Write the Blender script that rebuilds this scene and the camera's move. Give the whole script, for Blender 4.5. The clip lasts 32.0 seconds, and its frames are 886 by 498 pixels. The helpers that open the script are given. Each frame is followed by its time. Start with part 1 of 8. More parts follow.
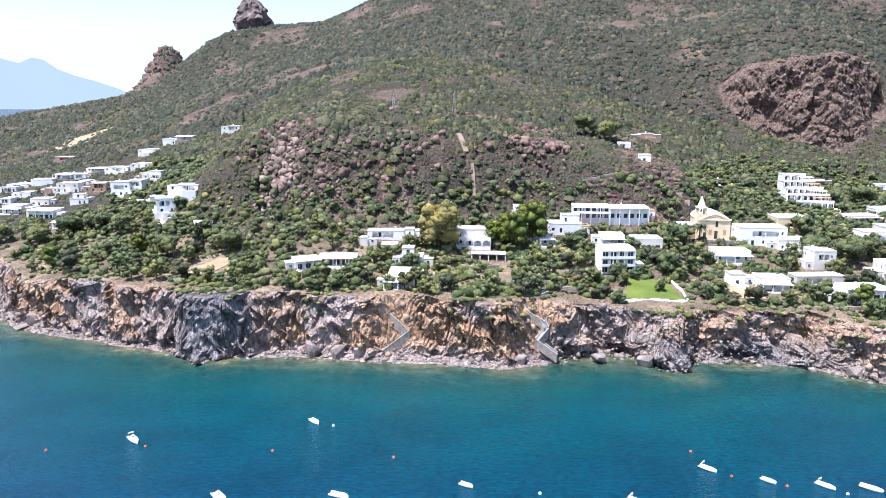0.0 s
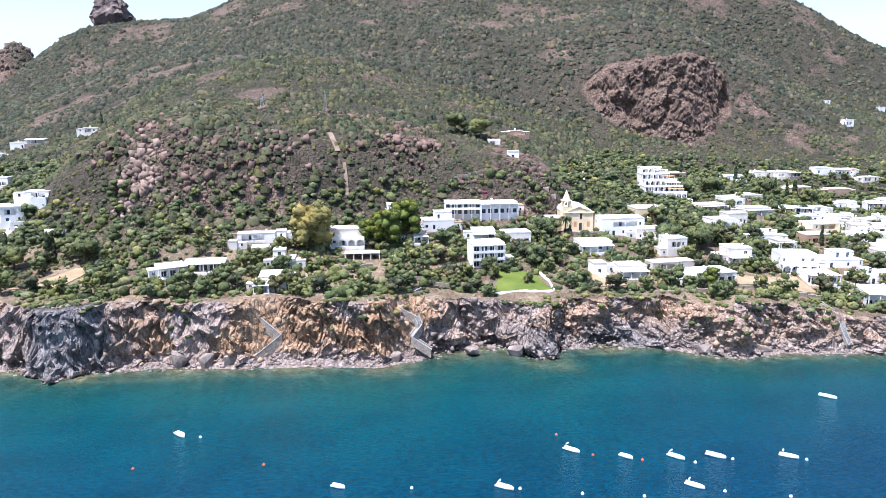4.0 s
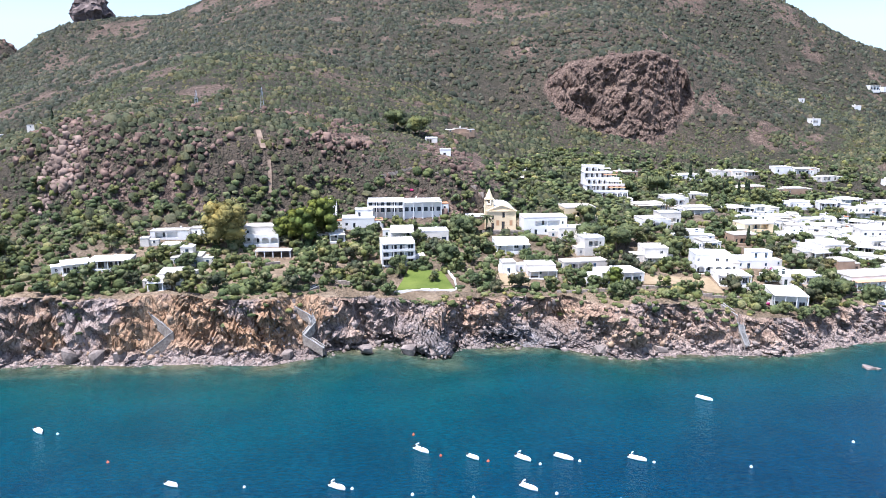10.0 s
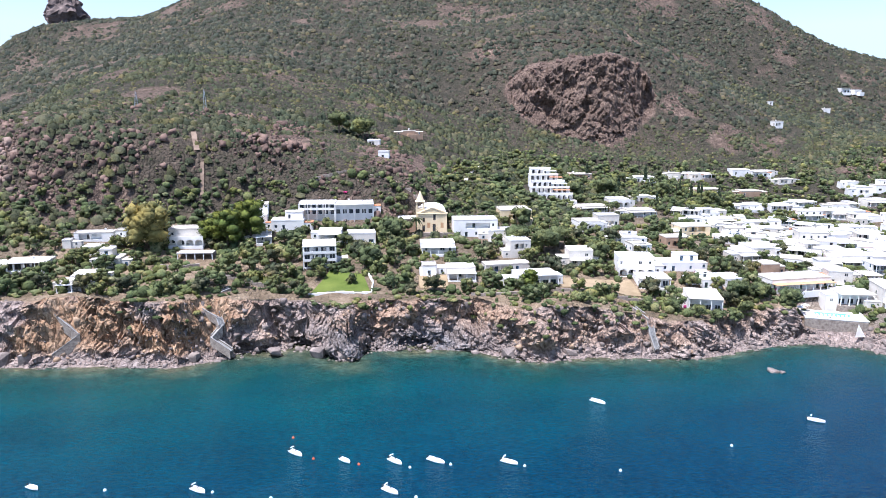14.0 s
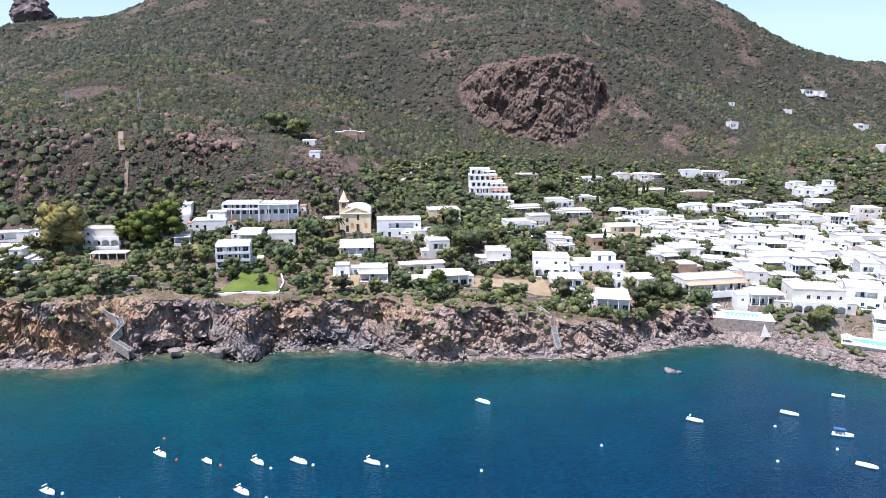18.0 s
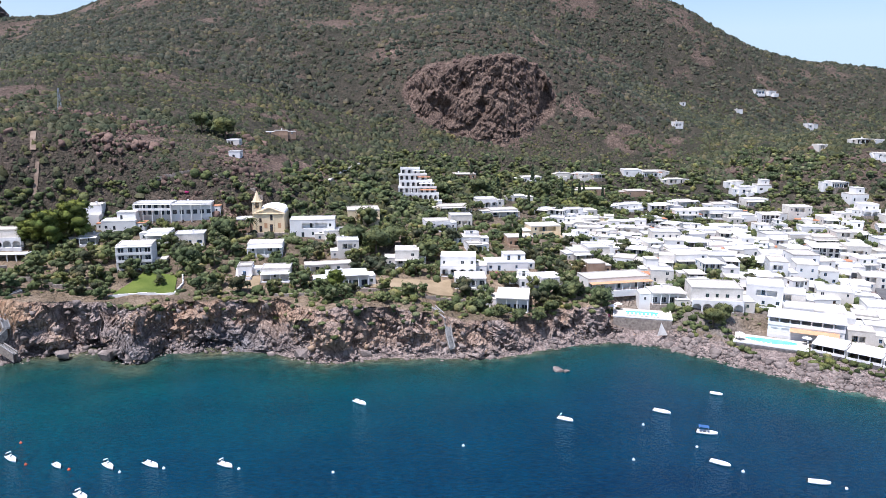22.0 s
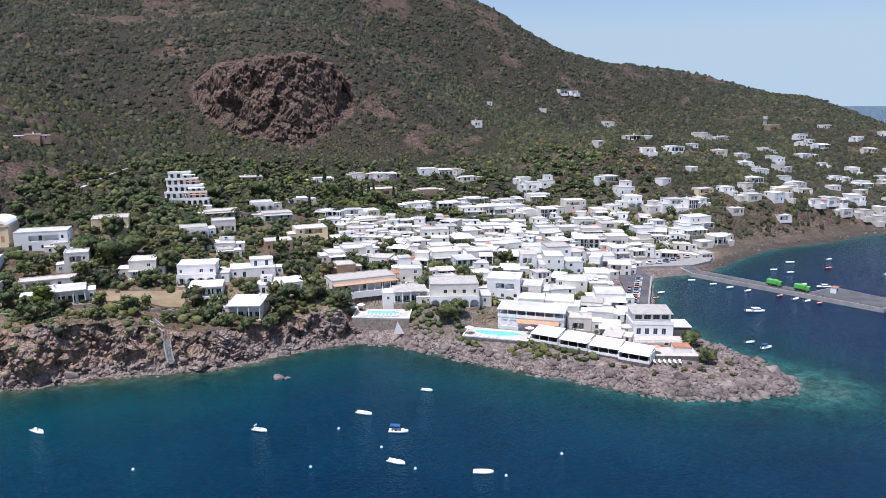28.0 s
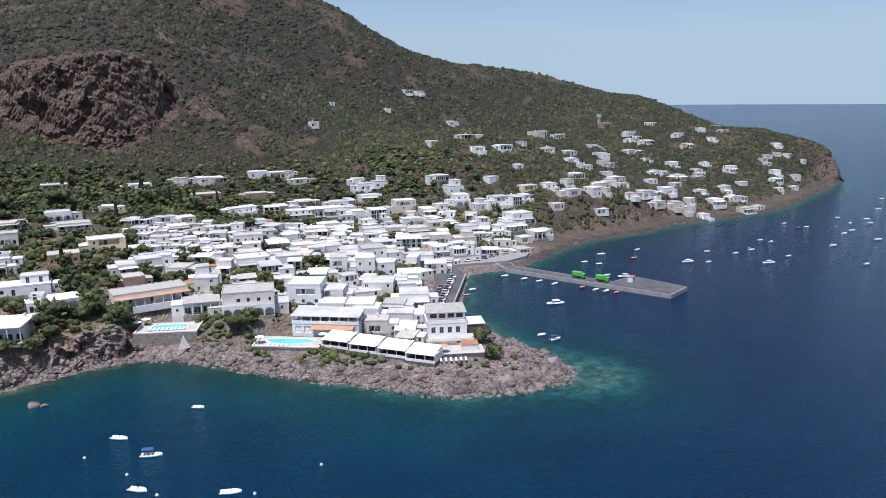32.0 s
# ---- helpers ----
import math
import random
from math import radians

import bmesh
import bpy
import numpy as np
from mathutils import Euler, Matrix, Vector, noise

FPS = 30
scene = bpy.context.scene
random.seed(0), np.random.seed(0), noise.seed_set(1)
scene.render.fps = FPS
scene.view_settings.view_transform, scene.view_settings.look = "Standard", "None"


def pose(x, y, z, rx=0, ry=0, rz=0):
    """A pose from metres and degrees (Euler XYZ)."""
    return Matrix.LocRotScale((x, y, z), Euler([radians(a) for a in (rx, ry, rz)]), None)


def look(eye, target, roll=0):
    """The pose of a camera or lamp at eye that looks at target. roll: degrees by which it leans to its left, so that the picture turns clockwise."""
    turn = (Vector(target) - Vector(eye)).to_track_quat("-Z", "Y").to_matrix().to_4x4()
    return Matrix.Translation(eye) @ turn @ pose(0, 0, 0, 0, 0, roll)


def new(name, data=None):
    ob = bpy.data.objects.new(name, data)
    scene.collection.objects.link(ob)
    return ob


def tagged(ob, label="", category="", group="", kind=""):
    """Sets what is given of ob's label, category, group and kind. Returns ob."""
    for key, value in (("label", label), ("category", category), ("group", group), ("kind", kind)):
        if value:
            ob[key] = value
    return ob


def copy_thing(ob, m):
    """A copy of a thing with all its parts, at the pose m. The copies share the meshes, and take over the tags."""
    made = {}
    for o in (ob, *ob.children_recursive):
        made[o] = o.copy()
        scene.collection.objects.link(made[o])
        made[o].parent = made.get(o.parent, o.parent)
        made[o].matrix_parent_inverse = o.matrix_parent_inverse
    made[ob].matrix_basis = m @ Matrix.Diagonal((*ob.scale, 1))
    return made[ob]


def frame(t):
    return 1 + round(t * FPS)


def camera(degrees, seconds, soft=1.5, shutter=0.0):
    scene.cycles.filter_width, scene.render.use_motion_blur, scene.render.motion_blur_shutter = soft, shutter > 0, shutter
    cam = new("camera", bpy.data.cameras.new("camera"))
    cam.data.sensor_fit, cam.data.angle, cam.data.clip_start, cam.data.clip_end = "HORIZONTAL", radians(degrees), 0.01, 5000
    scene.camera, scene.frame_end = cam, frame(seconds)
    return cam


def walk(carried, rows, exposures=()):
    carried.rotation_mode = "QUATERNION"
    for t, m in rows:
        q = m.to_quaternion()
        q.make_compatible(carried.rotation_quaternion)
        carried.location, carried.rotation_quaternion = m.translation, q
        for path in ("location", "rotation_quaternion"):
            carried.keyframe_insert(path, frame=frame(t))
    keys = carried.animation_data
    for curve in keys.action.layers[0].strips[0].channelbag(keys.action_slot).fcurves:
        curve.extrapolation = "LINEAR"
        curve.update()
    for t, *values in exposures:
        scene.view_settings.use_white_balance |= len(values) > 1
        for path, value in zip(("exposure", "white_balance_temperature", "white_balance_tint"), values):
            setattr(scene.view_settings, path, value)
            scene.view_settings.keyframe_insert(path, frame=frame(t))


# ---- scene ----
cam = camera(64.0, 32.0, 0.65)
METRES, EYE, TILT, LEAN, TURN = 200.0, 78.4, -11.65, -0.1, 0.0
ROWS = [
    (0.0, 0.0, 0.0, 0.0, 0.0, 0.0, -0.0),
    (0.5, -0.0001, 0.0, 0.0001, -1.73, -0.01, 0.39),
    (1.0, -0.0002, -0.0, 0.0001, -3.45, -0.03, 0.79),
    (1.5, -0.0006, 0.0, -0.0001, -5.01, -0.04, 1.16),
    (2.0, 0.0006, -0.0002, -0.0002, -6.45, -0.08, 1.48),
    (2.5, 0.0034, -0.0007, -0.0003, -7.59, -0.13, 1.76),
    (3.0, 0.0085, -0.0014, -0.0006, -8.5, -0.18, 1.99),
    (3.5, 0.0157, -0.0024, -0.001, -9.11, -0.22, 2.16),
    (5.5, 0.0615, -0.0081, -0.0033, -8.87, -0.35, 2.18),
    (6.0, 0.0756, -0.0099, -0.004, -8.77, -0.38, 2.16),
    (6.5, 0.0903, -0.0118, -0.0044, -8.69, -0.4, 2.1),
    (7.0, 0.1055, -0.0137, -0.005, -8.62, -0.42, 2.06),
    (7.5, 0.1211, -0.0158, -0.0053, -8.56, -0.43, 2.02),
    (8.0, 0.1373, -0.018, -0.0052, -8.5, -0.46, 1.97),
    (8.5, 0.1538, -0.0201, -0.0053, -8.45, -0.46, 1.94),
    (9.0, 0.1705, -0.0224, -0.0054, -8.4, -0.46, 1.91),
    (9.5, 0.1874, -0.0246, -0.0054, -8.36, -0.46, 1.87),
    (10.0, 0.2045, -0.027, -0.0056, -8.32, -0.45, 1.85),
    (10.5, 0.2218, -0.0293, -0.0059, -8.31, -0.43, 1.83),
    (11.0, 0.2392, -0.0315, -0.0066, -8.28, -0.41, 1.81),
    (11.5, 0.2566, -0.0338, -0.0069, -8.27, -0.41, 1.8),
    (12.0, 0.2743, -0.0362, -0.0076, -8.27, -0.38, 1.79),
    (12.5, 0.2919, -0.0386, -0.0081, -8.27, -0.36, 1.78),
    (13.0, 0.3096, -0.0411, -0.0086, -8.28, -0.34, 1.77),
    (13.5, 0.3273, -0.0436, -0.009, -8.31, -0.31, 1.77),
    (14.0, 0.3452, -0.046, -0.0093, -8.34, -0.29, 1.77),
    (14.5, 0.363, -0.0484, -0.0101, -8.39, -0.27, 1.76),
    (16.5, 0.4349, -0.0581, -0.0127, -8.58, -0.25, 1.79),
    (17.0, 0.4527, -0.0604, -0.0137, -8.66, -0.25, 1.78),
    (17.5, 0.4706, -0.0624, -0.0144, -8.73, -0.24, 1.78),
    (18.0, 0.4884, -0.0648, -0.015, -8.82, -0.24, 1.78),
    (18.5, 0.5062, -0.0668, -0.0158, -8.91, -0.24, 1.78),
    (19.0, 0.5241, -0.0693, -0.0165, -9.0, -0.25, 1.8),
    (19.5, 0.5422, -0.0716, -0.0173, -9.09, -0.25, 1.81),
    (20.0, 0.56, -0.0738, -0.0176, -9.19, -0.26, 1.82),
    (20.5, 0.5782, -0.0763, -0.0181, -9.32, -0.27, 1.85),
    (21.0, 0.5962, -0.0785, -0.0187, -9.53, -0.28, 1.89),
    (21.5, 0.6141, -0.0809, -0.0194, -9.78, -0.27, 1.93),
    (22.0, 0.6311, -0.0831, -0.0204, -10.06, -0.27, 2.0),
    (22.5, 0.6491, -0.0855, -0.021, -10.66, -0.28, 2.13),
    (23.0, 0.6671, -0.0879, -0.0215, -11.31, -0.32, 2.25),
    (23.5, 0.685, -0.0904, -0.0223, -11.96, -0.35, 2.4),
    (24.0, 0.703, -0.093, -0.0228, -12.67, -0.39, 2.55),
    (24.5, 0.7211, -0.0956, -0.0232, -13.66, -0.45, 2.76),
    (25.0, 0.7386, -0.0982, -0.0242, -14.75, -0.49, 2.99),
    (25.5, 0.7566, -0.1014, -0.0246, -15.79, -0.55, 3.22),
    (27.5, 0.8279, -0.1154, -0.0275, -19.99, -0.8, 4.18),
    (28.0, 0.8454, -0.1194, -0.0283, -21.03, -0.87, 4.39),
    (28.5, 0.8631, -0.1236, -0.0291, -22.06, -0.96, 4.62),
    (29.0, 0.8806, -0.1282, -0.03, -23.24, -1.04, 4.87),
    (29.5, 0.8981, -0.1329, -0.0308, -24.51, -1.16, 5.14),
    (30.0, 0.9153, -0.1379, -0.032, -25.8, -1.27, 5.43),
    (30.5, 0.9324, -0.1431, -0.0331, -27.08, -1.39, 5.69),
    (31.0, 0.9495, -0.1485, -0.0346, -28.35, -1.51, 5.95),
    (31.5, 0.9665, -0.1542, -0.0361, -29.62, -1.64, 6.21),
    (32.0, 0.9831, -0.1603, -0.0377, -30.88, -1.78, 6.46),
]
EXPOSURES = [(0.0, 1.29, 5900, 17), (3.0, 1.26, 5900, 17), (6.0, 1.22, 5900, 17), (13.0, 1.06, 5900, 17), (19.0, 0.78, 5930, 18), (25.0, 0.38, 6000, 18), (32.0, 0.04, 5950, 16)]
walk(cam, [(t, pose(0, 0, EYE, TILT, LEAN, TURN) @ pose(METRES * x, METRES * y, METRES * z, 90 + pitch, roll, yaw)) for t, x, y, z, yaw, pitch, roll in ROWS], EXPOSURES)

# ---- light ----
SUN_FROM = Vector((-0.30, -0.18, 0.935)).normalized()
world = bpy.data.worlds.new("sky")
scene.world = world
world.use_nodes = True
wn, wl = world.node_tree.nodes, world.node_tree.links
sky = wn.new("ShaderNodeTexSky")
sky.sky_type, sky.sun_disc = "NISHITA", False
sky.sun_elevation = math.asin(SUN_FROM.z)
sky.sun_rotation = math.atan2(SUN_FROM.x, SUN_FROM.y)
sky.altitude, sky.air_density, sky.dust_density, sky.ozone_density = 80, 1.0, 1.4, 1.7
wn["Background"].inputs["Strength"].default_value = 0.12
where = wn.new("ShaderNodeTexCoord")
split = wn.new("ShaderNodeSeparateXYZ")
keep_up = wn.new("ShaderNodeMath")
keep_up.operation = "MAXIMUM"
keep_up.inputs[1].default_value = 0.09
join = wn.new("ShaderNodeCombineXYZ")
wl.new(where.outputs["Generated"], split.inputs[0])
wl.new(split.outputs[2], keep_up.inputs[0])
wl.new(split.outputs[0], join.inputs[0])
wl.new(split.outputs[1], join.inputs[1])
wl.new(keep_up.outputs[0], join.inputs[2])
wl.new(join.outputs[0], sky.inputs["Vector"])
wl.new(sky.outputs[0], wn["Background"].inputs["Color"])
sun_data = bpy.data.lights.new("sun", "SUN")
sun_data.energy, sun_data.angle, sun_data.color = 4.8, radians(0.55), (1.0, 0.97, 0.925)
sun = new("sun", sun_data)
sun.matrix_world = look((0, 0, 400), Vector((0, 0, 400)) - SUN_FROM)

# ---- materials ----


def lin(*c):
    return (*c, 1.0)


class Nodes:
    """A small helper to wire a node material."""

    def __init__(self, name, rough=0.9, metal=0.0, spec=0.3):
        self.mat = bpy.data.materials.new(name)
        self.mat.use_nodes = True
        self.t = self.mat.node_tree
        self.b = self.t.nodes["Principled BSDF"]
        self.b.inputs["Roughness"].default_value = rough
        self.b.inputs["Metallic"].default_value = metal
        self.b.inputs["Specular IOR Level"].default_value = spec

    def add(self, kind, **given):
        n = self.t.nodes.new(kind)
        for k, v in given.items():
            if k in n.inputs:
                n.inputs[k].default_value = v
        return n

    def link(self, a, b):
        self.t.links.new(a, b)

    def place(self, scale=(1, 1, 1), own=False):
        c = self.add("ShaderNodeTexCoord") if own else self.add("ShaderNodeNewGeometry")
        m = self.add("ShaderNodeMapping", Scale=scale)
        self.link(c.outputs["Object" if own else "Position"], m.inputs["Vector"])
        return m.outputs[0]

    def noise(self, scale, where=None, detail=4, rough=0.55):
        n = self.add("ShaderNodeTexNoise", Scale=scale, Detail=detail, Roughness=rough)
        self.link(where or self.place(), n.inputs["Vector"])
        return n.outputs["Fac"]

    def cells(self, scale, where=None, feature="F1"):
        n = self.add("ShaderNodeTexVoronoi", Scale=scale)
        n.feature = feature
        self.link(where or self.place(), n.inputs["Vector"])
        return n.outputs["Distance"]

    def ramp(self, fac, stops):
        r = self.add("ShaderNodeValToRGB")
        e = r.color_ramp.elements
        while len(e) < len(stops):
            e.new(0.5)
        for k, (p, c) in zip(e, stops):
            k.position, k.color = p, (*c, 1.0) if len(c) == 3 else c
        self.link(fac, r.inputs[0])
        return r.outputs[0]

    def mix(self, fac, a, b, how="MIX"):
        m = self.add("ShaderNodeMix")
        m.data_type, m.blend_type = "RGBA", how
        for s, v in ((m.inputs[0], fac), (m.inputs[6], a), (m.inputs[7], b)):
            if isinstance(v, (int, float)):
                s.default_value = v
            elif isinstance(v, tuple):
                s.default_value = (*v, 1.0) if len(v) == 3 else v
            else:
                self.link(v, s)
        return m.outputs[2]

    def maths(self, how, a, b=0.0, clamp=False):
        m = self.add("ShaderNodeMath")
        m.operation, m.use_clamp = how, clamp
        for s, v in ((m.inputs[0], a), (m.inputs[1], b)):
            if isinstance(v, (int, float)):
                s.default_value = v
            else:
                self.link(v, s)
        return m.outputs[0]

    def attr(self, name):
        a = self.add("ShaderNodeAttribute")
        a.attribute_name = name
        return a

    def random(self, island=False):
        if island:
            return self.add("ShaderNodeNewGeometry").outputs["Random Per Island"]
        return self.add("ShaderNodeObjectInfo").outputs["Random"]

    def colour(self, c):
        self.link(c, self.b.inputs["Base Color"])

    def bump(self, height, strength=0.5, distance=0.2):
        n = self.add("ShaderNodeBump", Strength=strength, Distance=distance)
        self.link(height, n.inputs["Height"])
        self.link(n.outputs[0], self.b.inputs["Normal"])


def varied(name, a, b, scale=0.6, fine=6.0, rough=0.9, spec=0.25, vary=0.15, bump=0.15, island=False, metal=0.0):
    """A surface that drifts between two colours at two scales, and from piece to piece."""
    n = Nodes(name, rough, metal, spec)
    big, small = n.noise(scale, detail=5), n.noise(fine, detail=3)
    f = n.maths("ADD", n.maths("MULTIPLY", big, 0.7), n.maths("MULTIPLY", small, 0.3))
    c = n.ramp(f, [(0.35, a), (0.65, b)])
    k = n.maths("ADD", n.maths("MULTIPLY", n.random(island), vary), 1 - vary / 2)
    c = n.mix(1.0, c, n.ramp(k, [(0.0, (0, 0, 0)), (1.0, (1, 1, 1))]), "MULTIPLY") if vary else c
    n.colour(c)
    if bump:
        n.bump(small, bump, 0.1)
    return n.mat


def foliage(name, dark, light, dry=None, island=True):
    n = Nodes(name, 0.75, 0.0, 0.2)
    r = n.random(island)
    leaf = n.noise(2.2, detail=5, rough=0.7)
    f = n.maths("ADD", n.maths("MULTIPLY", r, 0.66), n.maths("MULTIPLY", leaf, 0.5))
    stops = [(0.2, dark), (0.75, light)]
    if dry:
        stops.append((0.97, dry))
    patch = n.ramp(n.noise(0.11, detail=4, rough=0.6), [(0.34, (0.74, 0.86, 0.92)), (0.5, (1, 1, 1)), (0.66, (1.35, 1.16, 0.84))])
    n.colour(n.mix(1.0, n.ramp(f, stops), patch, "MULTIPLY"))
    n.bump(n.noise(3.5, detail=4, rough=0.75), 1.0, 0.5)
    return n.mat


def ground_material():
    n = Nodes("ground", 0.95, 0.0, 0.15)
    zone = n.attr("zone")
    sep = n.add("ShaderNodeSeparateColor")
    n.link(zone.outputs["Color"], sep.inputs[0])
    cliff, town, red = sep.outputs[0], sep.outputs[1], sep.outputs[2]
    big, mid, fine = n.noise(0.02, detail=6), n.noise(0.12, detail=6, rough=0.65), n.noise(0.9, detail=5, rough=0.7)
    f = n.maths("ADD", n.maths("MULTIPLY", mid, 0.6), n.maths("MULTIPLY", fine, 0.4))
    hill = n.ramp(f, [(0.32, (0.023, 0.024, 0.016)), (0.44, (0.044, 0.043, 0.030)), (0.55, (0.070, 0.060, 0.045)), (0.70, (0.13, 0.102, 0.080))])
    stone = n.ramp(n.maths("ADD", n.maths("MULTIPLY", n.noise(0.06, detail=6, rough=0.7), 0.35), n.maths("MULTIPLY", n.noise(0.45, detail=6, rough=0.8), 0.65)), [(0.3, (0.040, 0.030, 0.027)), (0.42, (0.098, 0.071, 0.058)), (0.54, (0.20, 0.142, 0.110)), (0.66, (0.37, 0.27, 0.21))])
    soil = n.ramp(f, [(0.3, (0.12, 0.088, 0.055)), (0.48, (0.25, 0.186, 0.124)), (0.64, (0.42, 0.325, 0.225))])
    tall = n.place((1, 1, 0.45))
    patch = n.noise(0.05, detail=4)
    strata = n.noise(0.35, tall, detail=7, rough=0.7)
    grey = n.ramp(strata, [(0.26, (0.11, 0.085, 0.077)), (0.42, (0.29, 0.228, 0.202)), (0.58, (0.42, 0.34, 0.302)), (0.75, (0.53, 0.445, 0.40))])
    ochre = n.ramp(strata, [(0.26, (0.115, 0.066, 0.04)), (0.42, (0.33, 0.20, 0.12)), (0.58, (0.47, 0.315, 0.20)), (0.72, (0.55, 0.42, 0.30))])
    face = n.mix(n.maths("MULTIPLY", n.attr("ochre").outputs["Fac"], n.ramp(patch, [(0.40, (0, 0, 0)), (0.50, (1, 1, 1))])), grey, ochre)
    face = n.mix(n.attr("slate").outputs["Fac"], face, n.ramp(strata, [(0.28, (0.06, 0.057, 0.060)), (0.45, (0.17, 0.16, 0.163)), (0.62, (0.33, 0.31, 0.31)), (0.78, (0.45, 0.42, 0.405))]))
    c = n.mix(red, hill, stone)
    c = n.mix(town, c, soil)
    court = n.ramp(f, [(0.35, (0.16, 0.14, 0.115)), (0.55, (0.30, 0.27, 0.24)), (0.7, (0.44, 0.42, 0.39))])
    c = n.mix(n.attr("paved").outputs["Fac"], c, court)
    c = n.mix(cliff, c, face)
    bent = n.add("ShaderNodeMix")
    bent.data_type = "VECTOR"
    bent.inputs[0].default_value = 0.16
    jitter = n.add("ShaderNodeTexNoise", Scale=0.35, Detail=3)
    n.link(tall, jitter.inputs["Vector"])
    lift = n.add("ShaderNodeVectorMath")
    lift.operation = "SCALE"
    lift.inputs["Scale"].default_value = 22.0
    n.link(jitter.outputs["Color"], lift.inputs[0])
    n.link(tall, bent.inputs[4])
    n.link(lift.outputs[0], bent.inputs[5])
    joints = n.cells(0.55, bent.outputs[1], "DISTANCE_TO_EDGE")
    fine_joints = n.cells(1.6, bent.outputs[1], "DISTANCE_TO_EDGE")
    seam = n.maths("MULTIPLY", n.ramp(joints, [(0.0, (0.42, 0.39, 0.38)), (0.07, (1, 1, 1))]), n.ramp(fine_joints, [(0.0, (0.66, 0.64, 0.62)), (0.07, (1, 1, 1))]))
    n.colour(n.mix(n.maths("MULTIPLY", n.maths("MAXIMUM", cliff, red), 0.85), c, n.mix(1.0, c, seam, "MULTIPLY")))
    crack = n.maths("MULTIPLY", n.maths("MINIMUM", joints, 0.2), 4.0)
    h = n.maths("ADD", n.maths("MULTIPLY", strata, 1.2), n.maths("MULTIPLY", crack, 0.35))
    n.bump(h, 1.0, 2.0)
    return n.mat


def water_material():
    n = Nodes("sea_water", 0.16, 0.0, 0.25)
    n.b.inputs["IOR"].default_value = 1.33
    d = n.attr("shoal").outputs["Fac"]
    wob = n.maths("MULTIPLY", n.maths("SUBTRACT", n.noise(0.07, detail=6, rough=0.65), 0.5), 1.0)
    px = n.add("ShaderNodeSeparateXYZ")
    n.link(n.place(), px.inputs[0])
    north = n.maths("MULTIPLY", n.maths("DIVIDE", n.maths("SUBTRACT", px.outputs[0], 60.0), 300.0, True), 90.0)
    k = n.maths("ADD", n.maths("ADD", d, n.maths("MULTIPLY", wob, 30.0)), n.maths("MULTIPLY", north, n.maths("DIVIDE", d, 40.0, True)))
    t = n.maths("DIVIDE", k, 150.0, True)
    deep = n.ramp(t, [(0.0, (0.13, 0.125, 0.08)), (0.028, (0.060, 0.092, 0.066)), (0.075, (0.012, 0.058, 0.052)), (0.13, (0.003, 0.048, 0.050)), (0.25, (0.0004, 0.043, 0.056)), (0.55, (0.0003, 0.029, 0.055)), (1.0, (0.0005, 0.0165, 0.047))])
    sandy = n.ramp(t, [(0.0, (0.075, 0.16, 0.135)), (0.06, (0.020, 0.105, 0.10)), (0.16, (0.003, 0.05, 0.062)), (0.3, (0.0005, 0.03, 0.05)), (1.0, (0.0005, 0.0165, 0.047))])
    deep = n.mix(n.maths("DIVIDE", n.maths("SUBTRACT", px.outputs[0], 255.0), 40.0, True), deep, sandy)
    bed = n.ramp(n.noise(0.25, detail=5, rough=0.7), [(0.42, (0.35, 0.4, 0.35)), (0.62, (1.0, 1.0, 1.0))])
    shallow = n.maths("SUBTRACT", 1.0, n.maths("DIVIDE", d, 22.0, True))
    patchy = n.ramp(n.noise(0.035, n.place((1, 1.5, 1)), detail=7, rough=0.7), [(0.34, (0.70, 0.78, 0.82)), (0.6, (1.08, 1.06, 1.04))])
    # lit and dark sides of the small wavelets, put into the water's colour
    ripple_shading = n.ramp(n.noise(0.62, n.place((1, 2.2, 1)), detail=6, rough=0.78), [(0.39, (0.46, 0.56, 0.64)), (0.61, (1.44, 1.34, 1.28))])
    c = n.mix(shallow, deep, n.mix(1.0, deep, bed, "MULTIPLY"))
    n.colour(n.mix(1.0, n.mix(1.0, c, patchy, "MULTIPLY"), ripple_shading, "MULTIPLY"))
    chop = n.maths("ADD", n.noise(0.9, n.place((1, 1.6, 1)), detail=4, rough=0.6), n.maths("MULTIPLY", n.noise(0.12, detail=3), 0.8))
    n.bump(chop, 0.7, 0.6)
    return n.mat


GROUND = ground_material()
WATER = water_material()
WHITE = varied("white_limewash", (0.66, 0.645, 0.615), (0.78, 0.768, 0.742), 0.25, 3.0, 0.85, vary=0.08, bump=0.08)
WARM_WHITE = varied("aged_limewash", (0.54, 0.50, 0.435), (0.69, 0.655, 0.60), 0.25, 2.0, 0.88, vary=0.12, bump=0.1)
ROOFING = varied("pale_roof_screed", (0.40, 0.39, 0.375), (0.62, 0.61, 0.59), 0.2, 2.0, 0.9, vary=0.34, bump=0.1)
CREAM = varied("cream_plaster", (0.62, 0.50, 0.32), (0.72, 0.60, 0.41), 0.3, 3.0, 0.9, bump=0.1)
GLASS_DARK = varied("window_glass", (0.02, 0.025, 0.03), (0.05, 0.06, 0.07), 0.5, 2.0, 0.1, 0.5, 0.3, 0)
TIMBER = varied("weathered_timber", (0.16, 0.11, 0.07), (0.27, 0.20, 0.13), 1.5, 12.0, 0.8)
REED = varied("reed_matting", (0.34, 0.32, 0.285), (0.50, 0.475, 0.43), 0.8, 9.0, 0.9, bump=0.3)
STONEWALL = varied("dry_stone", (0.16, 0.13, 0.11), (0.36, 0.31, 0.26), 1.2, 3.5, 0.95, bump=0.6)
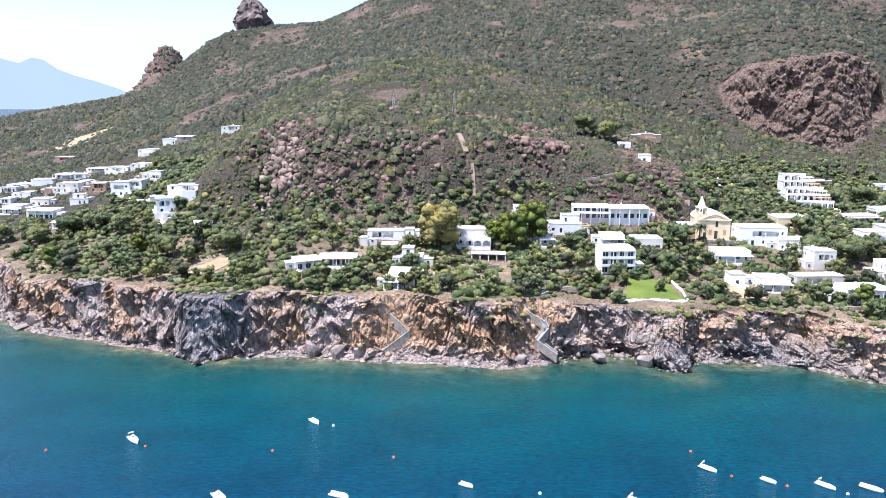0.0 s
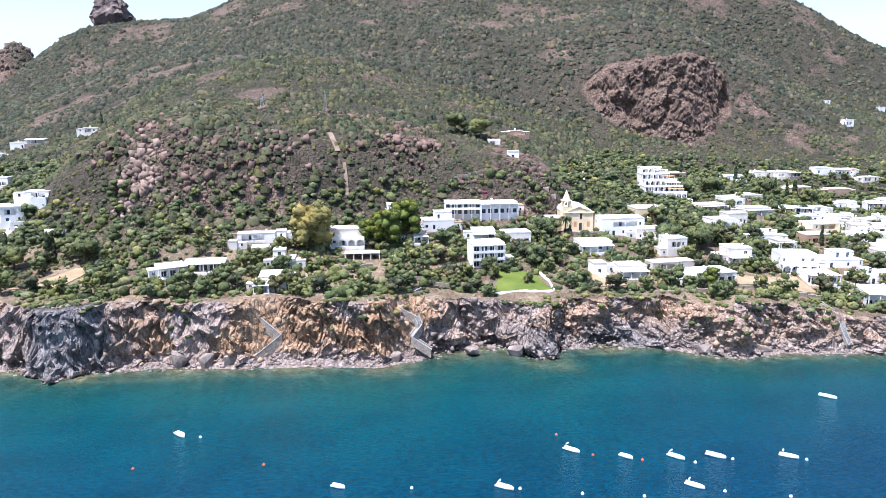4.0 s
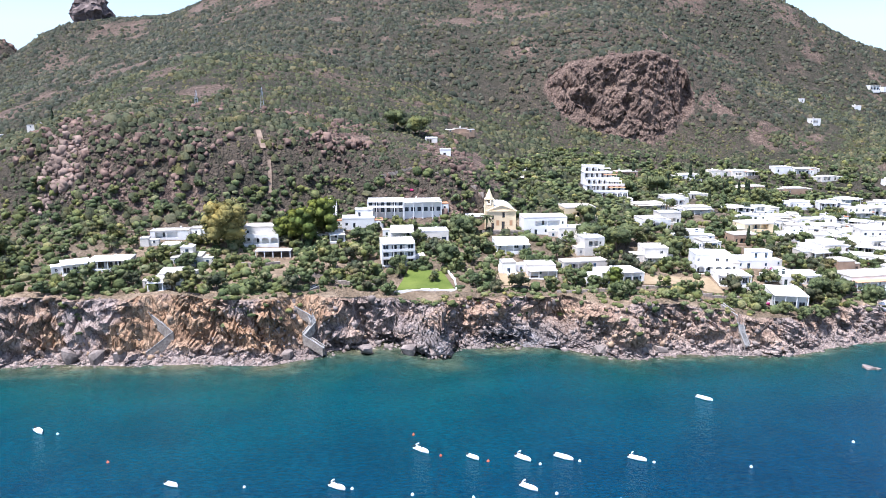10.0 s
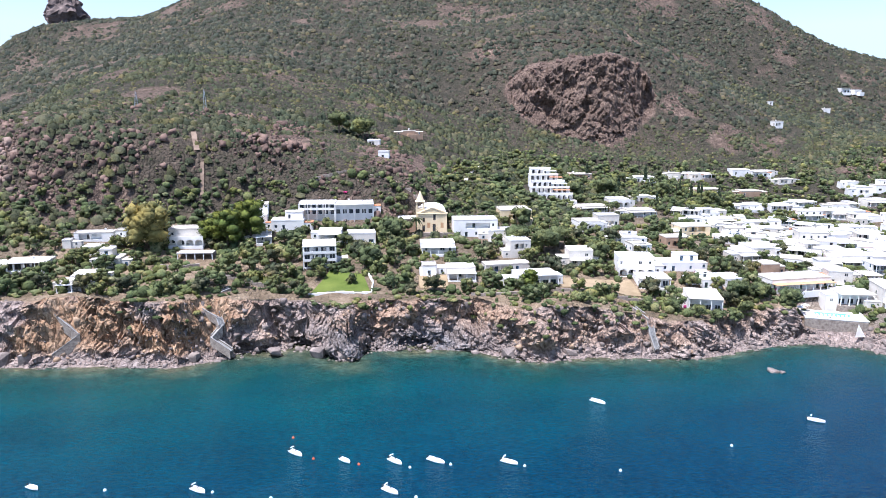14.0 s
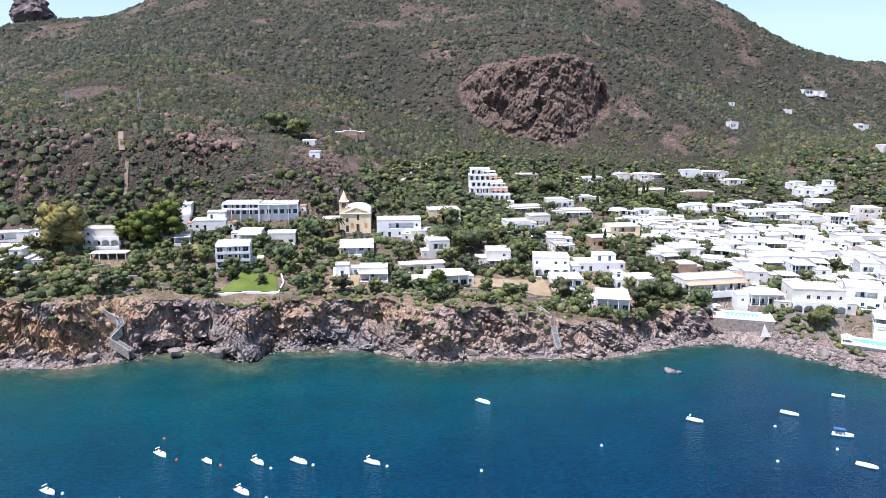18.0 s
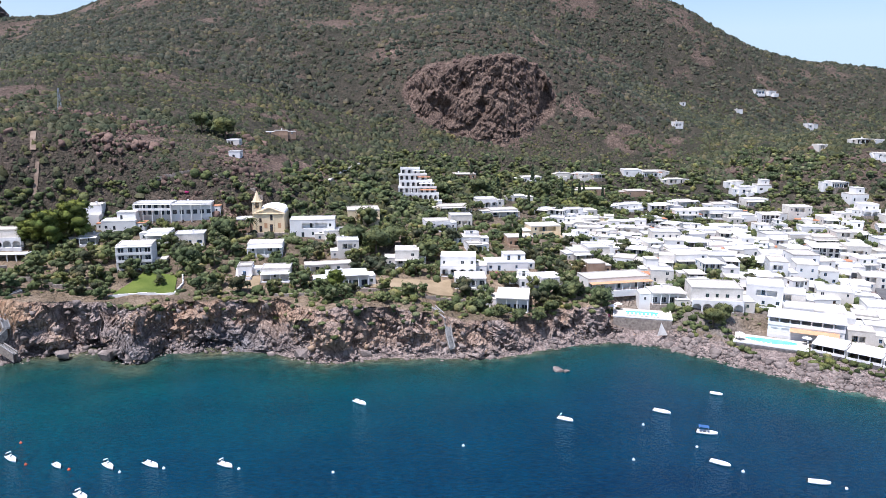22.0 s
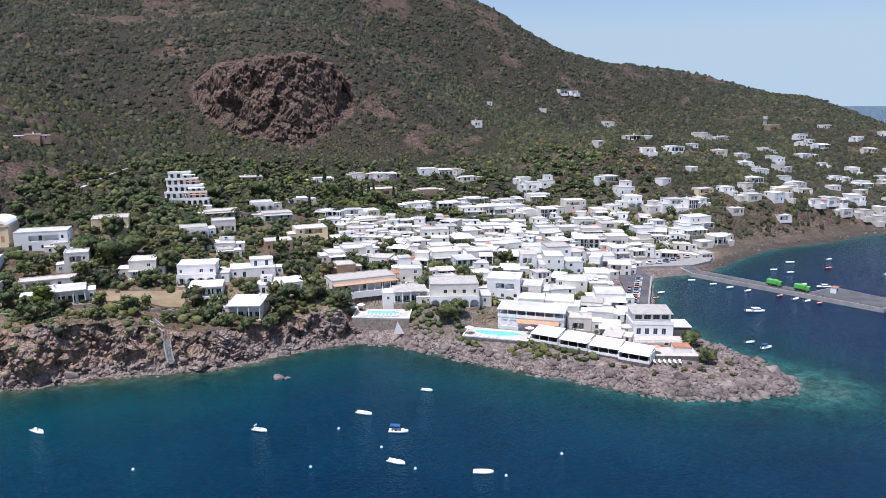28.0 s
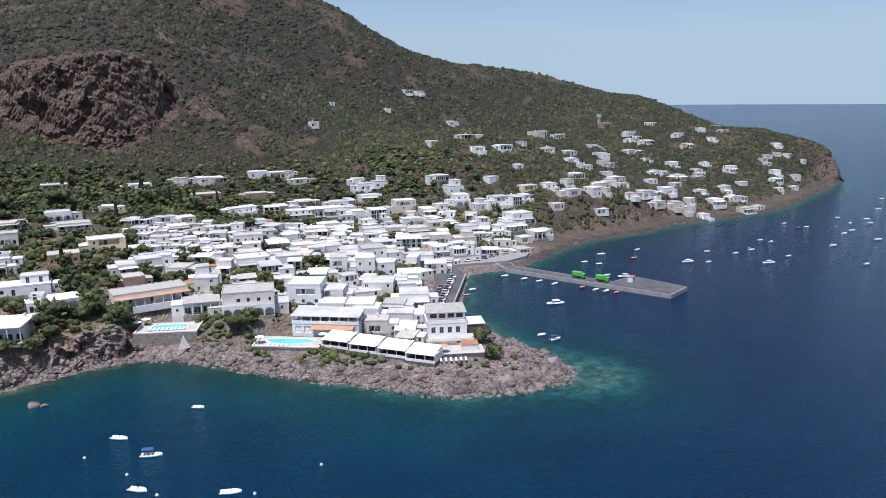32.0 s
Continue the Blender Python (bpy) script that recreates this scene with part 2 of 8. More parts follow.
TERRACOTTA = varied("terracotta", (0.34, 0.15, 0.08), (0.46, 0.23, 0.13), 0.8, 5.0, 0.9)
CONCRETE = varied("concrete", (0.24, 0.235, 0.225), (0.36, 0.35, 0.33), 0.3, 3.0, 0.9)
ASPHALT = varied("asphalt", (0.07, 0.07, 0.072), (0.13, 0.13, 0.13), 0.2, 4.0, 0.9, vary=0)
PAVING = varied("pale_paving", (0.42, 0.38, 0.33), (0.56, 0.52, 0.46), 0.3, 3.0, 0.9, vary=0)
ROCK = varied("shore_rock", (0.09, 0.075, 0.068), (0.29, 0.242, 0.216), 0.25, 1.6, 0.95, vary=0.35, bump=0.9, island=True)
OCHRE_ROCK = varied("ochre_rock", (0.18, 0.12, 0.082), (0.40, 0.285, 0.19), 0.25, 1.6, 0.95, vary=0.3, bump=0.9, island=True)
RED_ROCK = varied("red_crag_rock", (0.065, 0.043, 0.035), (0.22, 0.148, 0.118), 0.12, 0.8, 0.95, vary=0.35, bump=0.9, island=True)
PINNACLE_ROCK = varied("dark_pinnacle_rock", (0.055, 0.044, 0.042), (0.20, 0.155, 0.14), 0.12, 0.8, 0.95, vary=0.35, bump=0.9, island=True)
KNOLL_ROCK = varied("pinkish_hill_rock", (0.10, 0.073, 0.06), (0.29, 0.212, 0.172), 0.12, 0.8, 0.95, vary=0.35, bump=0.9, island=True)
MAQUIS = foliage("maquis", (0.023, 0.029, 0.015), (0.074, 0.082, 0.041), (0.14, 0.125, 0.072))
MAQUIS_HIGH = foliage("mountain_scrub", (0.020, 0.025, 0.016), (0.055, 0.061, 0.038), (0.118, 0.103, 0.073))
SHRUB = foliage("shrub", (0.034, 0.050, 0.019), (0.125, 0.15, 0.055), (0.25, 0.235, 0.12))
TREE_GREEN = foliage("tree_leaves", (0.028, 0.040, 0.017), (0.122, 0.142, 0.058))
PINE_GREEN = foliage("pine_needles", (0.036, 0.055, 0.010), (0.145, 0.175, 0.035))
GOLD_GREEN = foliage("olive_gold_leaves", (0.095, 0.086, 0.026), (0.29, 0.245, 0.082))
CYPRESS_GREEN = foliage("cypress_leaves", (0.008, 0.016, 0.008), (0.03, 0.045, 0.02))
PALM_GREEN = foliage("palm_fronds", (0.03, 0.045, 0.02), (0.1, 0.115, 0.05))
MAGENTA = foliage("bougainvillea", (0.10, 0.012, 0.05), (0.38, 0.04, 0.18))
BARE_EARTH = varied("bare_earth", (0.13, 0.095, 0.07), (0.24, 0.18, 0.135), 0.3, 3.0, 0.95, vary=0, bump=0.4)
BARK = varied("bark", (0.09, 0.065, 0.045), (0.18, 0.13, 0.09), 1.0, 8.0, 0.95, bump=0.6)
LAWN = varied("mown_lawn", (0.055, 0.085, 0.012), (0.115, 0.145, 0.028), 0.12, 2.5, 0.95, vary=0, bump=0.3)
STRAW = varied("dry_grass", (0.20, 0.15, 0.09), (0.31, 0.24, 0.15), 0.15, 2.0, 0.95, vary=0, bump=0.3)
# ---- the lie of the land ----
COAST_SOUTH = [(-1500, 1500), (-900, 1000), (-420, 520), (-260, 368), (-176, 269), (-154, 245), (-142, 236.5), (-120, 228.5), (-98, 220.2), (-83, 214), (-79, 212.5), (-70, 211.5), (-62, 212.6), (-47, 212.5), (-32, 210), (-14.5, 208), (-2, 206.8), (10, 204), (20, 202.6), (29, 206), (37, 208), (47, 213.6), (57.5, 212.6), (64, 205), (71.5, 200.2), (76, 206.5), (81, 209), (90, 207.4), (101, 206), (112, 203.2), (119, 196), (127.5, 190.4), (137, 191), (149, 192.2), (165, 187.8), (182, 187), (193, 190.5), (208, 193.8)]
COAST_NORTH = [(222, 195), (236, 189), (252, 166), (267, 148), (283, 130), (291, 120), (307, 114.0), (326.5, 111.5), (332, 121), (332, 150), (335, 185), (371, 231), (400, 229), (415, 237), (437, 247), (471, 260), (516, 262), (557, 271), (598, 269), (649, 270), (695, 282), (774, 309), (890, 352), (915, 400), (905, 520), (980, 700), (1100, 950), (1400, 1500)]
SOUTH = len(COAST_SOUTH)
COAST = np.array(COAST_SOUTH + COAST_NORTH, float)


def shore(x, y):
    """Distance to the coast, positive inland, for arrays of places."""
    best = np.full(x.shape, 1e9)
    inside = np.zeros(x.shape, bool)
    for (ax, ay), (bx, by) in zip(COAST[:-1], COAST[1:]):
        lx, ly = bx - ax, by - ay
        k = np.clip(((x - ax) * lx + (y - ay) * ly) / (lx * lx + ly * ly), 0, 1)
        best = np.minimum(best, np.hypot(x - ax - k * lx, y - ay - k * ly))
        if lx != 0:
            hit = ((ax <= x) & (x < bx)) | ((bx <= x) & (x < ax))
            inside ^= hit & (ay + (x - ax) / lx * ly < y)
    return np.where(inside, best, -best)


def waves(x, y, size, seed, octaves=4):
    """Smooth noise on arrays, about -1 to 1."""
    total, gain = np.zeros(x.shape), 0.5
    for o in range(octaves):
        u, v = x / size * 2 ** o + 37.7 * seed + 11.3 * o, y / size * 2 ** o + 91.1 * seed - 7.7 * o
        iu, iv = np.floor(u), np.floor(v)
        fu, fv = u - iu, v - iv
        fu, fv = fu * fu * (3 - 2 * fu), fv * fv * (3 - 2 * fv)

        def rnd(a, b):
            s = np.sin(a * 127.1 + b * 311.7 + seed * 17.3) * 43758.5453
            return 2 * (s - np.floor(s)) - 1

        total += gain * ((rnd(iu, iv) * (1 - fu) + rnd(iu + 1, iv) * fu) * (1 - fv) + (rnd(iu, iv + 1) * (1 - fu) + rnd(iu + 1, iv + 1) * fu) * fv)
        gain *= 0.5
    return total * 1.4


# levelled building ground: x, y, radius, height
PADS = [(190, 206, 9, 9.4), (235.5, 201.2, 10, 6.0), (266.5, 174.6, 10, 3.2), (287, 152, 8, 3.0), (312, 152, 14, 2.8), (345, 212, 12, 2.0), (366, 238, 10, 2.0), (107, 282, 9, 25.2), (395, 248, 10, 2.2)]

# hills: x, y, half widths, height
HILLS_FRONT = [(800, 430, 60, 60, 24), (660, 560, 70, 70, -11), (-330, 700, 120, 110, 22), (740, 620, 70, 70, -29), (240, 540, 90, 50, 44), (-60, 330, 45, 45, 18), (30, 350, 55, 50, 6), (110, 350, 50, 60, 9), (-20, 450, 90, 80, 54), (90, 520, 90, 80, 29), (-120, 600, 110, 100, 58), (40, 680, 110, 90, 28), (190, 640, 80, 80, 14), (300, 600, 80, 70, 54)]
HILLS_BACK = [(400, 650, 90, 90, -7), (520, 740, 110, 100, 58), (180, 860, 200, 160, 132), (360, 900, 200, 160, 181), (-40, 900, 160, 150, 93), (-230, 880, 120, 110, 59), (-360, 980, 90, 110, -3), (-480, 900, 150, 150, 59), (650, 720, 110, 100, -1), (770, 700, 120, 110, 99), (820, 560, 110, 90, 39), (600, 600, 100, 80, -2), (720, 480, 100, 80, 7), (560, 430, 80, 70, 35)]
HILLS_TOWN = [(470, 380, 45, 45, 28), (510, 300, 50, 35, 10), (320, 450, 80, 60, 3), (430, 500, 80, 60, 25), (220, 380, 80, 60, 14), (140, 290, 80, 60, 7), (30, 270, 90, 50, 7), (-120, 260, 90, 50, 6), (-250, 420, 120, 110, 10), (380, 330, 80, 70, -3), (250, 240, 70, 50, 7), (880, 420, 70, 70, -3), (300, 160, 60, 50, -4)]

HILLS_UPPER = [(118, 415, 40, 34, 10), (70, 612, 75, 42, 16), (130, 590, 40, 30, 5)]
HILLS_EDGE = [(-450, 830, 60, 60, -9), (-345, 815, 35, 50, -18), (-285, 850, 25, 40, 7), (-245, 850, 25, 40, 6), (-150, 850, 45, 50, -13), (545, 755, 40, 45, 7), (815, 640, 30, 30, -11), (815, 468, 25, 25, -8), (865, 405, 30, 35, 18), (890, 375, 18, 18, 10)]


def bell(v, centre, soft):
    return 1 / (1 + np.exp(np.clip(-(v - centre) / soft, -60, 60)))


def ramp(v, a, b):
    k = np.clip((v - a) / (b - a), 0, 1)
    return k * k * (3 - 2 * k)


def crag(x, y, base):
    """The red rock dome on the mountain: how far a place lies on its face, and the height with the dome in it."""
    side = (x - 247) / 54
    s = y - (463 + 14 * side ** 2 + 5 * waves(x, y * 0, 26, 5, 3))
    top = 107 - 2 * side ** 2 - 16 * side ** 6 + 5 * waves(x, y, 30, 7, 3) + 0.12 * np.maximum(s - 20, 0)
    dome = 44 + (top - 44) * (0.8 * np.clip(s / 20, 0, 1) + 0.2 * ramp(s, 0, 24)) - 0.25 * np.maximum(-s, 0)
    high = base + np.logaddexp(0, np.clip((dome - base) / 2.5, -40, 40)) * 2.5
    face = ramp(dome - base + 6 * waves(x, y, 14, 19, 3), -7, 3) * ramp(s, -6, -1) * (1 - ramp(s + 6 * waves(x, y, 12, 6, 3), 24, 32))
    return face, np.where(np.abs(x - 247) < 90, high, base)


def total_hills(x, y):
    total = np.full(x.shape, 5.0)
    for cx, cy, sx, sy, h in HILLS_FRONT + HILLS_BACK + HILLS_TOWN + HILLS_UPPER + HILLS_EDGE:
        total = total + h * np.exp(-(((x - cx) / sx) ** 2 + ((y - cy) / sy) ** 2) / 2)
    return total


def land_smooth(x, y):
    total = total_hills(x, y)
    toe = 300 + 4 * np.sin(x / 23)
    total = total + (22 + 8 * (1 - bell(x, 52, 14))) * bell(y, toe, 5.5) * np.exp(-np.maximum(y - toe, 0) / 150) * (1 - bell(x, 115, 12)) * bell(x, -112, 12)
    total = total + 15 * np.exp(-(((x + 215) / 60) ** 2 + ((y - 880) / 60) ** 2) / 2)
    total = total + 70 * np.exp(-(np.abs((x + 362) / 31) ** 1.9 + ((y - 985) / 60) ** 4))
    near = (np.abs(x - 247) < 90) & (y > 440) & (y < 600)
    if near.any():
        total[near] = crag(x[near], y[near], total[near])[1]
    return total


def crag_face(x, y):
    """How far places lie on the bare face of the dome."""
    out = np.zeros(x.shape)
    near = (np.abs(x - 247) < 90) & (y > 440) & (y < 600)
    if near.any():
        rise = total_hills(x[near], y[near])
        out[near] = crag(x[near], y[near], rise)[0]
    return out


def cliff_foot(x):
    """Where the rise behind the beach begins, and how far it takes."""
    d0 = 2.0 + 8 * bell(x, 345, 10) - 8 * bell(x, 860, 8) + 1.3 * (1 - bell(x, 30, 5)) - 3.0 * (1 - bell(x, -64, 3)) * bell(x, -84, 2) - 1.6 * bell(x, 60, 2) * (1 - bell(x, 75, 2))
    wide = 6.2 - 2.0 * (1 - bell(x, 70, 8)) + 2.5 * np.exp(-((x + 14) / 7) ** 2) + 3.0 * np.exp(-((x - 30) / 7) ** 2) + 9 * bell(x, 232, 8) + 34 * bell(x, 338, 12) - 26 * bell(x, 420, 15) - 15 * bell(x, 860, 8)
    return d0, wide


def land(x, y):
    """Height of the ground, for arrays of places."""
    d = shore(x, y) + 1.3 + 1.2 * waves(x, y, 9, 3, 3)
    d0, wide = cliff_foot(x)
    beach = np.minimum(0.22 * d, 1.5)
    top = np.maximum(land_smooth(x, y), 2.0)
    brow = bell(x, -158, 8)
    lip = 19.2 * (brow - bell(x, 42, 5)) + 14.8 * (bell(x, 42, 5) - bell(x, 174, 7)) + 1.2 * waves(x, y, 17, 4, 3) + 0.045 * np.maximum(d - 6, 0)
    top = np.where(d < 60, np.logaddexp(top / 0.8, lip / 0.8) * 0.8, top)
    for px, py, r, pz in PADS:
        top = pz + (top - pz) * ramp(np.hypot(x - px, y - py), r, r + 7)
    high = beach + (top - beach) * ramp(d, d0, d0 + wide)
    return np.where(d > 0, high, np.maximum(0.25 * d, -9.0) - 0.2)


def ground_at(x, y):
    return float(land(np.array([float(x)]), np.array([float(y)]))[0])

# ---- building helpers ----


def mesh_of(name, verts, faces, material, smooth=False):
    me = bpy.data.meshes.new(name)
    me.from_pydata(verts, [], faces)
    me.materials.append(material)
    if smooth:
        me.shade_smooth()
    return me


def part(name, bm, material, parent, label=""):
    """Links a bmesh as one mesh object under a thing or a part."""
    me = bpy.data.meshes.new(name)
    bm.to_mesh(me)
    bm.free()
    me.materials.append(material)
    ob = new(name, me)
    ob.parent = parent
    return tagged(ob, label)


def shared(name, me, parent, m=None):
    """Links one more object on a mesh that others use too."""
    ob = new(name, me)
    ob.parent = parent
    if m is not None:
        ob.matrix_basis = m
    return ob


def thing(name, m, label, category, group="", kind=""):
    ob = new(name)
    ob.matrix_basis = m
    return tagged(ob, label, category, group, kind)


def box(bm, cx, cy, z0, sx, sy, sz, bevel=0.0, turn=0.0, taper=1.0):
    """A box on z0 round (cx, cy), with bevelled edges where asked."""
    got = []
    for ux, uy, uz in ((-1, -1, 0), (1, -1, 0), (1, 1, 0), (-1, 1, 0), (-1, -1, 1), (1, -1, 1), (1, 1, 1), (-1, 1, 1)):
        k = taper if uz else 1.0
        got.append(bm.verts.new((ux * sx / 2 * k, uy * sy / 2 * k, uz * sz)))
    for f in ((0, 3, 2, 1), (4, 5, 6, 7), (0, 1, 5, 4), (1, 2, 6, 5), (2, 3, 7, 6), (3, 0, 4, 7)):
        bm.faces.new([got[i] for i in f])
    if bevel >= 0.05:
        edges = list({e for v in got for e in v.link_edges})
        got = bmesh.ops.bevel(bm, geom=edges, offset=bevel, segments=1, affect="EDGES")["verts"]
    c, s = math.cos(turn), math.sin(turn)
    for v in got:
        x, y, z = v.co
        v.co = Vector((cx + c * x - s * y, cy + s * x + c * y, z0 + z))
    return got


def tube(bm, a, b, r0, r1, n=6):
    """A tapered round bar from a to b."""
    a, b = Vector(a), Vector(b)
    turn = (b - a).to_track_quat("Z", "Y").to_matrix()
    rings = []
    for p, r in ((a, r0), (b, r1)):
        rings.append([bm.verts.new(p + turn @ Vector((r * math.cos(2 * math.pi * i / n), r * math.sin(2 * math.pi * i / n), 0))) for i in range(n)])
    for i in range(n):
        bm.faces.new((rings[0][i], rings[0][(i + 1) % n], rings[1][(i + 1) % n], rings[1][i]))
    bm.faces.new(rings[1])
    bm.faces.new(rings[0][::-1])


def lump(seed, rings=1, squash=0.8, rough=0.25):
    """Vertices and triangles of an uneven ball of about one metre radius, sitting on z 0."""
    bm = bmesh.new()
    bmesh.ops.create_icosphere(bm, subdivisions=rings, radius=1.0)
    rng = random.Random(seed)
    for v in bm.verts:
        v.co = v.co * (1 + rough * rng.uniform(-1, 1))
        v.co.z = v.co.z * squash + 0.55 * squash
    bm.verts.ensure_lookup_table()
    vs = np.array([v.co[:] for v in bm.verts])
    fs = np.array([[v.index for v in f.verts] for f in bm.faces])
    bm.free()
    return vs, fs


def scatter(name, shapes, places, sizes, heights, material, label, category, seed, tilt=0.0, smooth=True, turns=None):
    """One object of kind stuff: many uneven pieces, each at its own place, size and turn."""
    rng = np.random.default_rng(seed)
    pick = rng.integers(0, len(shapes), len(places))
    allv, allf, base = [], [], 0
    for s, (vs, fs) in enumerate(shapes):
        at = places[pick == s]
        if not len(at):
            continue
        k = len(at)
        a = rng.uniform(0, 2 * np.pi, k) if turns is None else turns[pick == s]
        sx, sz = sizes[pick == s], heights[pick == s]
        sy = sx * rng.uniform(0.75, 1.3, k)
        x, y, z = vs[:, 0][None] * sx[:, None], vs[:, 1][None] * sy[:, None], vs[:, 2][None] * sz[:, None]
        if tilt:
            b = rng.uniform(-tilt, tilt, k)[:, None]
            x, z = x * np.cos(b) - z * np.sin(b), x * np.sin(b) + z * np.cos(b)
        c, q = np.cos(a)[:, None], np.sin(a)[:, None]
        out = np.stack([at[:, 0, None] + c * x - q * y, at[:, 1, None] + q * x + c * y, at[:, 2, None] + z], -1).reshape(-1, 3)
        allv.append(out)
        allf.append((fs[None] + (base + np.arange(k) * len(vs))[:, None, None]).reshape(-1, 3))
        base += k * len(vs)
    verts, faces = np.concatenate(allv), np.concatenate(allf)
    me = bpy.data.meshes.new(name)
    me.vertices.add(len(verts))
    me.vertices.foreach_set("co", verts.ravel())
    me.loops.add(faces.size)
    me.loops.foreach_set("vertex_index", faces.ravel().astype(np.int32))
    me.polygons.add(len(faces))
    me.polygons.foreach_set("loop_start", (np.arange(len(faces)) * 3).astype(np.int32))
    me.update(calc_edges=True)
    if smooth:
        me.shade_smooth()
    me.materials.append(material)
    return tagged(new(name, me), label, category, kind="stuff")


def sheet(name, xs, ys, z, material):
    """A grid surface over the lines xs and ys with the heights z."""
    nx, ny = len(xs), len(ys)
    X, Y = z[0], z[1]
    verts = np.stack([X, Y, z[2]], -1).reshape(-1, 3)
    i = np.arange(ny - 1)[:, None] * nx + np.arange(nx - 1)[None]
    faces = np.stack([i, i + 1, i + nx + 1, i + nx], -1).reshape(-1, 4)
    me = bpy.data.meshes.new(name)
    me.vertices.add(len(verts))
    me.vertices.foreach_set("co", verts.ravel())
    me.loops.add(faces.size)
    me.loops.foreach_set("vertex_index", faces.ravel().astype(np.int32))
    me.polygons.add(len(faces))
    me.polygons.foreach_set("loop_start", (np.arange(len(faces)) * 4).astype(np.int32))
    me.update(calc_edges=True)
    me.shade_smooth()
    me.materials.append(material)
    return new(name, me)


# ---- ground and sea ----
def steps(*spans):
    """Grid lines: from each start by its step, to the last number."""
    out = []
    for (a, step), (b, _) in zip(spans[:-1], spans[1:]):
        out.extend(np.arange(a, b - 1e-6, step))
    return np.array(out + [spans[-1][0]])


XS = steps((-1300, 60), (-500, 9), (-200, 0.95), (236, 1.1), (346, 2.5), (620, 7), (1000, 40), (1500, 0))
YS = steps((90, 4), (110, 1.2), (184, 1.4), (198, 0.8), (203, 0.22), (213, 0.45), (222, 1.2), (240, 1.8), (310, 3), (440, 1.3), (460, 0.5), (486, 1.1), (520, 5), (700, 8), (1100, 40), (1600, 0))
GX, GY = np.meshgrid(XS, YS)
# the close lines of the grid follow the southern coast and straighten out away from it
follow = np.interp(GX, COAST[4:SOUTH + 2, 0], COAST[4:SOUTH + 2, 1]) - 205
GY = GY + np.clip(follow, -18, 45) * ramp(GY, 90, 178) * (1 - ramp(GY, 226, 330))
SHORE = shore(GX, GY)
GZ = land(GX, GY)
slope = np.hypot(np.gradient(GZ, axis=0) / np.gradient(GY, axis=0), np.gradient(GZ, axis=1) / np.gradient(GX, axis=1))
steep = ramp(slope, 0.55, 1.1)
near_sea = (1 - ramp(SHORE, 14, 26)) * (SHORE > -3)
cliffness = near_sea * np.maximum(steep, 1 - ramp(GZ, 2.0, 5.0))
crag_in = crag_face(GX, GY)
# buttresses and hollows in the cliffs, knolls and gullies on the hills
rib = waves(GX, GZ * 1.3, 11, 7, 4) + 0.6 * waves(GX * 1.0 + 40, GZ * 2.0 + GY * 0.3, 4, 8, 3)
PX = GX + cliffness * steep * 1.6 * waves(GX + 9, GZ * 1.5, 7, 9, 3)


def plates(u, v, size, seed):
    """Broken plates: each cell stands out by its own amount and leans its own way."""
    a, b = u / size, v / size
    best, out = np.full(u.shape, 1e9), np.zeros(u.shape)
    for du in (-1, 0, 1):
        for dv in (-1, 0, 1):
            iu, iv = np.floor(a) + du, np.floor(b) + dv
            r = [np.sin(iu * 127.1 + iv * 311.7 + seed * 13.1 + k * 71.7) * 43758.5453 for k in range(5)]
            r = [q - np.floor(q) for q in r]
            pu, pv = a - iu - r[0], b - iv - r[1]
            d = pu * pu + pv * pv
            out = np.where(d < best, (r[2] - 0.5) * 1.6 + (r[3] - 0.5) * pu * 1.8 + (r[4] - 0.35) * pv * 1.8, out)
            best = np.minimum(best, d)
    return out


bent = 0.35 * GX + 1.5 * waves(GX, GZ, 6, 71, 2)
slabs = 2.4 * plates(GX + 0.3 * GZ + 1.5 * waves(GX, GZ, 5, 72, 2), GZ * 0.85 + bent, 9.0, 3) + 1.5 * plates(GX - 0.2 * GZ, GZ * 0.9 + 0.4 * bent, 4.2, 5) + 0.9 * plates(GX + 0.3 * GZ, GZ + 0.5 * GX, 2.3, 8) + 0.4 * plates(GX, GZ - 0.3 * GX, 1.2, 9)
blocks = np.round(waves(GX, GZ * 1.2, 5, 61, 2) * 3) / 3
ridged = 1 - 2 * np.abs(waves(GX, GZ * 0.7 + GY * 0.2, 6, 62, 3)) + 0.6 * (1 - 2 * np.abs(waves(GX, GZ + GY * 0.3, 2.6, 63, 2)))
buttress = bell(GX, -85, 1.5) * (1 - bell(GX, -60, 1.5))
calm = 1 - 0.85 * (np.exp(-((GX + 14) / 7) ** 4) + np.exp(-((GX - 30) / 6.5) ** 4) + np.exp(-((GX - 165) / 4.5) ** 4))
PX = GX + (PX - GX) * calm
PY = GY - calm * cliffness * steep * (1.0 * rib + 0.7 * blocks + 0.35 * ridged + 1.05 * slabs + buttress * (2.2 + 1.6 * np.abs(waves(GX, GX * 0, 6, 67, 1)) * 2))
hillness = ramp(GZ, 30, 60) * (1 - near_sea)
PZ = GZ + hillness * (2.2 * waves(GX, GY, 45, 13, 4) + 0.5 * waves(GX, GY, 9, 14, 2)) + (1 - hillness) * (SHORE > 12) * 0.25 * waves(GX, GY, 12, 15, 2) + near_sea * (SHORE > 0) * 0.5 * waves(GX, GY, 2.6, 16, 2)
lean = GX * 0.25 + 5 * waves(GX, GZ, 20, 24, 2)
caves = np.clip(waves(GX, GZ * 0.6, 13, 26, 2) - 0.30, 0, 1)
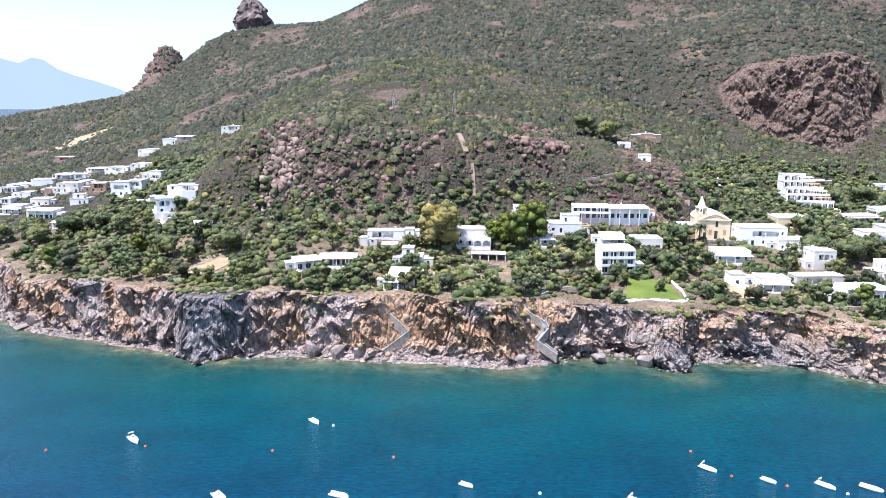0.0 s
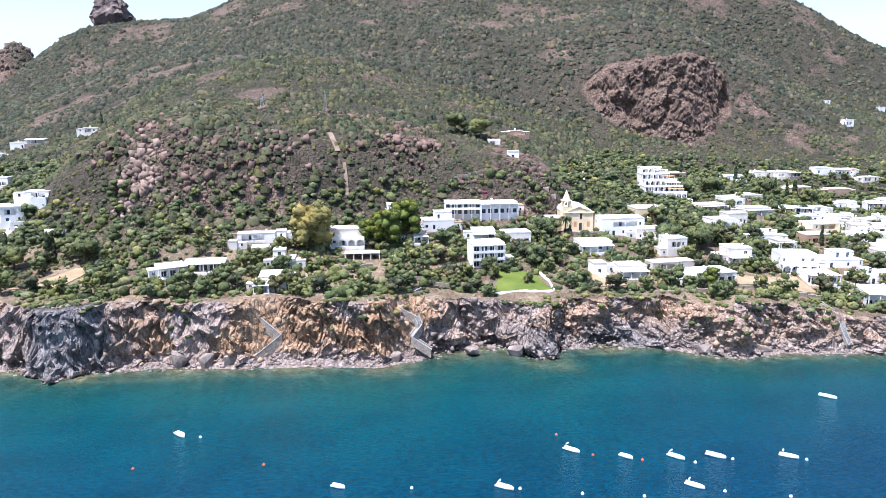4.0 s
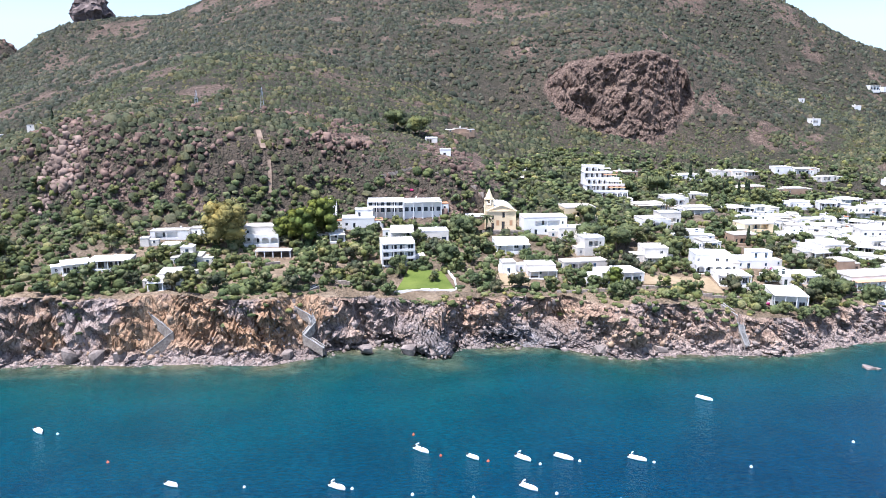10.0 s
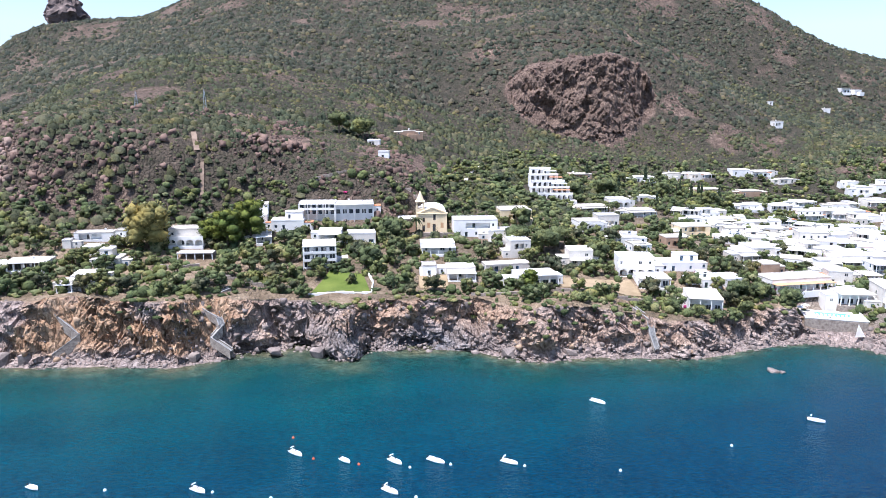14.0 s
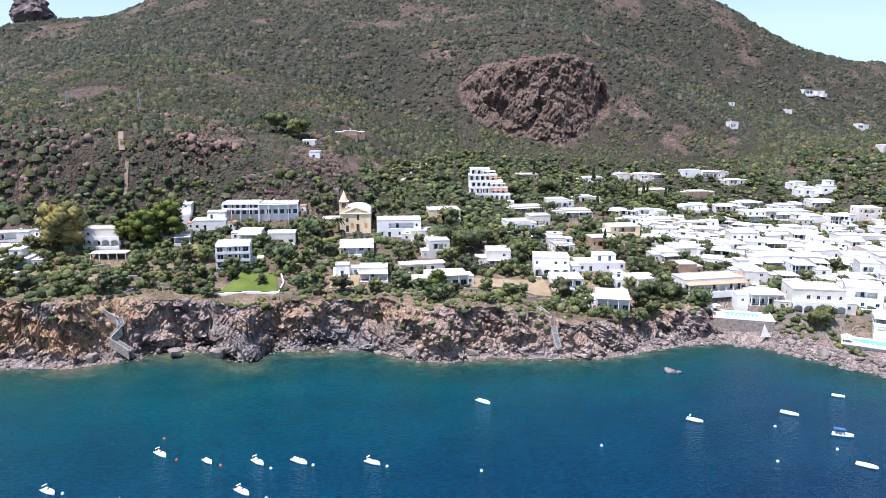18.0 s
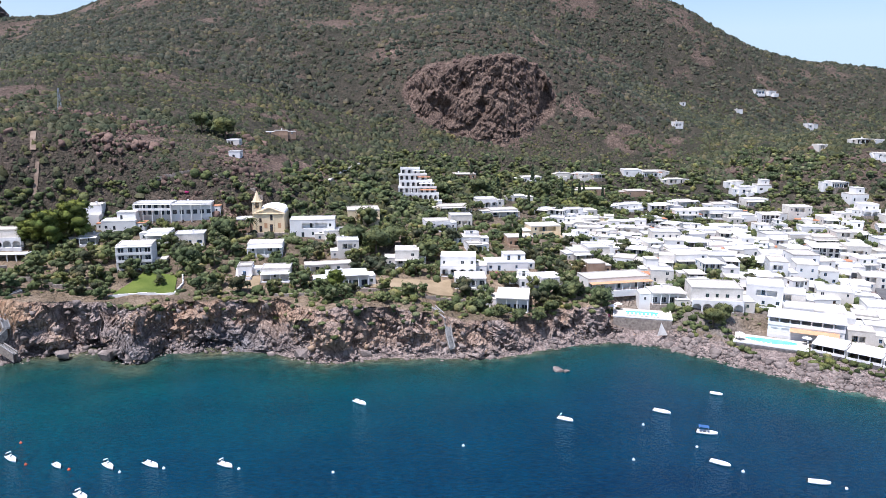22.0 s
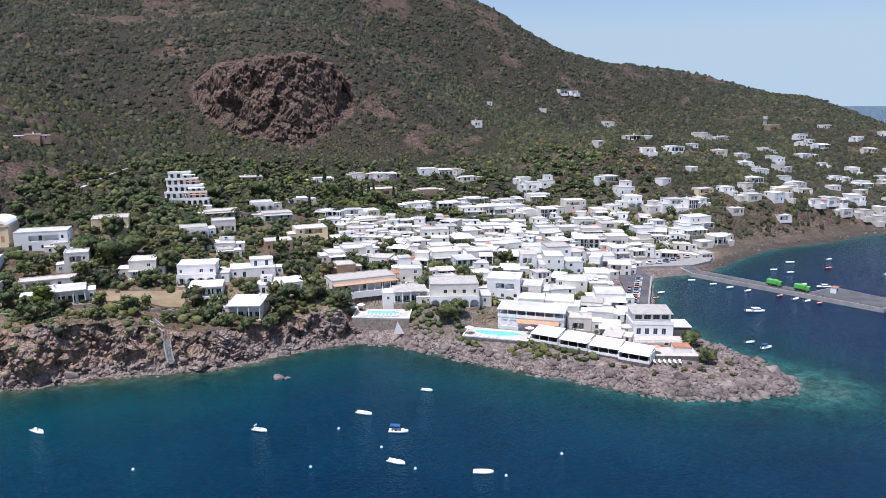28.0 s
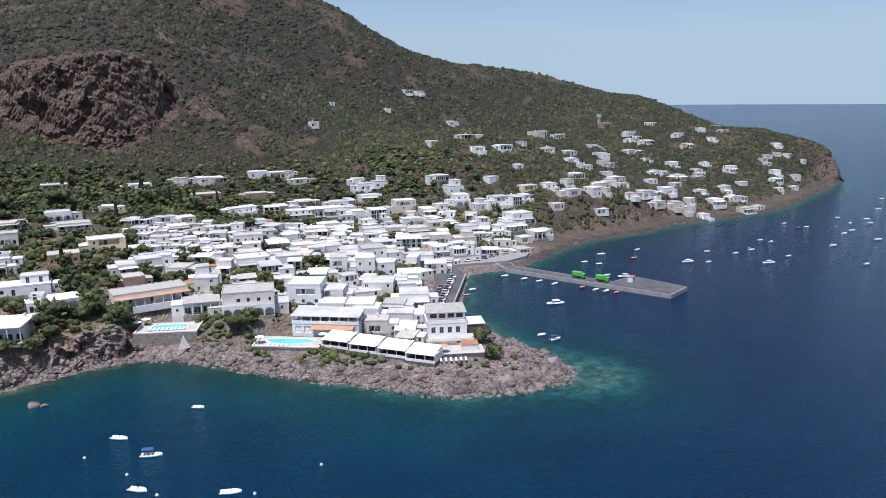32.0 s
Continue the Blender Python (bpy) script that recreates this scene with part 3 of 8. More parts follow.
PY = PY - crag_in * (3.4 * plates(GX + 0.3 * GZ, GZ * 0.8 + lean, 17.0, 21) + 1.9 * plates(GX - 0.3 * GZ, GZ * 0.9 - lean, 7.0, 22) + 1.5 * plates(GX, GZ + lean, 3.8, 23) + 0.8 * plates(GX + 0.4 * GZ, GZ - lean, 2.2, 27) - 14 * caves)
PX = PX + crag_in * 1.6 * waves(GX, GZ, 7, 25, 3)
# sea caves worn into the foot of the cliffs
for hx, half_wide, hole_high, deep in ((56.5, 4.5, 3.6, 6.0), (64.5, 2.2, 2.6, 4.0), (77.5, 3.0, 5.5, 4.5), (93, 6.0, 3.6, 5.0), (38, 3.2, 3.4, 3.5), (44.5, 2.4, 2.6, 3.0), (124, 7.0, 6.5, 2.0), (-88, 3.0, 5.0, 2.5)):
    hollow = ramp(1 - ((GX - hx) / half_wide) ** 2 - (GZ / hole_high) ** 2, 0, 0.35) * (GZ > -0.5) * near_sea
    PY = PY + deep * hollow
ground = tagged(sheet("ground", XS, YS, (PX, PY, PZ), GROUND), "dry volcanic island ground with rocky cliffs and scrub hills", "ground", kind="structure")
rough_face = np.maximum(cliffness * steep, crag_in) > 0.35
ground.data.polygons.foreach_set("use_smooth", ~rough_face[:-1, :-1].ravel())
townness = (1 - 0.75 * ramp(GX, 415, 460)) * (1 - ramp(GZ, 22, 36)) * (1 - ramp(GY, 300, 380)) * (SHORE > 5) * (0.8 + 0.5 * waves(GX, GY, 30, 17, 3))
outcrop = ramp(waves(GX, GY + 0.6 * GZ, 34, 31, 4), 0.12, 0.5)
front_hill = bell(GX, -125, 10) * (1 - bell(GX, 130, 12)) * bell(GY, 288, 5) * (1 - bell(GY, 352, 10))
peak = np.exp(-(((GX + 385) / 34) ** 4 + ((GY - 965) / 70) ** 4))
redness = np.clip(ramp(GX, 430, 520) * near_sea * ramp(GZ, 2, 5) + front_hill * (0.18 + 0.75 * outcrop) + crag_in * 2.5 + 0.75 * outcrop * ramp(GZ, 24, 40) + 0.5 * np.exp(-(((GX - 247) / 75) ** 4 + ((GY - 505) / 60) ** 4)) * (0.4 + outcrop) + peak, 0, 1)
extra = ground.data.attributes.new("ochre", "FLOAT", "POINT")
extra.data.foreach_set("value", np.clip(bell(GX, -200, 8) * (1 - 0.45 * bell(GX, 60, 15)) * (1 - bell(GX, 215, 8)) * (1 - bell(GX, -86, 2) * (1 - bell(GX, -63, 2))) * (0.95 + 0.9 * waves(GX, GZ, 22, 64, 2)) * ramp(GZ, 1.5, 4.5), 0, 1).astype(np.float32).ravel())
extra = ground.data.attributes.new("slate", "FLOAT", "POINT")
extra.data.foreach_set("value", np.clip(buttress * ramp(GZ, 0.5, 2) + 0.9 * bell(GX, 62, 2) * (1 - bell(GX, 76, 2)) * (1 - ramp(GZ, 7, 11)) + 0.8 * bell(GX, 86, 2) * (1 - bell(GX, 104, 3)) * (1 - ramp(GZ, 5, 8)) + 0.4 * ramp(waves(GX, GZ, 16, 68, 2), 0.25, 0.55) * (GX < 240), 0, 1).astype(np.float32).ravel())
extra = ground.data.attributes.new("paved", "FLOAT", "POINT")
extra.data.foreach_set("value", np.clip(bell(GX, 240, 12) * (1 - bell(GX, 425, 8)) * (1 - bell(GY, 318, 14)) * (SHORE > 9) * (0.75 + 0.9 * waves(GX, GY, 13, 65, 2)), 0, 1).astype(np.float32).ravel())
zone = ground.data.color_attributes.new("zone", "FLOAT_COLOR", "POINT")
zone.data.foreach_set("color", np.stack([np.clip(cliffness * (1 - 0.85 * ramp(GX, 350, 430)), 0, 1), np.clip(townness, 0, 1), redness, np.ones_like(GX)], -1).astype(np.float32).ravel())

# sea: flat here, following the round of the earth's far rim up to the eye's horizon line
radii = np.concatenate([[0.01], np.arange(6, 300, 6), 300 * (4950 / 300) ** (np.arange(0, 41) / 40)])
angles = np.linspace(0, 2 * np.pi, 361)
RA, RR = np.meshgrid(angles, radii)
SX, SY = 180 + RR * np.cos(RA), 90 + RR * np.sin(RA)
SZ = 52.0 * np.clip((RR - 1800) / 3150, 0, 1) ** 2
sea = tagged(sheet("water", angles, radii, (SX, SY, SZ), WATER), "calm teal to deep blue sea with small ripples", "sea", kind="structure")
shoal = sea.data.attributes.new("shoal", "FLOAT", "POINT")
shoal.data.foreach_set("value", np.clip(-shore(SX, SY) * (1 - 0.9 * np.exp(-((SX - 338) ** 2 + (SY - 108) ** 2) / 25 ** 2)), -20, 400).astype(np.float32).ravel())

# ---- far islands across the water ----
# air haze put into the islands themselves: pale blue emission over a black base
HAZE = Nodes("painted_haze_glow", 1.0, 0.0, 0.0)
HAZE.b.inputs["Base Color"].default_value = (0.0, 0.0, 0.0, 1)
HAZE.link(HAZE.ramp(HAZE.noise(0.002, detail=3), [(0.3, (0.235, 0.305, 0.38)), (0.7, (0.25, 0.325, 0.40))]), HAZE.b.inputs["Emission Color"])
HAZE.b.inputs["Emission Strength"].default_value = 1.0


def far_island(tag, bearing, away, profile):
    """A distant mountain silhouette with some depth: offsets in degrees and heights in degrees above the sea rim."""
    bm = bmesh.new()
    rows = []
    for deep, k in ((0, 0.0), (150, 1.0), (300, 0.0)):
        line = []
        for off, up in profile:
            a = radians(bearing + off)
            r = away + deep - 150
            line.append(bm.verts.new((r * math.sin(a), r * math.cos(a), 40 + k * r * math.tan(radians(up)))))
        rows.append(line)
    for a, b in zip(rows[:-1], rows[1:]):
        for i in range(len(profile) - 1):
            bm.faces.new((a[i], a[i + 1], b[i + 1], b[i]))
    me = bpy.data.meshes.new("backdrop")
    bm.to_mesh(me)
    bm.free()
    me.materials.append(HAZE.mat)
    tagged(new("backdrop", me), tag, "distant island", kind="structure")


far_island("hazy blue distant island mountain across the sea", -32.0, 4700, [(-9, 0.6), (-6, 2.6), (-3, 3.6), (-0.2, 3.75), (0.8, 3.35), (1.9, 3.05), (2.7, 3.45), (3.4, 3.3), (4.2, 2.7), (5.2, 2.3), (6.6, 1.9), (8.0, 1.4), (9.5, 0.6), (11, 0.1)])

# ---- houses ----
def wall_panel(bm, a, b, z0, z1, holes, deep):
    """One wall from a to b (its outer side on the right hand) with openings (u0, u1, v0, v1) that have deep reveals."""
    a, b = Vector((*a, 0)), Vector((*b, 0))
    run = (b - a).length
    along = (b - a) / run
    inward = Vector((-along.y, along.x, 0))

    def at(u, v, k=0.0):
        return bm.verts.new(a + along * u + inward * k + Vector((0, 0, v)))

    us = sorted({0.0, run, *[h[0] for h in holes], *[h[1] for h in holes]})
    vs = sorted({z0, z1, *[h[2] for h in holes], *[h[3] for h in holes]})
    for u0, u1 in zip(us[:-1], us[1:]):
        for v0, v1 in zip(vs[:-1], vs[1:]):
            if any(h[0] - 1e-4 <= u0 and u1 <= h[1] + 1e-4 and h[2] - 1e-4 <= v0 and v1 <= h[3] + 1e-4 for h in holes):
                continue
            bm.faces.new((at(u0, v0), at(u1, v0), at(u1, v1), at(u0, v1)))
    for u0, u1, v0, v1, *more in holes:
        deep = more[0] if more else 0.22
        for p, q in (((u0, v0), (u1, v0)), ((u1, v0), (u1, v1)), ((u1, v1), (u0, v1)), ((u0, v1), (u0, v0))):
            bm.faces.new((at(*q), at(*p), at(*p, deep), at(*q, deep)))
        bm.faces.new((at(u0, v0, deep), at(u1, v0, deep), at(u1, v1, deep), at(u0, v1, deep)))


def arcade(bm, x0, x1, y, z0, z1, bays, thick, pier=0.45):
    """A wall on arches along x, with its front in the plane y."""
    step = (x1 - x0) / bays
    for i in range(bays):
        a, b = x0 + i * step, x0 + (i + 1) * step
        l, r = a + pier / 2, b - pier / 2
        rad = min((r - l) / 2, (z1 - z0) * 0.42)
        spring = z1 - 0.35 - rad
        mid = (l + r) / 2
        curve = [(l, z0)] + [(mid - (r - l) / 2 * math.cos(math.pi * k / 8), spring + rad * math.sin(math.pi * k / 8)) for k in range(9)] + [(r, z0)]
        edge = [(a, z0)] + [(a + (b - a) * k / 8, z1) for k in range(9)] + [(b, z0)]
        f0 = [[bm.verts.new((px, y, pz)) for px, pz in line] for line in (curve, edge)]
        f1 = [[bm.verts.new((px, y + thick, pz)) for px, pz in line] for line in (curve, edge)]
        for k in range(10):
            bm.faces.new((f0[0][k], f0[0][k + 1], f0[1][k + 1], f0[1][k]))
            bm.faces.new((f1[1][k], f1[1][k + 1], f1[0][k + 1], f1[0][k]))
            bm.faces.new((f0[0][k + 1], f0[0][k], f1[0][k], f1[0][k + 1]))
            bm.faces.new((f0[1][k], f0[1][k + 1], f1[1][k + 1], f1[1][k]))


def unit_frame():
    """A window's frame, one metre square, in the plane y 0."""
    bm = bmesh.new()
    for cx, cz, sx, sz in ((0, 0, 1, 0.07), (0, 0.93, 1, 0.07), (-0.465, 0.07, 0.07, 0.86), (0.465, 0.07, 0.07, 0.86), (0, 0.07, 0.05, 0.86)):
        box(bm, cx, 0, cz, sx, 0.08, sz)
    me = bpy.data.meshes.new("window")
    bm.to_mesh(me)
    bm.free()
    return me


def unit_pane():
    bm = bmesh.new()
    box(bm, 0, 0.02, 0.04, 0.92, 0.03, 0.92)
    me = bpy.data.meshes.new("pane")
    bm.to_mesh(me)
    bm.free()
    me.materials.append(GLASS_DARK)
    return me


BLUE_PAINT = varied("blue_paint", (0.10, 0.22, 0.36), (0.16, 0.30, 0.46), 1.0, 6.0, 0.6)
BROWN_PAINT = varied("brown_varnish", (0.10, 0.055, 0.03), (0.18, 0.10, 0.055), 1.0, 8.0, 0.6)
GREEN_PAINT = varied("green_paint", (0.06, 0.13, 0.09), (0.10, 0.19, 0.13), 1.0, 6.0, 0.6)
CANVAS = varied("white_canvas", (0.76, 0.75, 0.72), (0.83, 0.82, 0.80), 0.4, 3.0, 0.95, vary=0.08)
ORANGE_CANVAS = varied("apricot_canvas", (0.42, 0.24, 0.13), (0.52, 0.32, 0.19), 0.5, 4.0, 0.95)
BRICKRED = varied("brown_stucco", (0.28, 0.19, 0.13), (0.38, 0.27, 0.19), 0.4, 3.0, 0.9)
FRAMES = []
for paint in (WHITE, BLUE_PAINT, BROWN_PAINT, GREEN_PAINT):
    FRAMES.append(unit_frame())
    FRAMES[-1].materials.append(paint)
PANE = unit_pane()
FAR_WINDOWS = []
for paint in (WHITE, BLUE_PAINT, BROWN_PAINT, GREEN_PAINT):
    bm = bmesh.new()
    for cx, cz, sx, sz in ((0, 0, 1, 0.08), (0, 0.92, 1, 0.08), (-0.46, 0.08, 0.08, 0.84), (0.46, 0.08, 0.08, 0.84)):
        box(bm, cx, 0, cz, sx, 0.08, sz)
    for f in bm.faces:
        f.material_index = 0
    glazed = {f for v in box(bm, 0, 0.02, 0.06, 0.9, 0.03, 0.88) for f in v.link_faces}
    for f in glazed:
        f.material_index = 1
    me = bpy.data.meshes.new("window")
    bm.to_mesh(me)
    bm.free()
    me.materials.append(paint)
    me.materials.append(GLASS_DARK)
    FAR_WINDOWS.append(me)
FOOTPRINTS = []


def opening(root, m, w, h, frame_mesh, name="window"):
    """A window or glazed door in a reveal, with its panes."""
    if frame_mesh in FAR_WINDOWS:
        shared(name, frame_mesh, root, m @ Matrix.Diagonal((w, 1, h, 1)))
        return
    ob = shared(name, frame_mesh, root, m @ Matrix.Diagonal((w, 1, h, 1)))
    shared("pane", PANE, ob)


def row_of_holes(rng, run, z, kind, last):
    """Openings along one wall on one storey."""
    out = []
    n = max(1, int(run / (2.5 if kind == "balcony" else 3.1)))
    step = run / n
    for i in range(n):
        if kind != "balcony" and rng.random() < 0.3:
            continue
        c = step * (i + 0.5) + rng.uniform(-0.45, 0.45) * (kind != "balcony")
        if kind == "balcony":
            out.append((c - step * 0.36, c + step * 0.36, z + 0.1, z + 2.2))
        elif last and rng.random() < 0.4:
            out.append((c - 0.55, c + 0.55, z + 0.05, z + 2.1))
        else:
            wide = rng.choice((0.4, 0.5, 0.6, 0.95 if last else 0.6))
            out.append((c - wide, c + wide, z + 0.85, z + 2.1))
    return out


STYLES = {
    "s": ("", WHITE, "white cubic limewashed house with flat roof and small windows"),
    "w": ("", WHITE, "tall white limewashed house with flat roof and parapet"),
    "u": ("upper", WHITE, "stepped white house with a smaller upper storey"),
    "p": ("pergola", WHITE, "white house with columned pergola over its front terrace"),
    "l": ("loggia", WHITE, "long white house with flat roof over shaded columned porch"),
    "b": ("balcony", WHITE, "white house with glazed balconies between pillars"),
    "a": ("arcade", WHITE, "white house with round-arched loggia on the ground floor"),
    "h": ("arcade", WHITE, "large white hotel with arched loggia above stone base"),
    "t": ("terrace", WHITE, "white flat-roofed house with walled terrace in front"),
    "o": ("", CREAM, "cream plastered house with flat pale roof"),
    "m": ("", BRICKRED, "low brown stucco house with flat pale roof"),
    "c": ("shed", WHITE, "open shed with flat white roof on posts"),
    "r": ("pergola", WHITE, "long white house with terracotta awning along the front"),
}


def house(x, y, w, d, h, yaw, style, seed, lift=0.0, plain=False):
    """A flat-roofed island house: front along its own -y side."""
    rng = random.Random(seed)
    feat, paint, label = STYLES[style]
    aged = (seed * 7919) % 10
    if paint == WHITE and aged < 4:
        paint = WARM_WHITE
    turn = radians(yaw)
    c, s = math.cos(turn), math.sin(turn)
    corners = [(x + c * u * w / 2 - s * v * d / 2, y + s * u * w / 2 + c * v * d / 2) for u in (-1, 1) for v in (-1, 1)]
    yaw = yaw + rng.uniform(-5, 5)
    levels = [ground_at(*p) for p in corners]
    z = max(ground_at(x + s * d / 2, y - c * d / 2), sum(levels) / 4 - 0.7) + 0.1 + lift
    low = max(min(levels) - z - 0.6, -1.4 if x > 455 else -3.0)
    h = max(h * 0.84, 2.6)
    storeys = max(1, int(round(h / 3.05)))
    FOOTPRINTS.append((x, y, max(w, d) * 0.5 + 1.2))
    root = thing("house", pose(x, y, z, 0, 0, yaw), label, "house")
    pool_of = FRAMES if -60 < x < 330 and y < 262 else FAR_WINDOWS
    frame_mesh = rng.choice(pool_of[:1] * 3 + pool_of[1:])
    front = -d / 2
    if feat == "shed":
        bm = bmesh.new()
        box(bm, 0, 0, h - 0.25, w, d, 0.25, 0.05)
        part("roof", bm, ROOFING, root)
        bm = bmesh.new()
        box(bm, 0, d / 2 - 0.2, low, w, 0.4, h - 0.25 - low)
        part("back_wall", bm, STONEWALL, root)
        n = max(2, int(w / 3.2) + 1)
        for i in range(n):
            bm = bmesh.new()
            box(bm, -w / 2 + 0.3 + i * (w - 0.6) / (n - 1), front + 0.3, low, 0.3, 0.3, h - 0.25 - low)
            part("post", bm, WHITE, root)
        return root
    body = h
    if feat == "upper" and h > 3.4:
        body = max(2.8, h * 0.55)
    levels_n = max(1, int(round(body / 3.05)))
    each = body / levels_n
    sides = (((-w / 2, front), (w / 2, front), 0), ((w / 2, front), (w / 2, d / 2), 1), ((w / 2, d / 2), (-w / 2, d / 2), 2), ((-w / 2, d / 2), (-w / 2, front), 3))
    bm = bmesh.new()
    windows, porches = [], []
    for a, b, side in sides:
        run = math.hypot(b[0] - a[0], b[1] - a[1])
        holes = []
        for k in range(levels_n):
            if side == 2:
                continue
            kind = feat if side == 0 and feat in ("balcony", "loggia") else ""
            if kind == "loggia":
                kind = "balcony"
            if style == "h" and side == 0 and k == 0:
                continue
            got = row_of_holes(rng, run, k * each, kind, k == 0 and side == 0)
            if side in (1, 3) and pool_of is FAR_WINDOWS:
                got = [] if plain else got[:1]
            if plain:
                got = got[:2]
            if side == 0 and not feat and k == levels_n - 1 and aged in (0, 2, 3, 5, 7, 8) and run > 5:
                u0 = run * (0.12 + 0.05 * (aged % 4))
                u1 = u0 + run * (0.42 + 0.02 * aged)
                got = [q for q in got if q[1] < u0 - 0.3 or q[0] > u1 + 0.3]
                porches.append((u0, u1, k * each + 0.12, k * each + 2.3, min(1.9, d * 0.3)))
                holes.append(porches[-1])
            holes += got
        wall_panel(bm, a, b, low, body, holes, 0.22)
        for u0, u1, v0, v1, *more in holes:
            if more:
                continue
            ang = (0, 90, 180, 270)[side]
            al = Vector((b[0] - a[0], b[1] - a[1], 0)).normalized()
            inn = Vector((-al.y, al.x, 0))
            p = Vector((*a, 0)) + al * (u0 + u1) / 2 + inn * 0.13
            windows.append((pose(p.x, p.y, v0, 0, 0, ang), u1 - u0, v1 - v0))
    bmesh.ops.remove_doubles(bm, verts=bm.verts[:], dist=0.001)
    if not feat and aged % 2 and w < 16:
        # a walled court before the door, a bench along it and steps up to the roof
        lean = 1 if aged > 4 else -1
        cw, cd = w * 0.62, 2.6 + 0.15 * aged
        cx = lean * (w - cw) * 0.42
        part("wall", bm, paint, root)
        bm = bmesh.new()
        box(bm, cx, front - cd, low - 1.0, cw, 0.28, 1.9 - low, 0.05)
        box(bm, cx - cw / 2, front - cd / 2, low - 1.0, 0.28, cd, 2.1 - low, 0.05)
        box(bm, cx + cw / 2, front - cd / 2, low - 1.0, 0.28, cd, 1.9 - low, 0.05)
        box(bm, cx, front - cd / 2, low - 1.0, cw - 0.3, cd - 0.3, 1.08 - low)
        part("court_wall", bm, paint, root)
        if aged > 4:
            bm = bmesh.new()
            line = [(front + 0.4, low)]
            for k in range(9):
                line += [(front + 0.4 + 0.32 * k, 0.3 * (k + 1)), (front + 0.4 + 0.32 * (k + 1), 0.3 * (k + 1))]
            line.append((front + 0.4 + 0.32 * 9, low))
            x0 = -lean * (w / 2 + 0.03)
            flank = [[bm.verts.new((px, py, pz)) for py, pz in line] for px in (x0, x0 - lean * 0.85)]
            bm.faces.new(flank[0])
            bm.faces.new(flank[1][::-1])
            for k in range(len(line) - 1):
                bm.faces.new((flank[0][k], flank[1][k], flank[1][k + 1], flank[0][k + 1]))
            bmesh.ops.recalc_face_normals(bm, faces=bm.faces[:])
            part("roof_stair", bm, paint, root)
    else:
        part("wall", bm, paint, root)
    for m, ww, hh in windows:
        opening(root, m, ww, hh, frame_mesh, "door" if hh > 1.8 else "window")
    for u0, u1, v0, v1, deep in porches:
        bm = bmesh.new()
        box(bm, -w / 2 + (u0 + u1) / 2, front + 0.15, v0, 0.26, 0.26, v1 - v0)
        part("porch_post", bm, paint, root)
        opening(root, pose(-w / 2 + u0 * 0.65 + u1 * 0.35, front + deep - 0.05, v0 + 0.02), 1.1, 2.0, frame_mesh, "door")
    eave = 2.4 if feat == "loggia" else 0.0
    bm = bmesh.new()
    box(bm, 0, -eave / 2, body, w + 0.1, d + eave + 0.1, 0.22, 0.04)
    if feat != "loggia":
        rim = rng.uniform(0.18, 0.4)
        for cx, cy, sx, sy in ((0, front + 0.1, w + 0.1, 0.3), (0, d / 2 - 0.1, w + 0.1, 0.3), (-w / 2 + 0.1, 0, 0.3, d - 0.5), (w / 2 - 0.1, 0, 0.3, d - 0.5)):
            box(bm, cx, cy, body + 0.2, sx, sy, rim, 0.05)
    part("roof", bm, rng.choice((ROOFING, ROOFING, ROOFING, WARM_WHITE, WARM_WHITE, WHITE, WHITE, PAVING, REED)) if style != "m" else PAVING, root)
    if body < h:
        uw, ud = w * rng.uniform(0.45, 0.6), d * 0.62
        off = rng.choice((-1, 1)) * (w - uw) * 0.42
        bm = bmesh.new()
        y0 = d / 2 - ud
        holes = row_of_holes(rng, uw, body + 0.2, "", True)
        wall_panel(bm, (off - uw / 2, y0), (off + uw / 2, y0), body + 0.2, h + 0.2, holes, 0.2)
        wall_panel(bm, (off + uw / 2, y0), (off + uw / 2, d / 2 - 0.1), body + 0.2, h + 0.2, [], 0.2)
        wall_panel(bm, (off + uw / 2, d / 2 - 0.1), (off - uw / 2, d / 2 - 0.1), body + 0.2, h + 0.2, [], 0.2)
        wall_panel(bm, (off - uw / 2, d / 2 - 0.1), (off - uw / 2, y0), body + 0.2, h + 0.2, [], 0.2)
        part("upper_wall", bm, paint, root)
        bm = bmesh.new()
        box(bm, off, y0 + ud / 2 - 0.05, h + 0.2, uw + 0.3, ud + 0.2, 0.25, 0.05)
        part("upper_roof", bm, ROOFING, root)
        for u0, u1, v0, v1 in holes:
            opening(root, pose(off - uw / 2 + (u0 + u1) / 2, y0 + 0.12, v0), u1 - u0, v1 - v0, frame_mesh, "door" if v1 - v0 > 1.8 else "window")
    if feat in ("pergola", "loggia", "terrace", "arcade"):
        deep = {"pergola": 3.0, "loggia": 2.4, "terrace": 3.0, "arcade": 2.2}[feat]
        bm = bmesh.new()
        box(bm, 0, front - deep / 2, low - 1.2, w, deep, -low + 1.25, 0.05)
        part("terrace", bm, STONEWALL if style in "h" or low < -1.4 else WHITE, root)
    if feat in ("pergola", "loggia"):
        top = min(2.6, body - 0.15) if feat == "pergola" else body
        n = max(2, int(w / 3.0) + 1)
        for i in range(n):
            bm = bmesh.new()
            tube(bm, (-w / 2 + 0.25 + i * (w - 0.5) / (n - 1), front - deep + 0.25, 0.04), (-w / 2 + 0.25 + i * (w - 0.5) / (n - 1), front - deep + 0.25, top), 0.2, 0.17, 8)
            part("column", bm, WHITE, root)
        if feat == "pergola":
            bm = bmesh.new()
            box(bm, 0, front - deep / 2 - 0.1, top, w, deep + 0.1, 0.14, 0.03)
            part("canopy", bm, ORANGE_CANVAS if style == "r" else (REED if rng.random() < 0.45 else CANVAS), root)
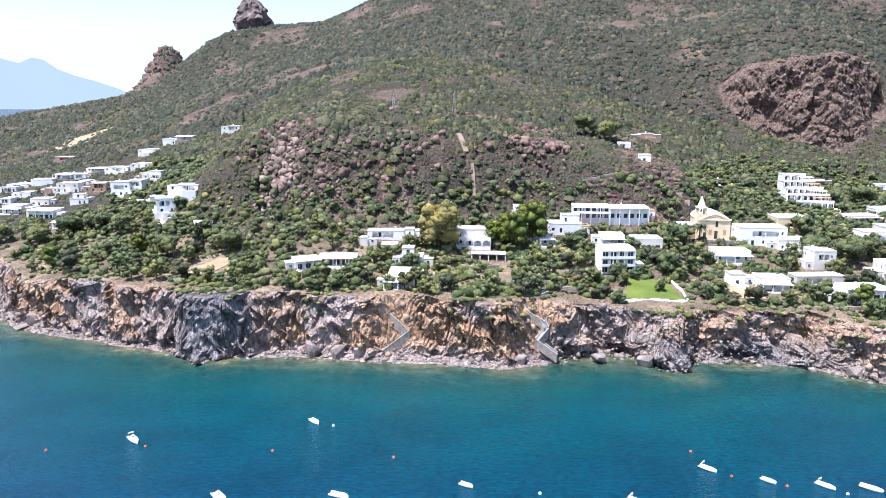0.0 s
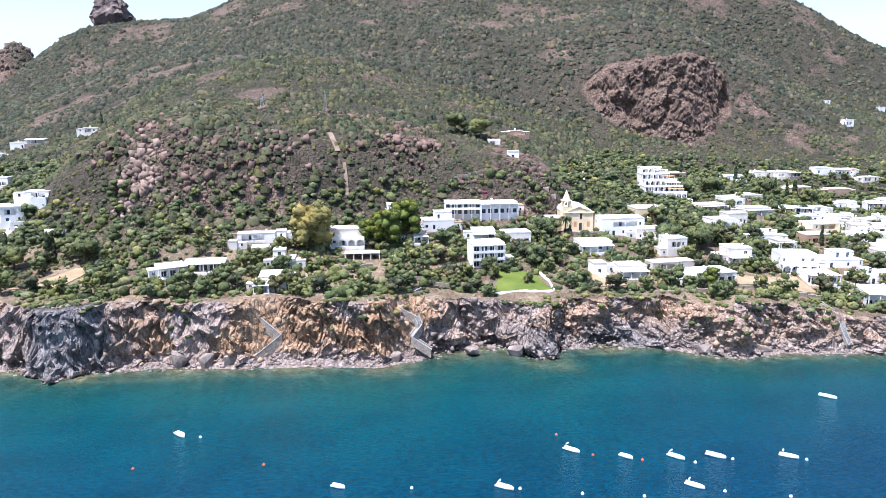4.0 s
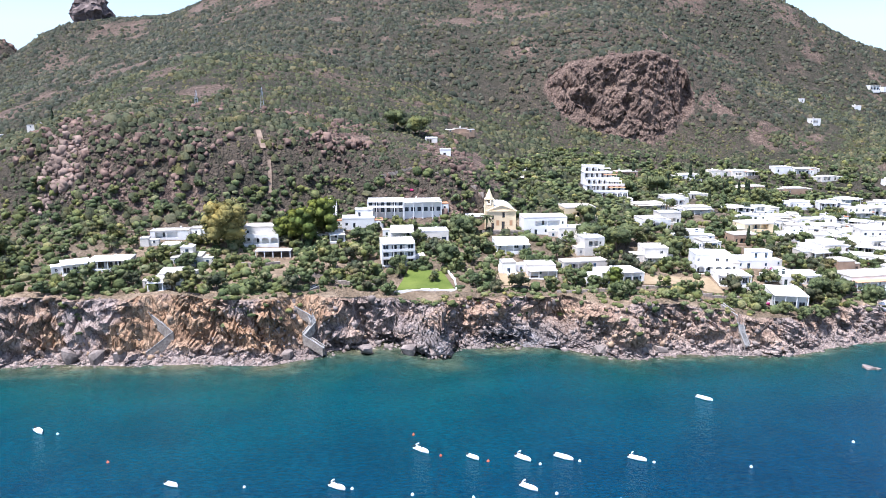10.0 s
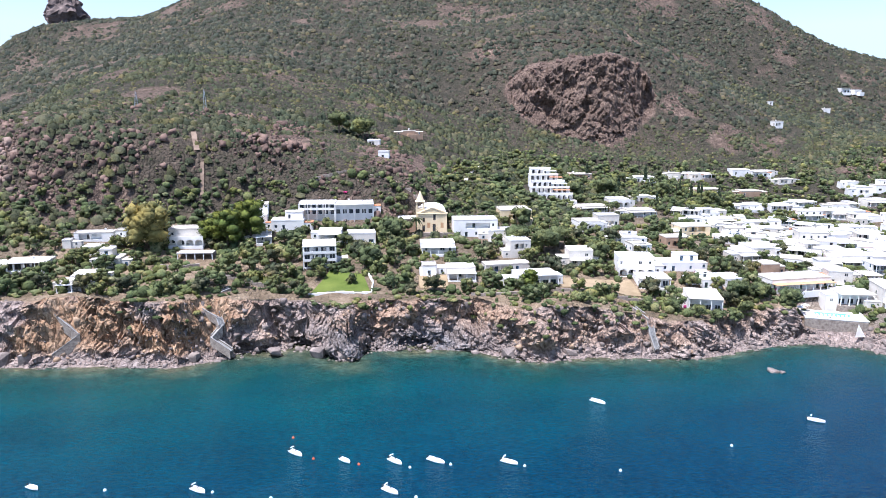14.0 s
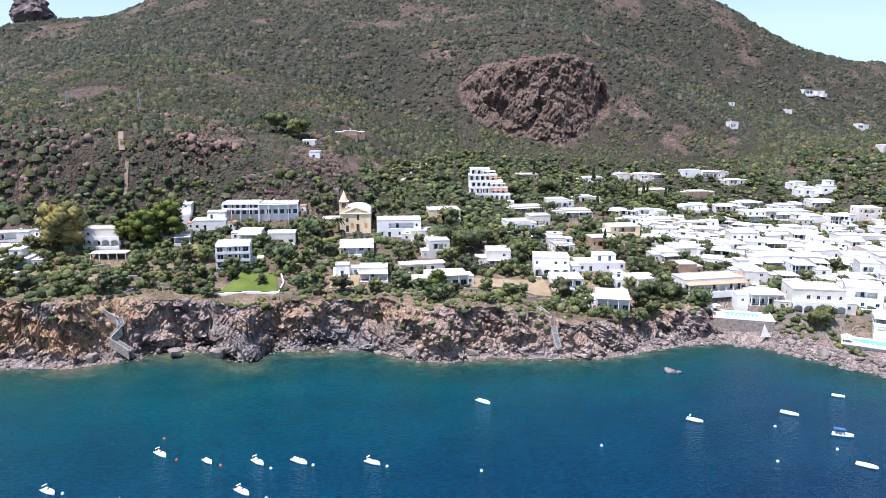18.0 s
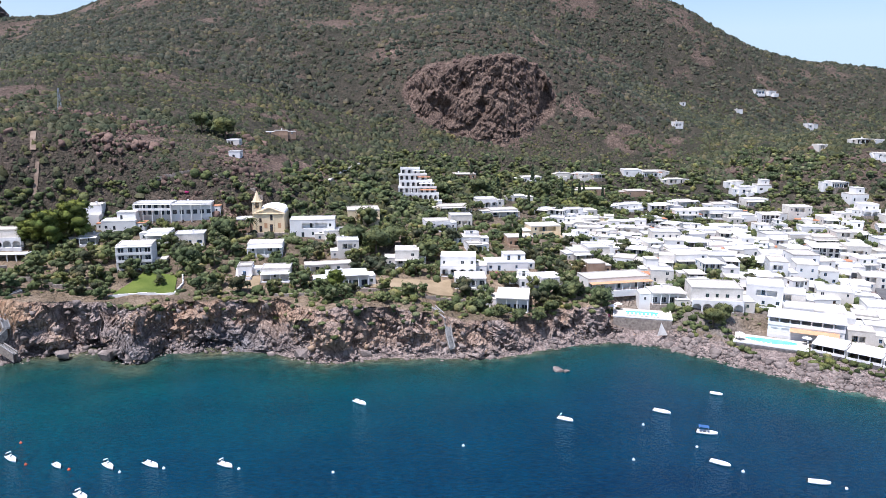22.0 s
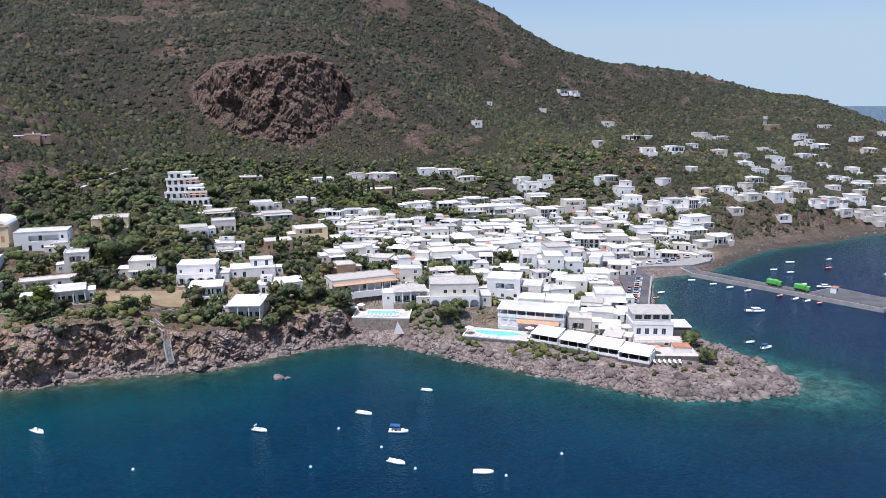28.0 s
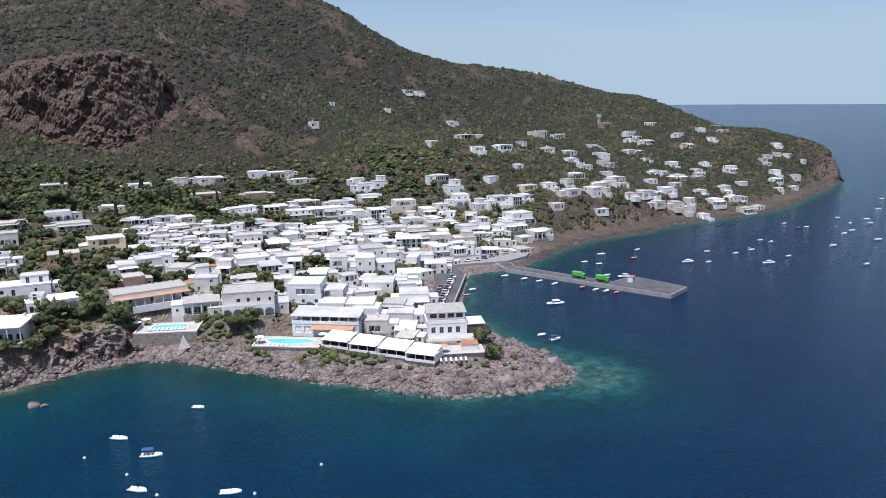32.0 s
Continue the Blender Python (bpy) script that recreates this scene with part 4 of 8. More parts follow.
    if feat == "arcade":
        z0 = 0.05
        bm = bmesh.new()
        top = min(3.2, body * 0.48 if body > 5 else body - 0.1)
        arcade(bm, -w / 2, w / 2, front - deep, z0, top, max(2, int(w / 3.1)), 0.3)
        part("arcade", bm, WHITE, root)
        bm = bmesh.new()
        box(bm, 0, front - deep / 2, top, w, deep, 0.18, 0.03)
        box(bm, 0, front - deep + 0.12, top + 0.18, w, 0.2, 0.75, 0.03)
        part("balcony", bm, WHITE, root)
    if feat == "balcony":
        for k in range(1, levels_n + 1):
            bm = bmesh.new()
            box(bm, 0, front - 0.65, k * each - 0.16, w, 1.3, 0.15, 0.02)
            if k < levels_n:
                box(bm, 0, front - 1.25, k * each, w, 0.08, 0.8, 0.0)
            part("balcony", bm, WHITE, root)
        n = max(2, int(w / 3.6) + 1)
        for i in range(n):
            bm = bmesh.new()
            box(bm, -w / 2 + 0.15 + i * (w - 0.3) / (n - 1), front - 1.1, low, 0.28, 0.3, body - 0.17 - low)
            part("pillar", bm, WHITE, root)
    if feat == "terrace":
        bm = bmesh.new()
        box(bm, 0, front - 2.9, 0.05, w, 0.2, 0.7, 0.03)
        part("parapet", bm, WHITE, root)
    first = rng.choice((-1, 1))
    for side in (first, -first)[: rng.choice((0, 1, 1, 2)) if w < 19 and y < 480 and not plain else 0]:
        aw, ad, ah = rng.uniform(2.5, 5.0), d * rng.uniform(0.5, 0.85), min(body * 0.8, rng.uniform(2.4, 3.0))
        ax, ay = side * (w / 2 + aw / 2 - 0.02), rng.uniform(-0.12, 0.15) * d
        bm = bmesh.new()
        box(bm, ax, ay, low, aw, ad, ah - low, 0.06)
        part("annex", bm, paint, root)
        bm = bmesh.new()
        box(bm, ax, ay, ah, aw + 0.15, ad + 0.15, 0.3, 0.06)
        part("annex_roof", bm, (ROOFING, WHITE, TERRACOTTA, WARM_WHITE, PAVING)[seed % 5], root)
        opening(root, pose(ax, ay - ad / 2 - 0.05, 0.9), 0.9, 1.1, frame_mesh)
    if rng.random() < 0.3 and not plain:
        bm = bmesh.new()
        cx, cy = rng.uniform(-0.3, 0.3) * w, rng.uniform(-0.1, 0.35) * d
        box(bm, cx, cy, h + 0.2, 0.6, 0.6, 1.0, 0.05)
        box(bm, cx, cy, h + 1.2, 0.8, 0.8, 0.15, 0.03)
        part("chimney", bm, WHITE, root)
    return root


# x, y, width, depth, height, turn, style
HAMLET = [(-276, 523, 18, 9, 3.0, 0, "m"), (-267, 439, 10, 9, 3.2, 0, "s"), (-264, 446, 11, 9, 2.9, 0, "s"), (-251, 447, 13, 9, 4.0, 0, "s"), (-249, 405, 6, 8, 2.7, 0, "s"), (-245, 417, 7, 8, 2.7, 0, "s"), (-241, 456, 12, 9, 2.6, 0, "p"), (-231, 416, 4, 6, 4.1, 0, "m"), (-230, 380, 11, 9, 4.4, 0, "p"), (-227, 447, 7, 8, 2.5, 0, "s"), (-222, 391, 10, 8, 4.5, 0, "s"), (-218, 454, 11, 8, 2.6, 0, "p"), (-218, 415, 13, 9, 6.1, 0, "s")]
HAMLET_UPPER = [(-214, 426, 6, 7, 2.8, 0, "s"), (-205, 363, 14, 9, 5.1, 0, "b"), (-201, 444, 12, 8, 3.3, 0, "s"), (-197, 385, 10, 8, 5.7, 0, "u"), (-196, 405, 9, 8, 5.6, 0, "m"), (-192, 471, 9, 8, 2.7, 0, "s"), (-186, 341, 6, 6, 2.3, 0, "p"), (-184, 439, 8, 7, 2.9, 0, "s"), (-182, 480, 9, 8, 3.9, 0, "s"), (-176, 389, 10, 9, 8.6, 0, "w"), (-171, 478, 11, 8, 3.1, 0, "p"), (-170, 408, 6, 7, 5.0, 0, "m"), (-169, 392, 8, 8, 6.7, 0, "s")]
CLIFF_TOP = [(-164, 407, 7, 7, 5.0, 0, "s"), (-136, 339, 9, 7, 3.9, 20, "s"), (-130, 450, 8, 7, 2.9, 0, "s"), (-120, 305, 8, 8, 7.3, 25, "w"), (-111, 310, 9, 7, 3.0, 0, "s"), (-49, 248, 9, 7, 4.0, 20, "l"), (-38, 252, 14, 8, 3.2, 0, "l"), (-30, 266, 3, 4, 1.5, 0, "s"), (-22, 272, 14, 6, 2.6, 0, "s"), (-20, 262, 6, 6, 2.1, 0, "s"), (-16.5, 226.5, 5, 5, 2.9, 0, "p"), (-14.5, 237, 7, 5, 3.0, 0, "p"), (-13, 274, 4, 5, 3.1, 0, "s")]
CHURCH_SIDE = [(-11, 252, 8, 8, 7.0, 0, "u"), (12, 271, 13, 8, 7.1, 0, "a"), (17, 257, 13, 5, 3.0, 0, "c"), (35, 292, 11, 7, 4.8, 0, "s"), (40, 273, 6, 6, 3.0, 0, "p"), (49, 283, 13, 8, 7.8, 0, "u"), (61, 291, 15, 8, 5.6, -3, "b"), (62, 250, 12, 9, 9.8, -3, "b"), (66, 273, 9, 7, 4.2, 0, "p"), (76, 290, 16, 8, 5.1, -3, "b"), (78, 268, 11, 8, 5.0, -5, "t"), (88, 348, 6, 6, 3.2, -10, "s"), (91, 322, 5, 6, 3.8, -10, "u")]
GARDENS = [(101, 238, 5, 6, 4.4, 0, "s"), (107, 259, 13, 8, 4.3, 0, "p"), (109, 386, 7, 5, 2.2, 0, "m"), (112, 235, 10, 8, 4.5, 0, "p"), (125, 276, 18, 10, 8.1, -3, "w"), (130, 240, 17, 6, 3.2, 0, "s"), (135, 271, 11, 8, 4.7, 0, "t"), (136, 223, 14, 8, 5.0, 0, "l"), (138, 254, 8, 8, 7.6, 0, "w"), (147, 298, 14, 12, 4.9, -5, "o"), (160, 246, 9, 9, 6.6, -5, "p"), (178, 236, 13, 9, 7.8, -8, "a"), (179, 291, 11, 9, 4.6, 0, "a")]
GARDENS_UPPER = [(180, 225, 11, 8, 3.9, -10, "l"), (189, 271, 10, 9, 4.6, -5, "u"), (189, 260, 6, 7, 3.8, 0, "b"), (192, 210, 11, 12, 5.4, -15, "l"), (192, 301, 10, 8, 5.4, 0, "w"), (193, 326, 16, 9, 3.4, 0, "p"), (197, 239, 16, 9, 6.4, -5, "u"), (201, 223, 7, 10, 4.8, -10, "u"), (209, 223, 8, 9, 3.4, -2, "s"), (211, 270, 11, 8, 4.4, 0, "m"), (214, 344, 11, 9, 4.9, 0, "a"), (217, 411, 13, 9, 3.2, 0, "m"), (219, 327, 14, 9, 3.8, 0, "p")]
TERRACES = [(228, 289, 14, 10, 5.8, 0, "o"), (230, 233, 7, 7, 4.9, 0, "m"), (231, 251, 8, 9, 4.0, 0, "p"), (233, 221, 24, 10, 4.4, 0, "r"), (237, 363, 8, 7, 3.5, 0, "s"), (238, 251, 9, 9, 5.9, -5, "p"), (241, 279, 11, 9, 5.1, -5, "u"), (242, 259, 12, 8, 4.3, -10, "s"), (248, 210, 12, 9, 4.7, -12, "l"), (256, 233, 9, 9, 6.5, -10, "u"), (261, 293, 10, 9, 4.1, -5, "u"), (262, 419, 12, 8, 3.0, 0, "s"), (262, 202, 17, 12, 9.0, -22, "h")]
OLD_TOWN = [(264, 326, 9, 9, 3.6, -5, "p"), (270, 346, 12, 9, 3.4, 0, "s"), (271, 331, 6, 7, 3.0, 0, "o"), (277, 248, 13, 10, 5.5, -10, "p"), (281, 264, 10, 9, 3.8, -8, "s"), (284, 205, 12, 11, 8.6, -30, "w"), (286, 329, 7, 8, 2.4, 0, "s"), (287, 287, 13, 9, 7.8, -10, "a"), (287, 430, 9, 8, 3.0, 0, "s"), (293, 203, 10, 10, 5.9, -30, "s"), (294, 252, 11, 9, 4.6, -12, "s"), (296, 402, 16, 9, 4.0, 0, "m"), (297, 227, 8, 9, 4.1, -25, "l")]
OLD_TOWN_UPPER = [(298, 189, 10, 10, 4.9, -30, "w"), (299, 282, 10, 10, 5.1, -8, "l"), (301, 430, 8, 10, 3.8, 0, "s"), (302, 310, 11, 9, 5.5, -8, "s"), (307, 374, 12, 8, 3.4, 0, "s"), (308, 342, 9, 8, 4.4, -5, "p"), (309, 234, 7, 10, 8.6, -25, "w"), (310, 432, 9, 9, 2.8, 8, "p"), (311, 303, 9, 8, 4.9, -8, "w"), (311, 282, 11, 9, 3.7, 0, "s"), (314, 379, 8, 8, 3.1, 0, "s"), (314, 207, 12, 11, 5.5, -30, "s"), (315, 274, 8, 9, 3.5, -20, "s")]
TOWN_NORTH = [(320, 232, 8, 11, 8.4, -25, "w"), (321, 192, 11, 11, 5.4, -30, "p"), (322, 276, 11, 9, 4.0, -10, "u"), (326, 373, 9, 9, 5.5, -8, "l"), (327, 405, 13, 9, 3.7, 0, "m"), (328, 230, 7, 10, 6.1, -17, "s"), (328, 266, 9, 9, 4.3, -20, "p"), (332, 250, 11, 11, 8.2, -15, "w"), (333, 378, 8, 10, 4.8, -8, "l"), (336, 223, 10, 10, 5.3, -30, "w"), (336, 329, 11, 9, 3.4, -6, "s"), (338, 436, 12, 8, 3.9, -5, "s"), (339, 363, 14, 9, 5.7, -8, "p")]
TOWN_NORTH_UPPER = [(340, 378, 6, 9, 3.5, 0, "s"), (341, 249, 7, 10, 5.9, -7, "s"), (347, 339, 13, 8, 3.2, -8, "s"), (349, 329, 13, 8, 2.7, 2, "p"), (350, 434, 10, 9, 4.3, -5, "l"), (351, 281, 10, 10, 5.2, -10, "l"), (351, 368, 8, 10, 5.2, -8, "l"), (352, 389, 11, 8, 2.5, 0, "p"), (358, 238, 10, 10, 5.8, -35, "s"), (359, 435, 5, 8, 3.1, 3, "s"), (359, 281, 5, 9, 3.8, -2, "s"), (361, 366, 13, 10, 5.1, -8, "p"), (361, 255, 10, 10, 5.0, -30, "p")]
QUAY = [(363, 423, 11, 7, 3.1, 0, "s"), (363, 314, 12, 9, 5.2, -10, "p"), (364, 354, 7, 10, 6.0, -8, "u"), (368, 282, 13, 10, 5.9, -20, "l"), (370, 378, 9, 9, 3.6, -8, "s"), (372, 366, 8, 9, 3.7, 0, "s"), (373, 355, 8, 9, 4.4, 0, "s"), (376, 312, 12, 8, 4.9, -10, "w"), (378, 289, 12, 9, 4.0, -10, "p"), (378, 379, 5, 8, 2.7, 0, "p"), (382, 347, 10, 10, 6.3, -8, "l"), (386, 306, 12, 10, 4.5, -15, "p"), (387, 283, 11, 9, 5.2, -20, "w")]
BEACH_SIDE = [(390, 348, 5, 9, 4.5, 0, "s"), (390, 373, 14, 9, 4.2, -8, "p"), (393, 324, 12, 9, 4.1, -8, "s"), (395, 390, 11, 8, 4.6, -5, "s"), (396, 403, 8, 7, 3.0, 0, "s"), (398, 307, 9, 10, 5.5, -8, "s"), (399, 278, 12, 9, 6.1, -15, "u"), (400, 346, 13, 9, 6.7, -8, "w"), (403, 385, 9, 8, 8.0, -5, "u"), (403, 497, 9, 8, 5.3, 0, "w"), (407, 307, 7, 9, 3.9, 0, "p"), (407, 330, 8, 9, 4.5, -8, "p"), (410, 291, 11, 9, 4.8, -10, "p")]
NORTH_SLOPE = [(417, 330, 8, 8, 3.3, 0, "s"), (428, 326, 9, 9, 7.1, -10, "a"), (432, 340, 10, 10, 8.3, -10, "u"), (432, 357, 9, 8, 3.8, -5, "l"), (434, 314, 10, 9, 6.2, -5, "u"), (434, 282, 13, 9, 5.2, -5, "p"), (442, 271, 8, 9, 4.8, 0, "l"), (442, 287, 14, 10, 6.6, -5, "p"), (445, 310, 11, 9, 6.2, -5, "w"), (450, 273, 7, 8, 3.5, 8, "s"), (453, 305, 6, 9, 5.9, -5, "l"), (461, 306, 7, 8, 4.3, 3, "s"), (462, 600, 6, 5, 3.3, 0, "s")]
NORTH_SLOPE_UPPER = [(470, 314, 15, 8, 3.6, 0, "o"), (471, 387, 11, 7, 3.2, 0, "l"), (483, 310, 10, 8, 4.3, 0, "w"), (485, 362, 11, 10, 4.7, 0, "l"), (491, 297, 13, 9, 5.0, 0, "s"), (506, 294, 11, 10, 7.2, 0, "w"), (514, 320, 10, 9, 4.9, 0, "l"), (516, 295, 6, 9, 5.2, 8, "s"), (521, 303, 14, 9, 4.8, 0, "o"), (522, 604, 8, 6, 4.6, 0, "s"), (533, 372, 13, 9, 5.1, 0, "s"), (543, 358, 11, 8, 4.2, 0, "s"), (544, 345, 12, 9, 5.7, 0, "u")]
NORTH_SHORE = [(554, 298, 9, 10, 6.2, 0, "s"), (555, 325, 11, 8, 4.0, 0, "s"), (558, 378, 11, 8, 4.2, 0, "s"), (562, 636, 12, 9, 6.7, 0, "l"), (562, 292, 10, 9, 5.4, 0, "s"), (564, 300, 8, 9, 4.5, 8, "p"), (569, 432, 12, 8, 6.5, 0, "w"), (576, 637, 12, 8, 4.8, 8, "s"), (577, 290, 10, 9, 6.6, 0, "w"), (578, 361, 7, 9, 6.6, 0, "w"), (582, 303, 12, 9, 6.4, 0, "w"), (583, 286, 10, 9, 5.9, 0, "w"), (586, 590, 7, 8, 5.9, 0, "p")]
RIDGE = [(586, 362, 8, 8, 4.7, 8, "s"), (588, 275, 7, 8, 4.6, 0, "s"), (594, 592, 7, 7, 4.2, 8, "s"), (596, 383, 12, 9, 5.9, 0, "s"), (619, 291, 14, 9, 5.7, 0, "p"), (621, 419, 9, 9, 4.9, 0, "p"), (629, 420, 5, 8, 3.6, 8, "s"), (629, 356, 7, 9, 4.6, 0, "s"), (633, 276, 14, 8, 4.9, 0, "p"), (638, 357, 8, 8, 3.3, 8, "p"), (643, 295, 8, 9, 4.7, 0, "s"), (644, 346, 13, 9, 5.9, 0, "p"), (650, 278, 10, 7, 4.1, 0, "s")]
FAR_NORTH = [(652, 296, 7, 8, 3.3, 8, "p"), (666, 319, 10, 8, 4.5, 0, "s"), (669, 423, 12, 10, 5.2, 0, "s"), (670, 348, 13, 8, 3.7, 0, "m"), (671, 554, 11, 9, 6.7, 0, "s"), (678, 532, 14, 8, 5.9, 0, "l"), (680, 425, 7, 9, 3.7, 8, "p"), (680, 555, 6, 8, 4.8, 8, "p"), (685, 532, 6, 7, 4.1, 8, "p"), (708, 459, 9, 8, 3.9, 0, "s"), (713, 444, 14, 8, 4.9, 0, "p"), (716, 460, 5, 7, 2.8, 8, "p"), (721, 473, 13, 9, 5.7, 0, "s")]
CAPE = [(726, 360, 12, 9, 7.5, 0, "p"), (728, 514, 16, 10, 6.6, 0, "m"), (736, 415, 11, 8, 4.8, 0, "p"), (744, 329, 12, 8, 4.9, 0, "l"), (748, 436, 11, 8, 4.5, 0, "s"), (753, 476, 14, 9, 4.1, 0, "s"), (760, 322, 11, 6, 2.9, 0, "s"), (766, 413, 9, 7, 4.4, 0, "s"), (798, 424, 12, 7, 3.4, 0, "s")]
DISTRICTS = (HAMLET, HAMLET_UPPER, CLIFF_TOP, CHURCH_SIDE, GARDENS, GARDENS_UPPER, TERRACES, OLD_TOWN, OLD_TOWN_UPPER, TOWN_NORTH, TOWN_NORTH_UPPER, QUAY, BEACH_SIDE, NORTH_SLOPE, NORTH_SLOPE_UPPER, NORTH_SHORE, RIDGE, FAR_NORTH, CAPE)
for district in DISTRICTS:
    for n, (hx, hy, hw, hd, hh, hturn, hstyle) in enumerate(district):
        if hx > 455 or hy > 480:
            hw, hd, hh = hw * 0.74, hd * 0.82, hh * 0.78
        tagged(house(hx, hy, hw, hd, hh, hturn, hstyle, int(hx * 7 + hy * 13)), group="houses of the village")

# smaller houses crowded between the others in the old town
rng = random.Random(12)
for n in range(1300):
    hx, hy = rng.uniform(244, 424), rng.uniform(200, 338)
    if shore(np.array([hx]), np.array([hy]))[0] < 11 or math.hypot(hx - 266, hy - 174) < 16 or math.hypot(hx - 288, hy - 152) < 20 or math.hypot(hx - 281, hy - 178) < 16 or math.hypot(hx - 314, hy - 152) < 20 or math.hypot(hx - 390, hy - 246) < 16:
        continue
    if abs((hx - 348) * 0.77 - (hy - 214) * 0.64) < 12 and 180 < hy < 246 and hx > 322:
        continue
    hw, hd = rng.uniform(5, 9), rng.uniform(5.5, 9)
    if any(math.hypot(hx - fx, hy - fy) < fr + max(hw, hd) * 0.42 for fx, fy, fr in FOOTPRINTS):
        continue
    tagged(house(hx, hy, hw, hd, rng.choice((2.9, 3.1, 3.3, 5.6)), -22 + rng.uniform(-26, 22), rng.choice("sswupplts"), n), group="houses of the village")

# small white houses strewn over the northern slope
rng = random.Random(14)
count = 0
for n in range(900):
    hx = rng.uniform(425, 830)
    hy = rng.uniform(255, 470)
    back = float(shore(np.array([hx]), np.array([hy]))[0])
    if back < 20 or back > 70 + 90 * rng.random() ** 2 or count > 38:
        continue
    hw, hd = rng.uniform(5, 9), rng.uniform(5, 7)
    if any(math.hypot(hx - fx, hy - fy) < fr + hw * 0.45 for fx, fy, fr in FOOTPRINTS):
        continue
    count += 1
    tagged(house(hx, hy, hw, hd, rng.choice((2.9, 3.2, 5.0)), rng.uniform(-20, 8), rng.choice("ssswt"), n + 3, plain=True), group="houses of the village")

# ---- church ----
def gable(bm, x0, x1, y0, y1, z0, z1, ridge):
    """A block with a gabled end in front, its ridge along y."""
    mid = (x0 + x1) / 2
    pts = [(x0, z0), (x1, z0), (x1, z1), (mid, ridge), (x0, z1)]
    f = [bm.verts.new((px, y0, pz)) for px, pz in pts]
    b = [bm.verts.new((px, y1, pz)) for px, pz in pts]
    bm.faces.new(f)
    bm.faces.new(b[::-1])
    for i in range(5):
        j = (i + 1) % 5
        bm.faces.new((f[j], f[i], b[i], b[j]))


def church():
    x, y = 107.5, 276.5
    z = 25.6
    FOOTPRINTS.append((x, y + 7, 11))
    root = thing("church", pose(x, y, z, 0, 0, -6), "cream church with gabled facade, bell tower and white roof", "church")
    bm = bmesh.new()
    gable(bm, -6.0, 6.0, 0.0, 0.6, -1, 7.6, 9.9)
    box(bm, -5.7, -0.06, -1, 0.6, 0.14, 8.6)
    box(bm, 5.7, -0.06, -1, 0.6, 0.14, 8.6)
    box(bm, 1.6, -0.06, -1, 0.5, 0.14, 8.6)
    part("facade", bm, CREAM, root)
    bm = bmesh.new()
    box(bm, 0, -0.14, 7.45, 12.6, 0.5, 0.3, 0.05)
    for side in (-1, 1):
        a, b = Vector((side * 6.4, -0.1, 7.75)), Vector((0, -0.1, 10.15))
        tube(bm, a, b, 0.2, 0.2, 4)
    part("cornice", bm, CREAM, root)
    bm = bmesh.new()
    box(bm, 0, 8.3, -1, 11.4, 15.4, 8.2)
    part("nave_wall", bm, CREAM, root)
    bm = bmesh.new()
    n = 12
    rings = []
    for yy in (0.7, 16.0):
        rings.append([bm.verts.new((5.9 * math.cos(math.pi * k / n), yy, 7.2 + 2.9 * math.sin(math.pi * k / n))) for k in range(n + 1)])
    for k in range(n):
        bm.faces.new((rings[0][k], rings[0][k + 1], rings[1][k + 1], rings[1][k]))
    bm.faces.new(rings[0])
    bm.faces.new(rings[1][::-1])
    part("vault_roof", bm, WHITE, root)
    bm = bmesh.new()
    box(bm, -5.0, 2.2, -1, 3.6, 3.6, 10.6)
    part("tower", bm, CREAM, root)
    bm = bmesh.new()
    for sx in (-1, 1):
        for sy in (-1, 1):
            box(bm, -5.0 + sx * 1.4, 2.2 + sy * 1.4, 9.6, 0.7, 0.7, 2.6)
    box(bm, -5.0, 2.2, 12.2, 4.0, 4.0, 0.4, 0.08)
    part("belfry", bm, CREAM, root)
    bm = bmesh.new()
    tube(bm, (-5.0, 2.2, 12.6), (-5.0, 2.2, 16.8), 1.75, 0.08, 8)
    part("spire", bm, CREAM, root)
    bm = bmesh.new()
    tube(bm, (-5.0, 2.2, 10.6), (-5.0, 2.2, 11.7), 0.55, 0.25, 10)
    part("bell", bm, TIMBER, root)
    for wx, wz, ww, wh in ((1.0, 4.9, 1.3, 2.3), (-3.6, 4.2, 0.9, 1.6)):
        opening(root, pose(wx, -0.05, wz), ww, wh, FRAMES[2])
    for wx, ww, wh in ((1.0, 1.8, 3.2), (-3.6, 1.1, 2.6)):
        opening(root, pose(wx, -0.05, 0.1), ww, wh, FRAMES[2], "door")
    for px in (-1.5, 4.0):
        bm = bmesh.new()
        box(bm, px, -0.03, 1.6, 1.2, 0.05, 2.2, 0.01)
        part("panel", bm, ORANGE_CANVAS, root, "ochre painted wall panel")
    bm = bmesh.new()
    box(bm, 0.0, -3.2, -4.5, 17, 6.2, 4.4, 0.05)
    box(bm, 0.0, -6.2, -0.1, 17, 0.3, 0.8, 0.04)
    part("podium", bm, STONEWALL, root)
    bm = bmesh.new()
    box(bm, -10.5, 5.5, -1, 7.4, 8, 6.0, 0.03)
    part("side_building", bm, BRICKRED, root, "ochre-brown side building with flat roof")
    bm = bmesh.new()
    box(bm, -10.5, 5.5, 5.0, 7.8, 8.4, 0.3, 0.05)
    part("side_roof", bm, ROOFING, root)
    for wx in (-12.3, -9.0):
        opening(root, pose(wx, 1.46, 1.6), 0.9, 1.3, FRAMES[2])


church()

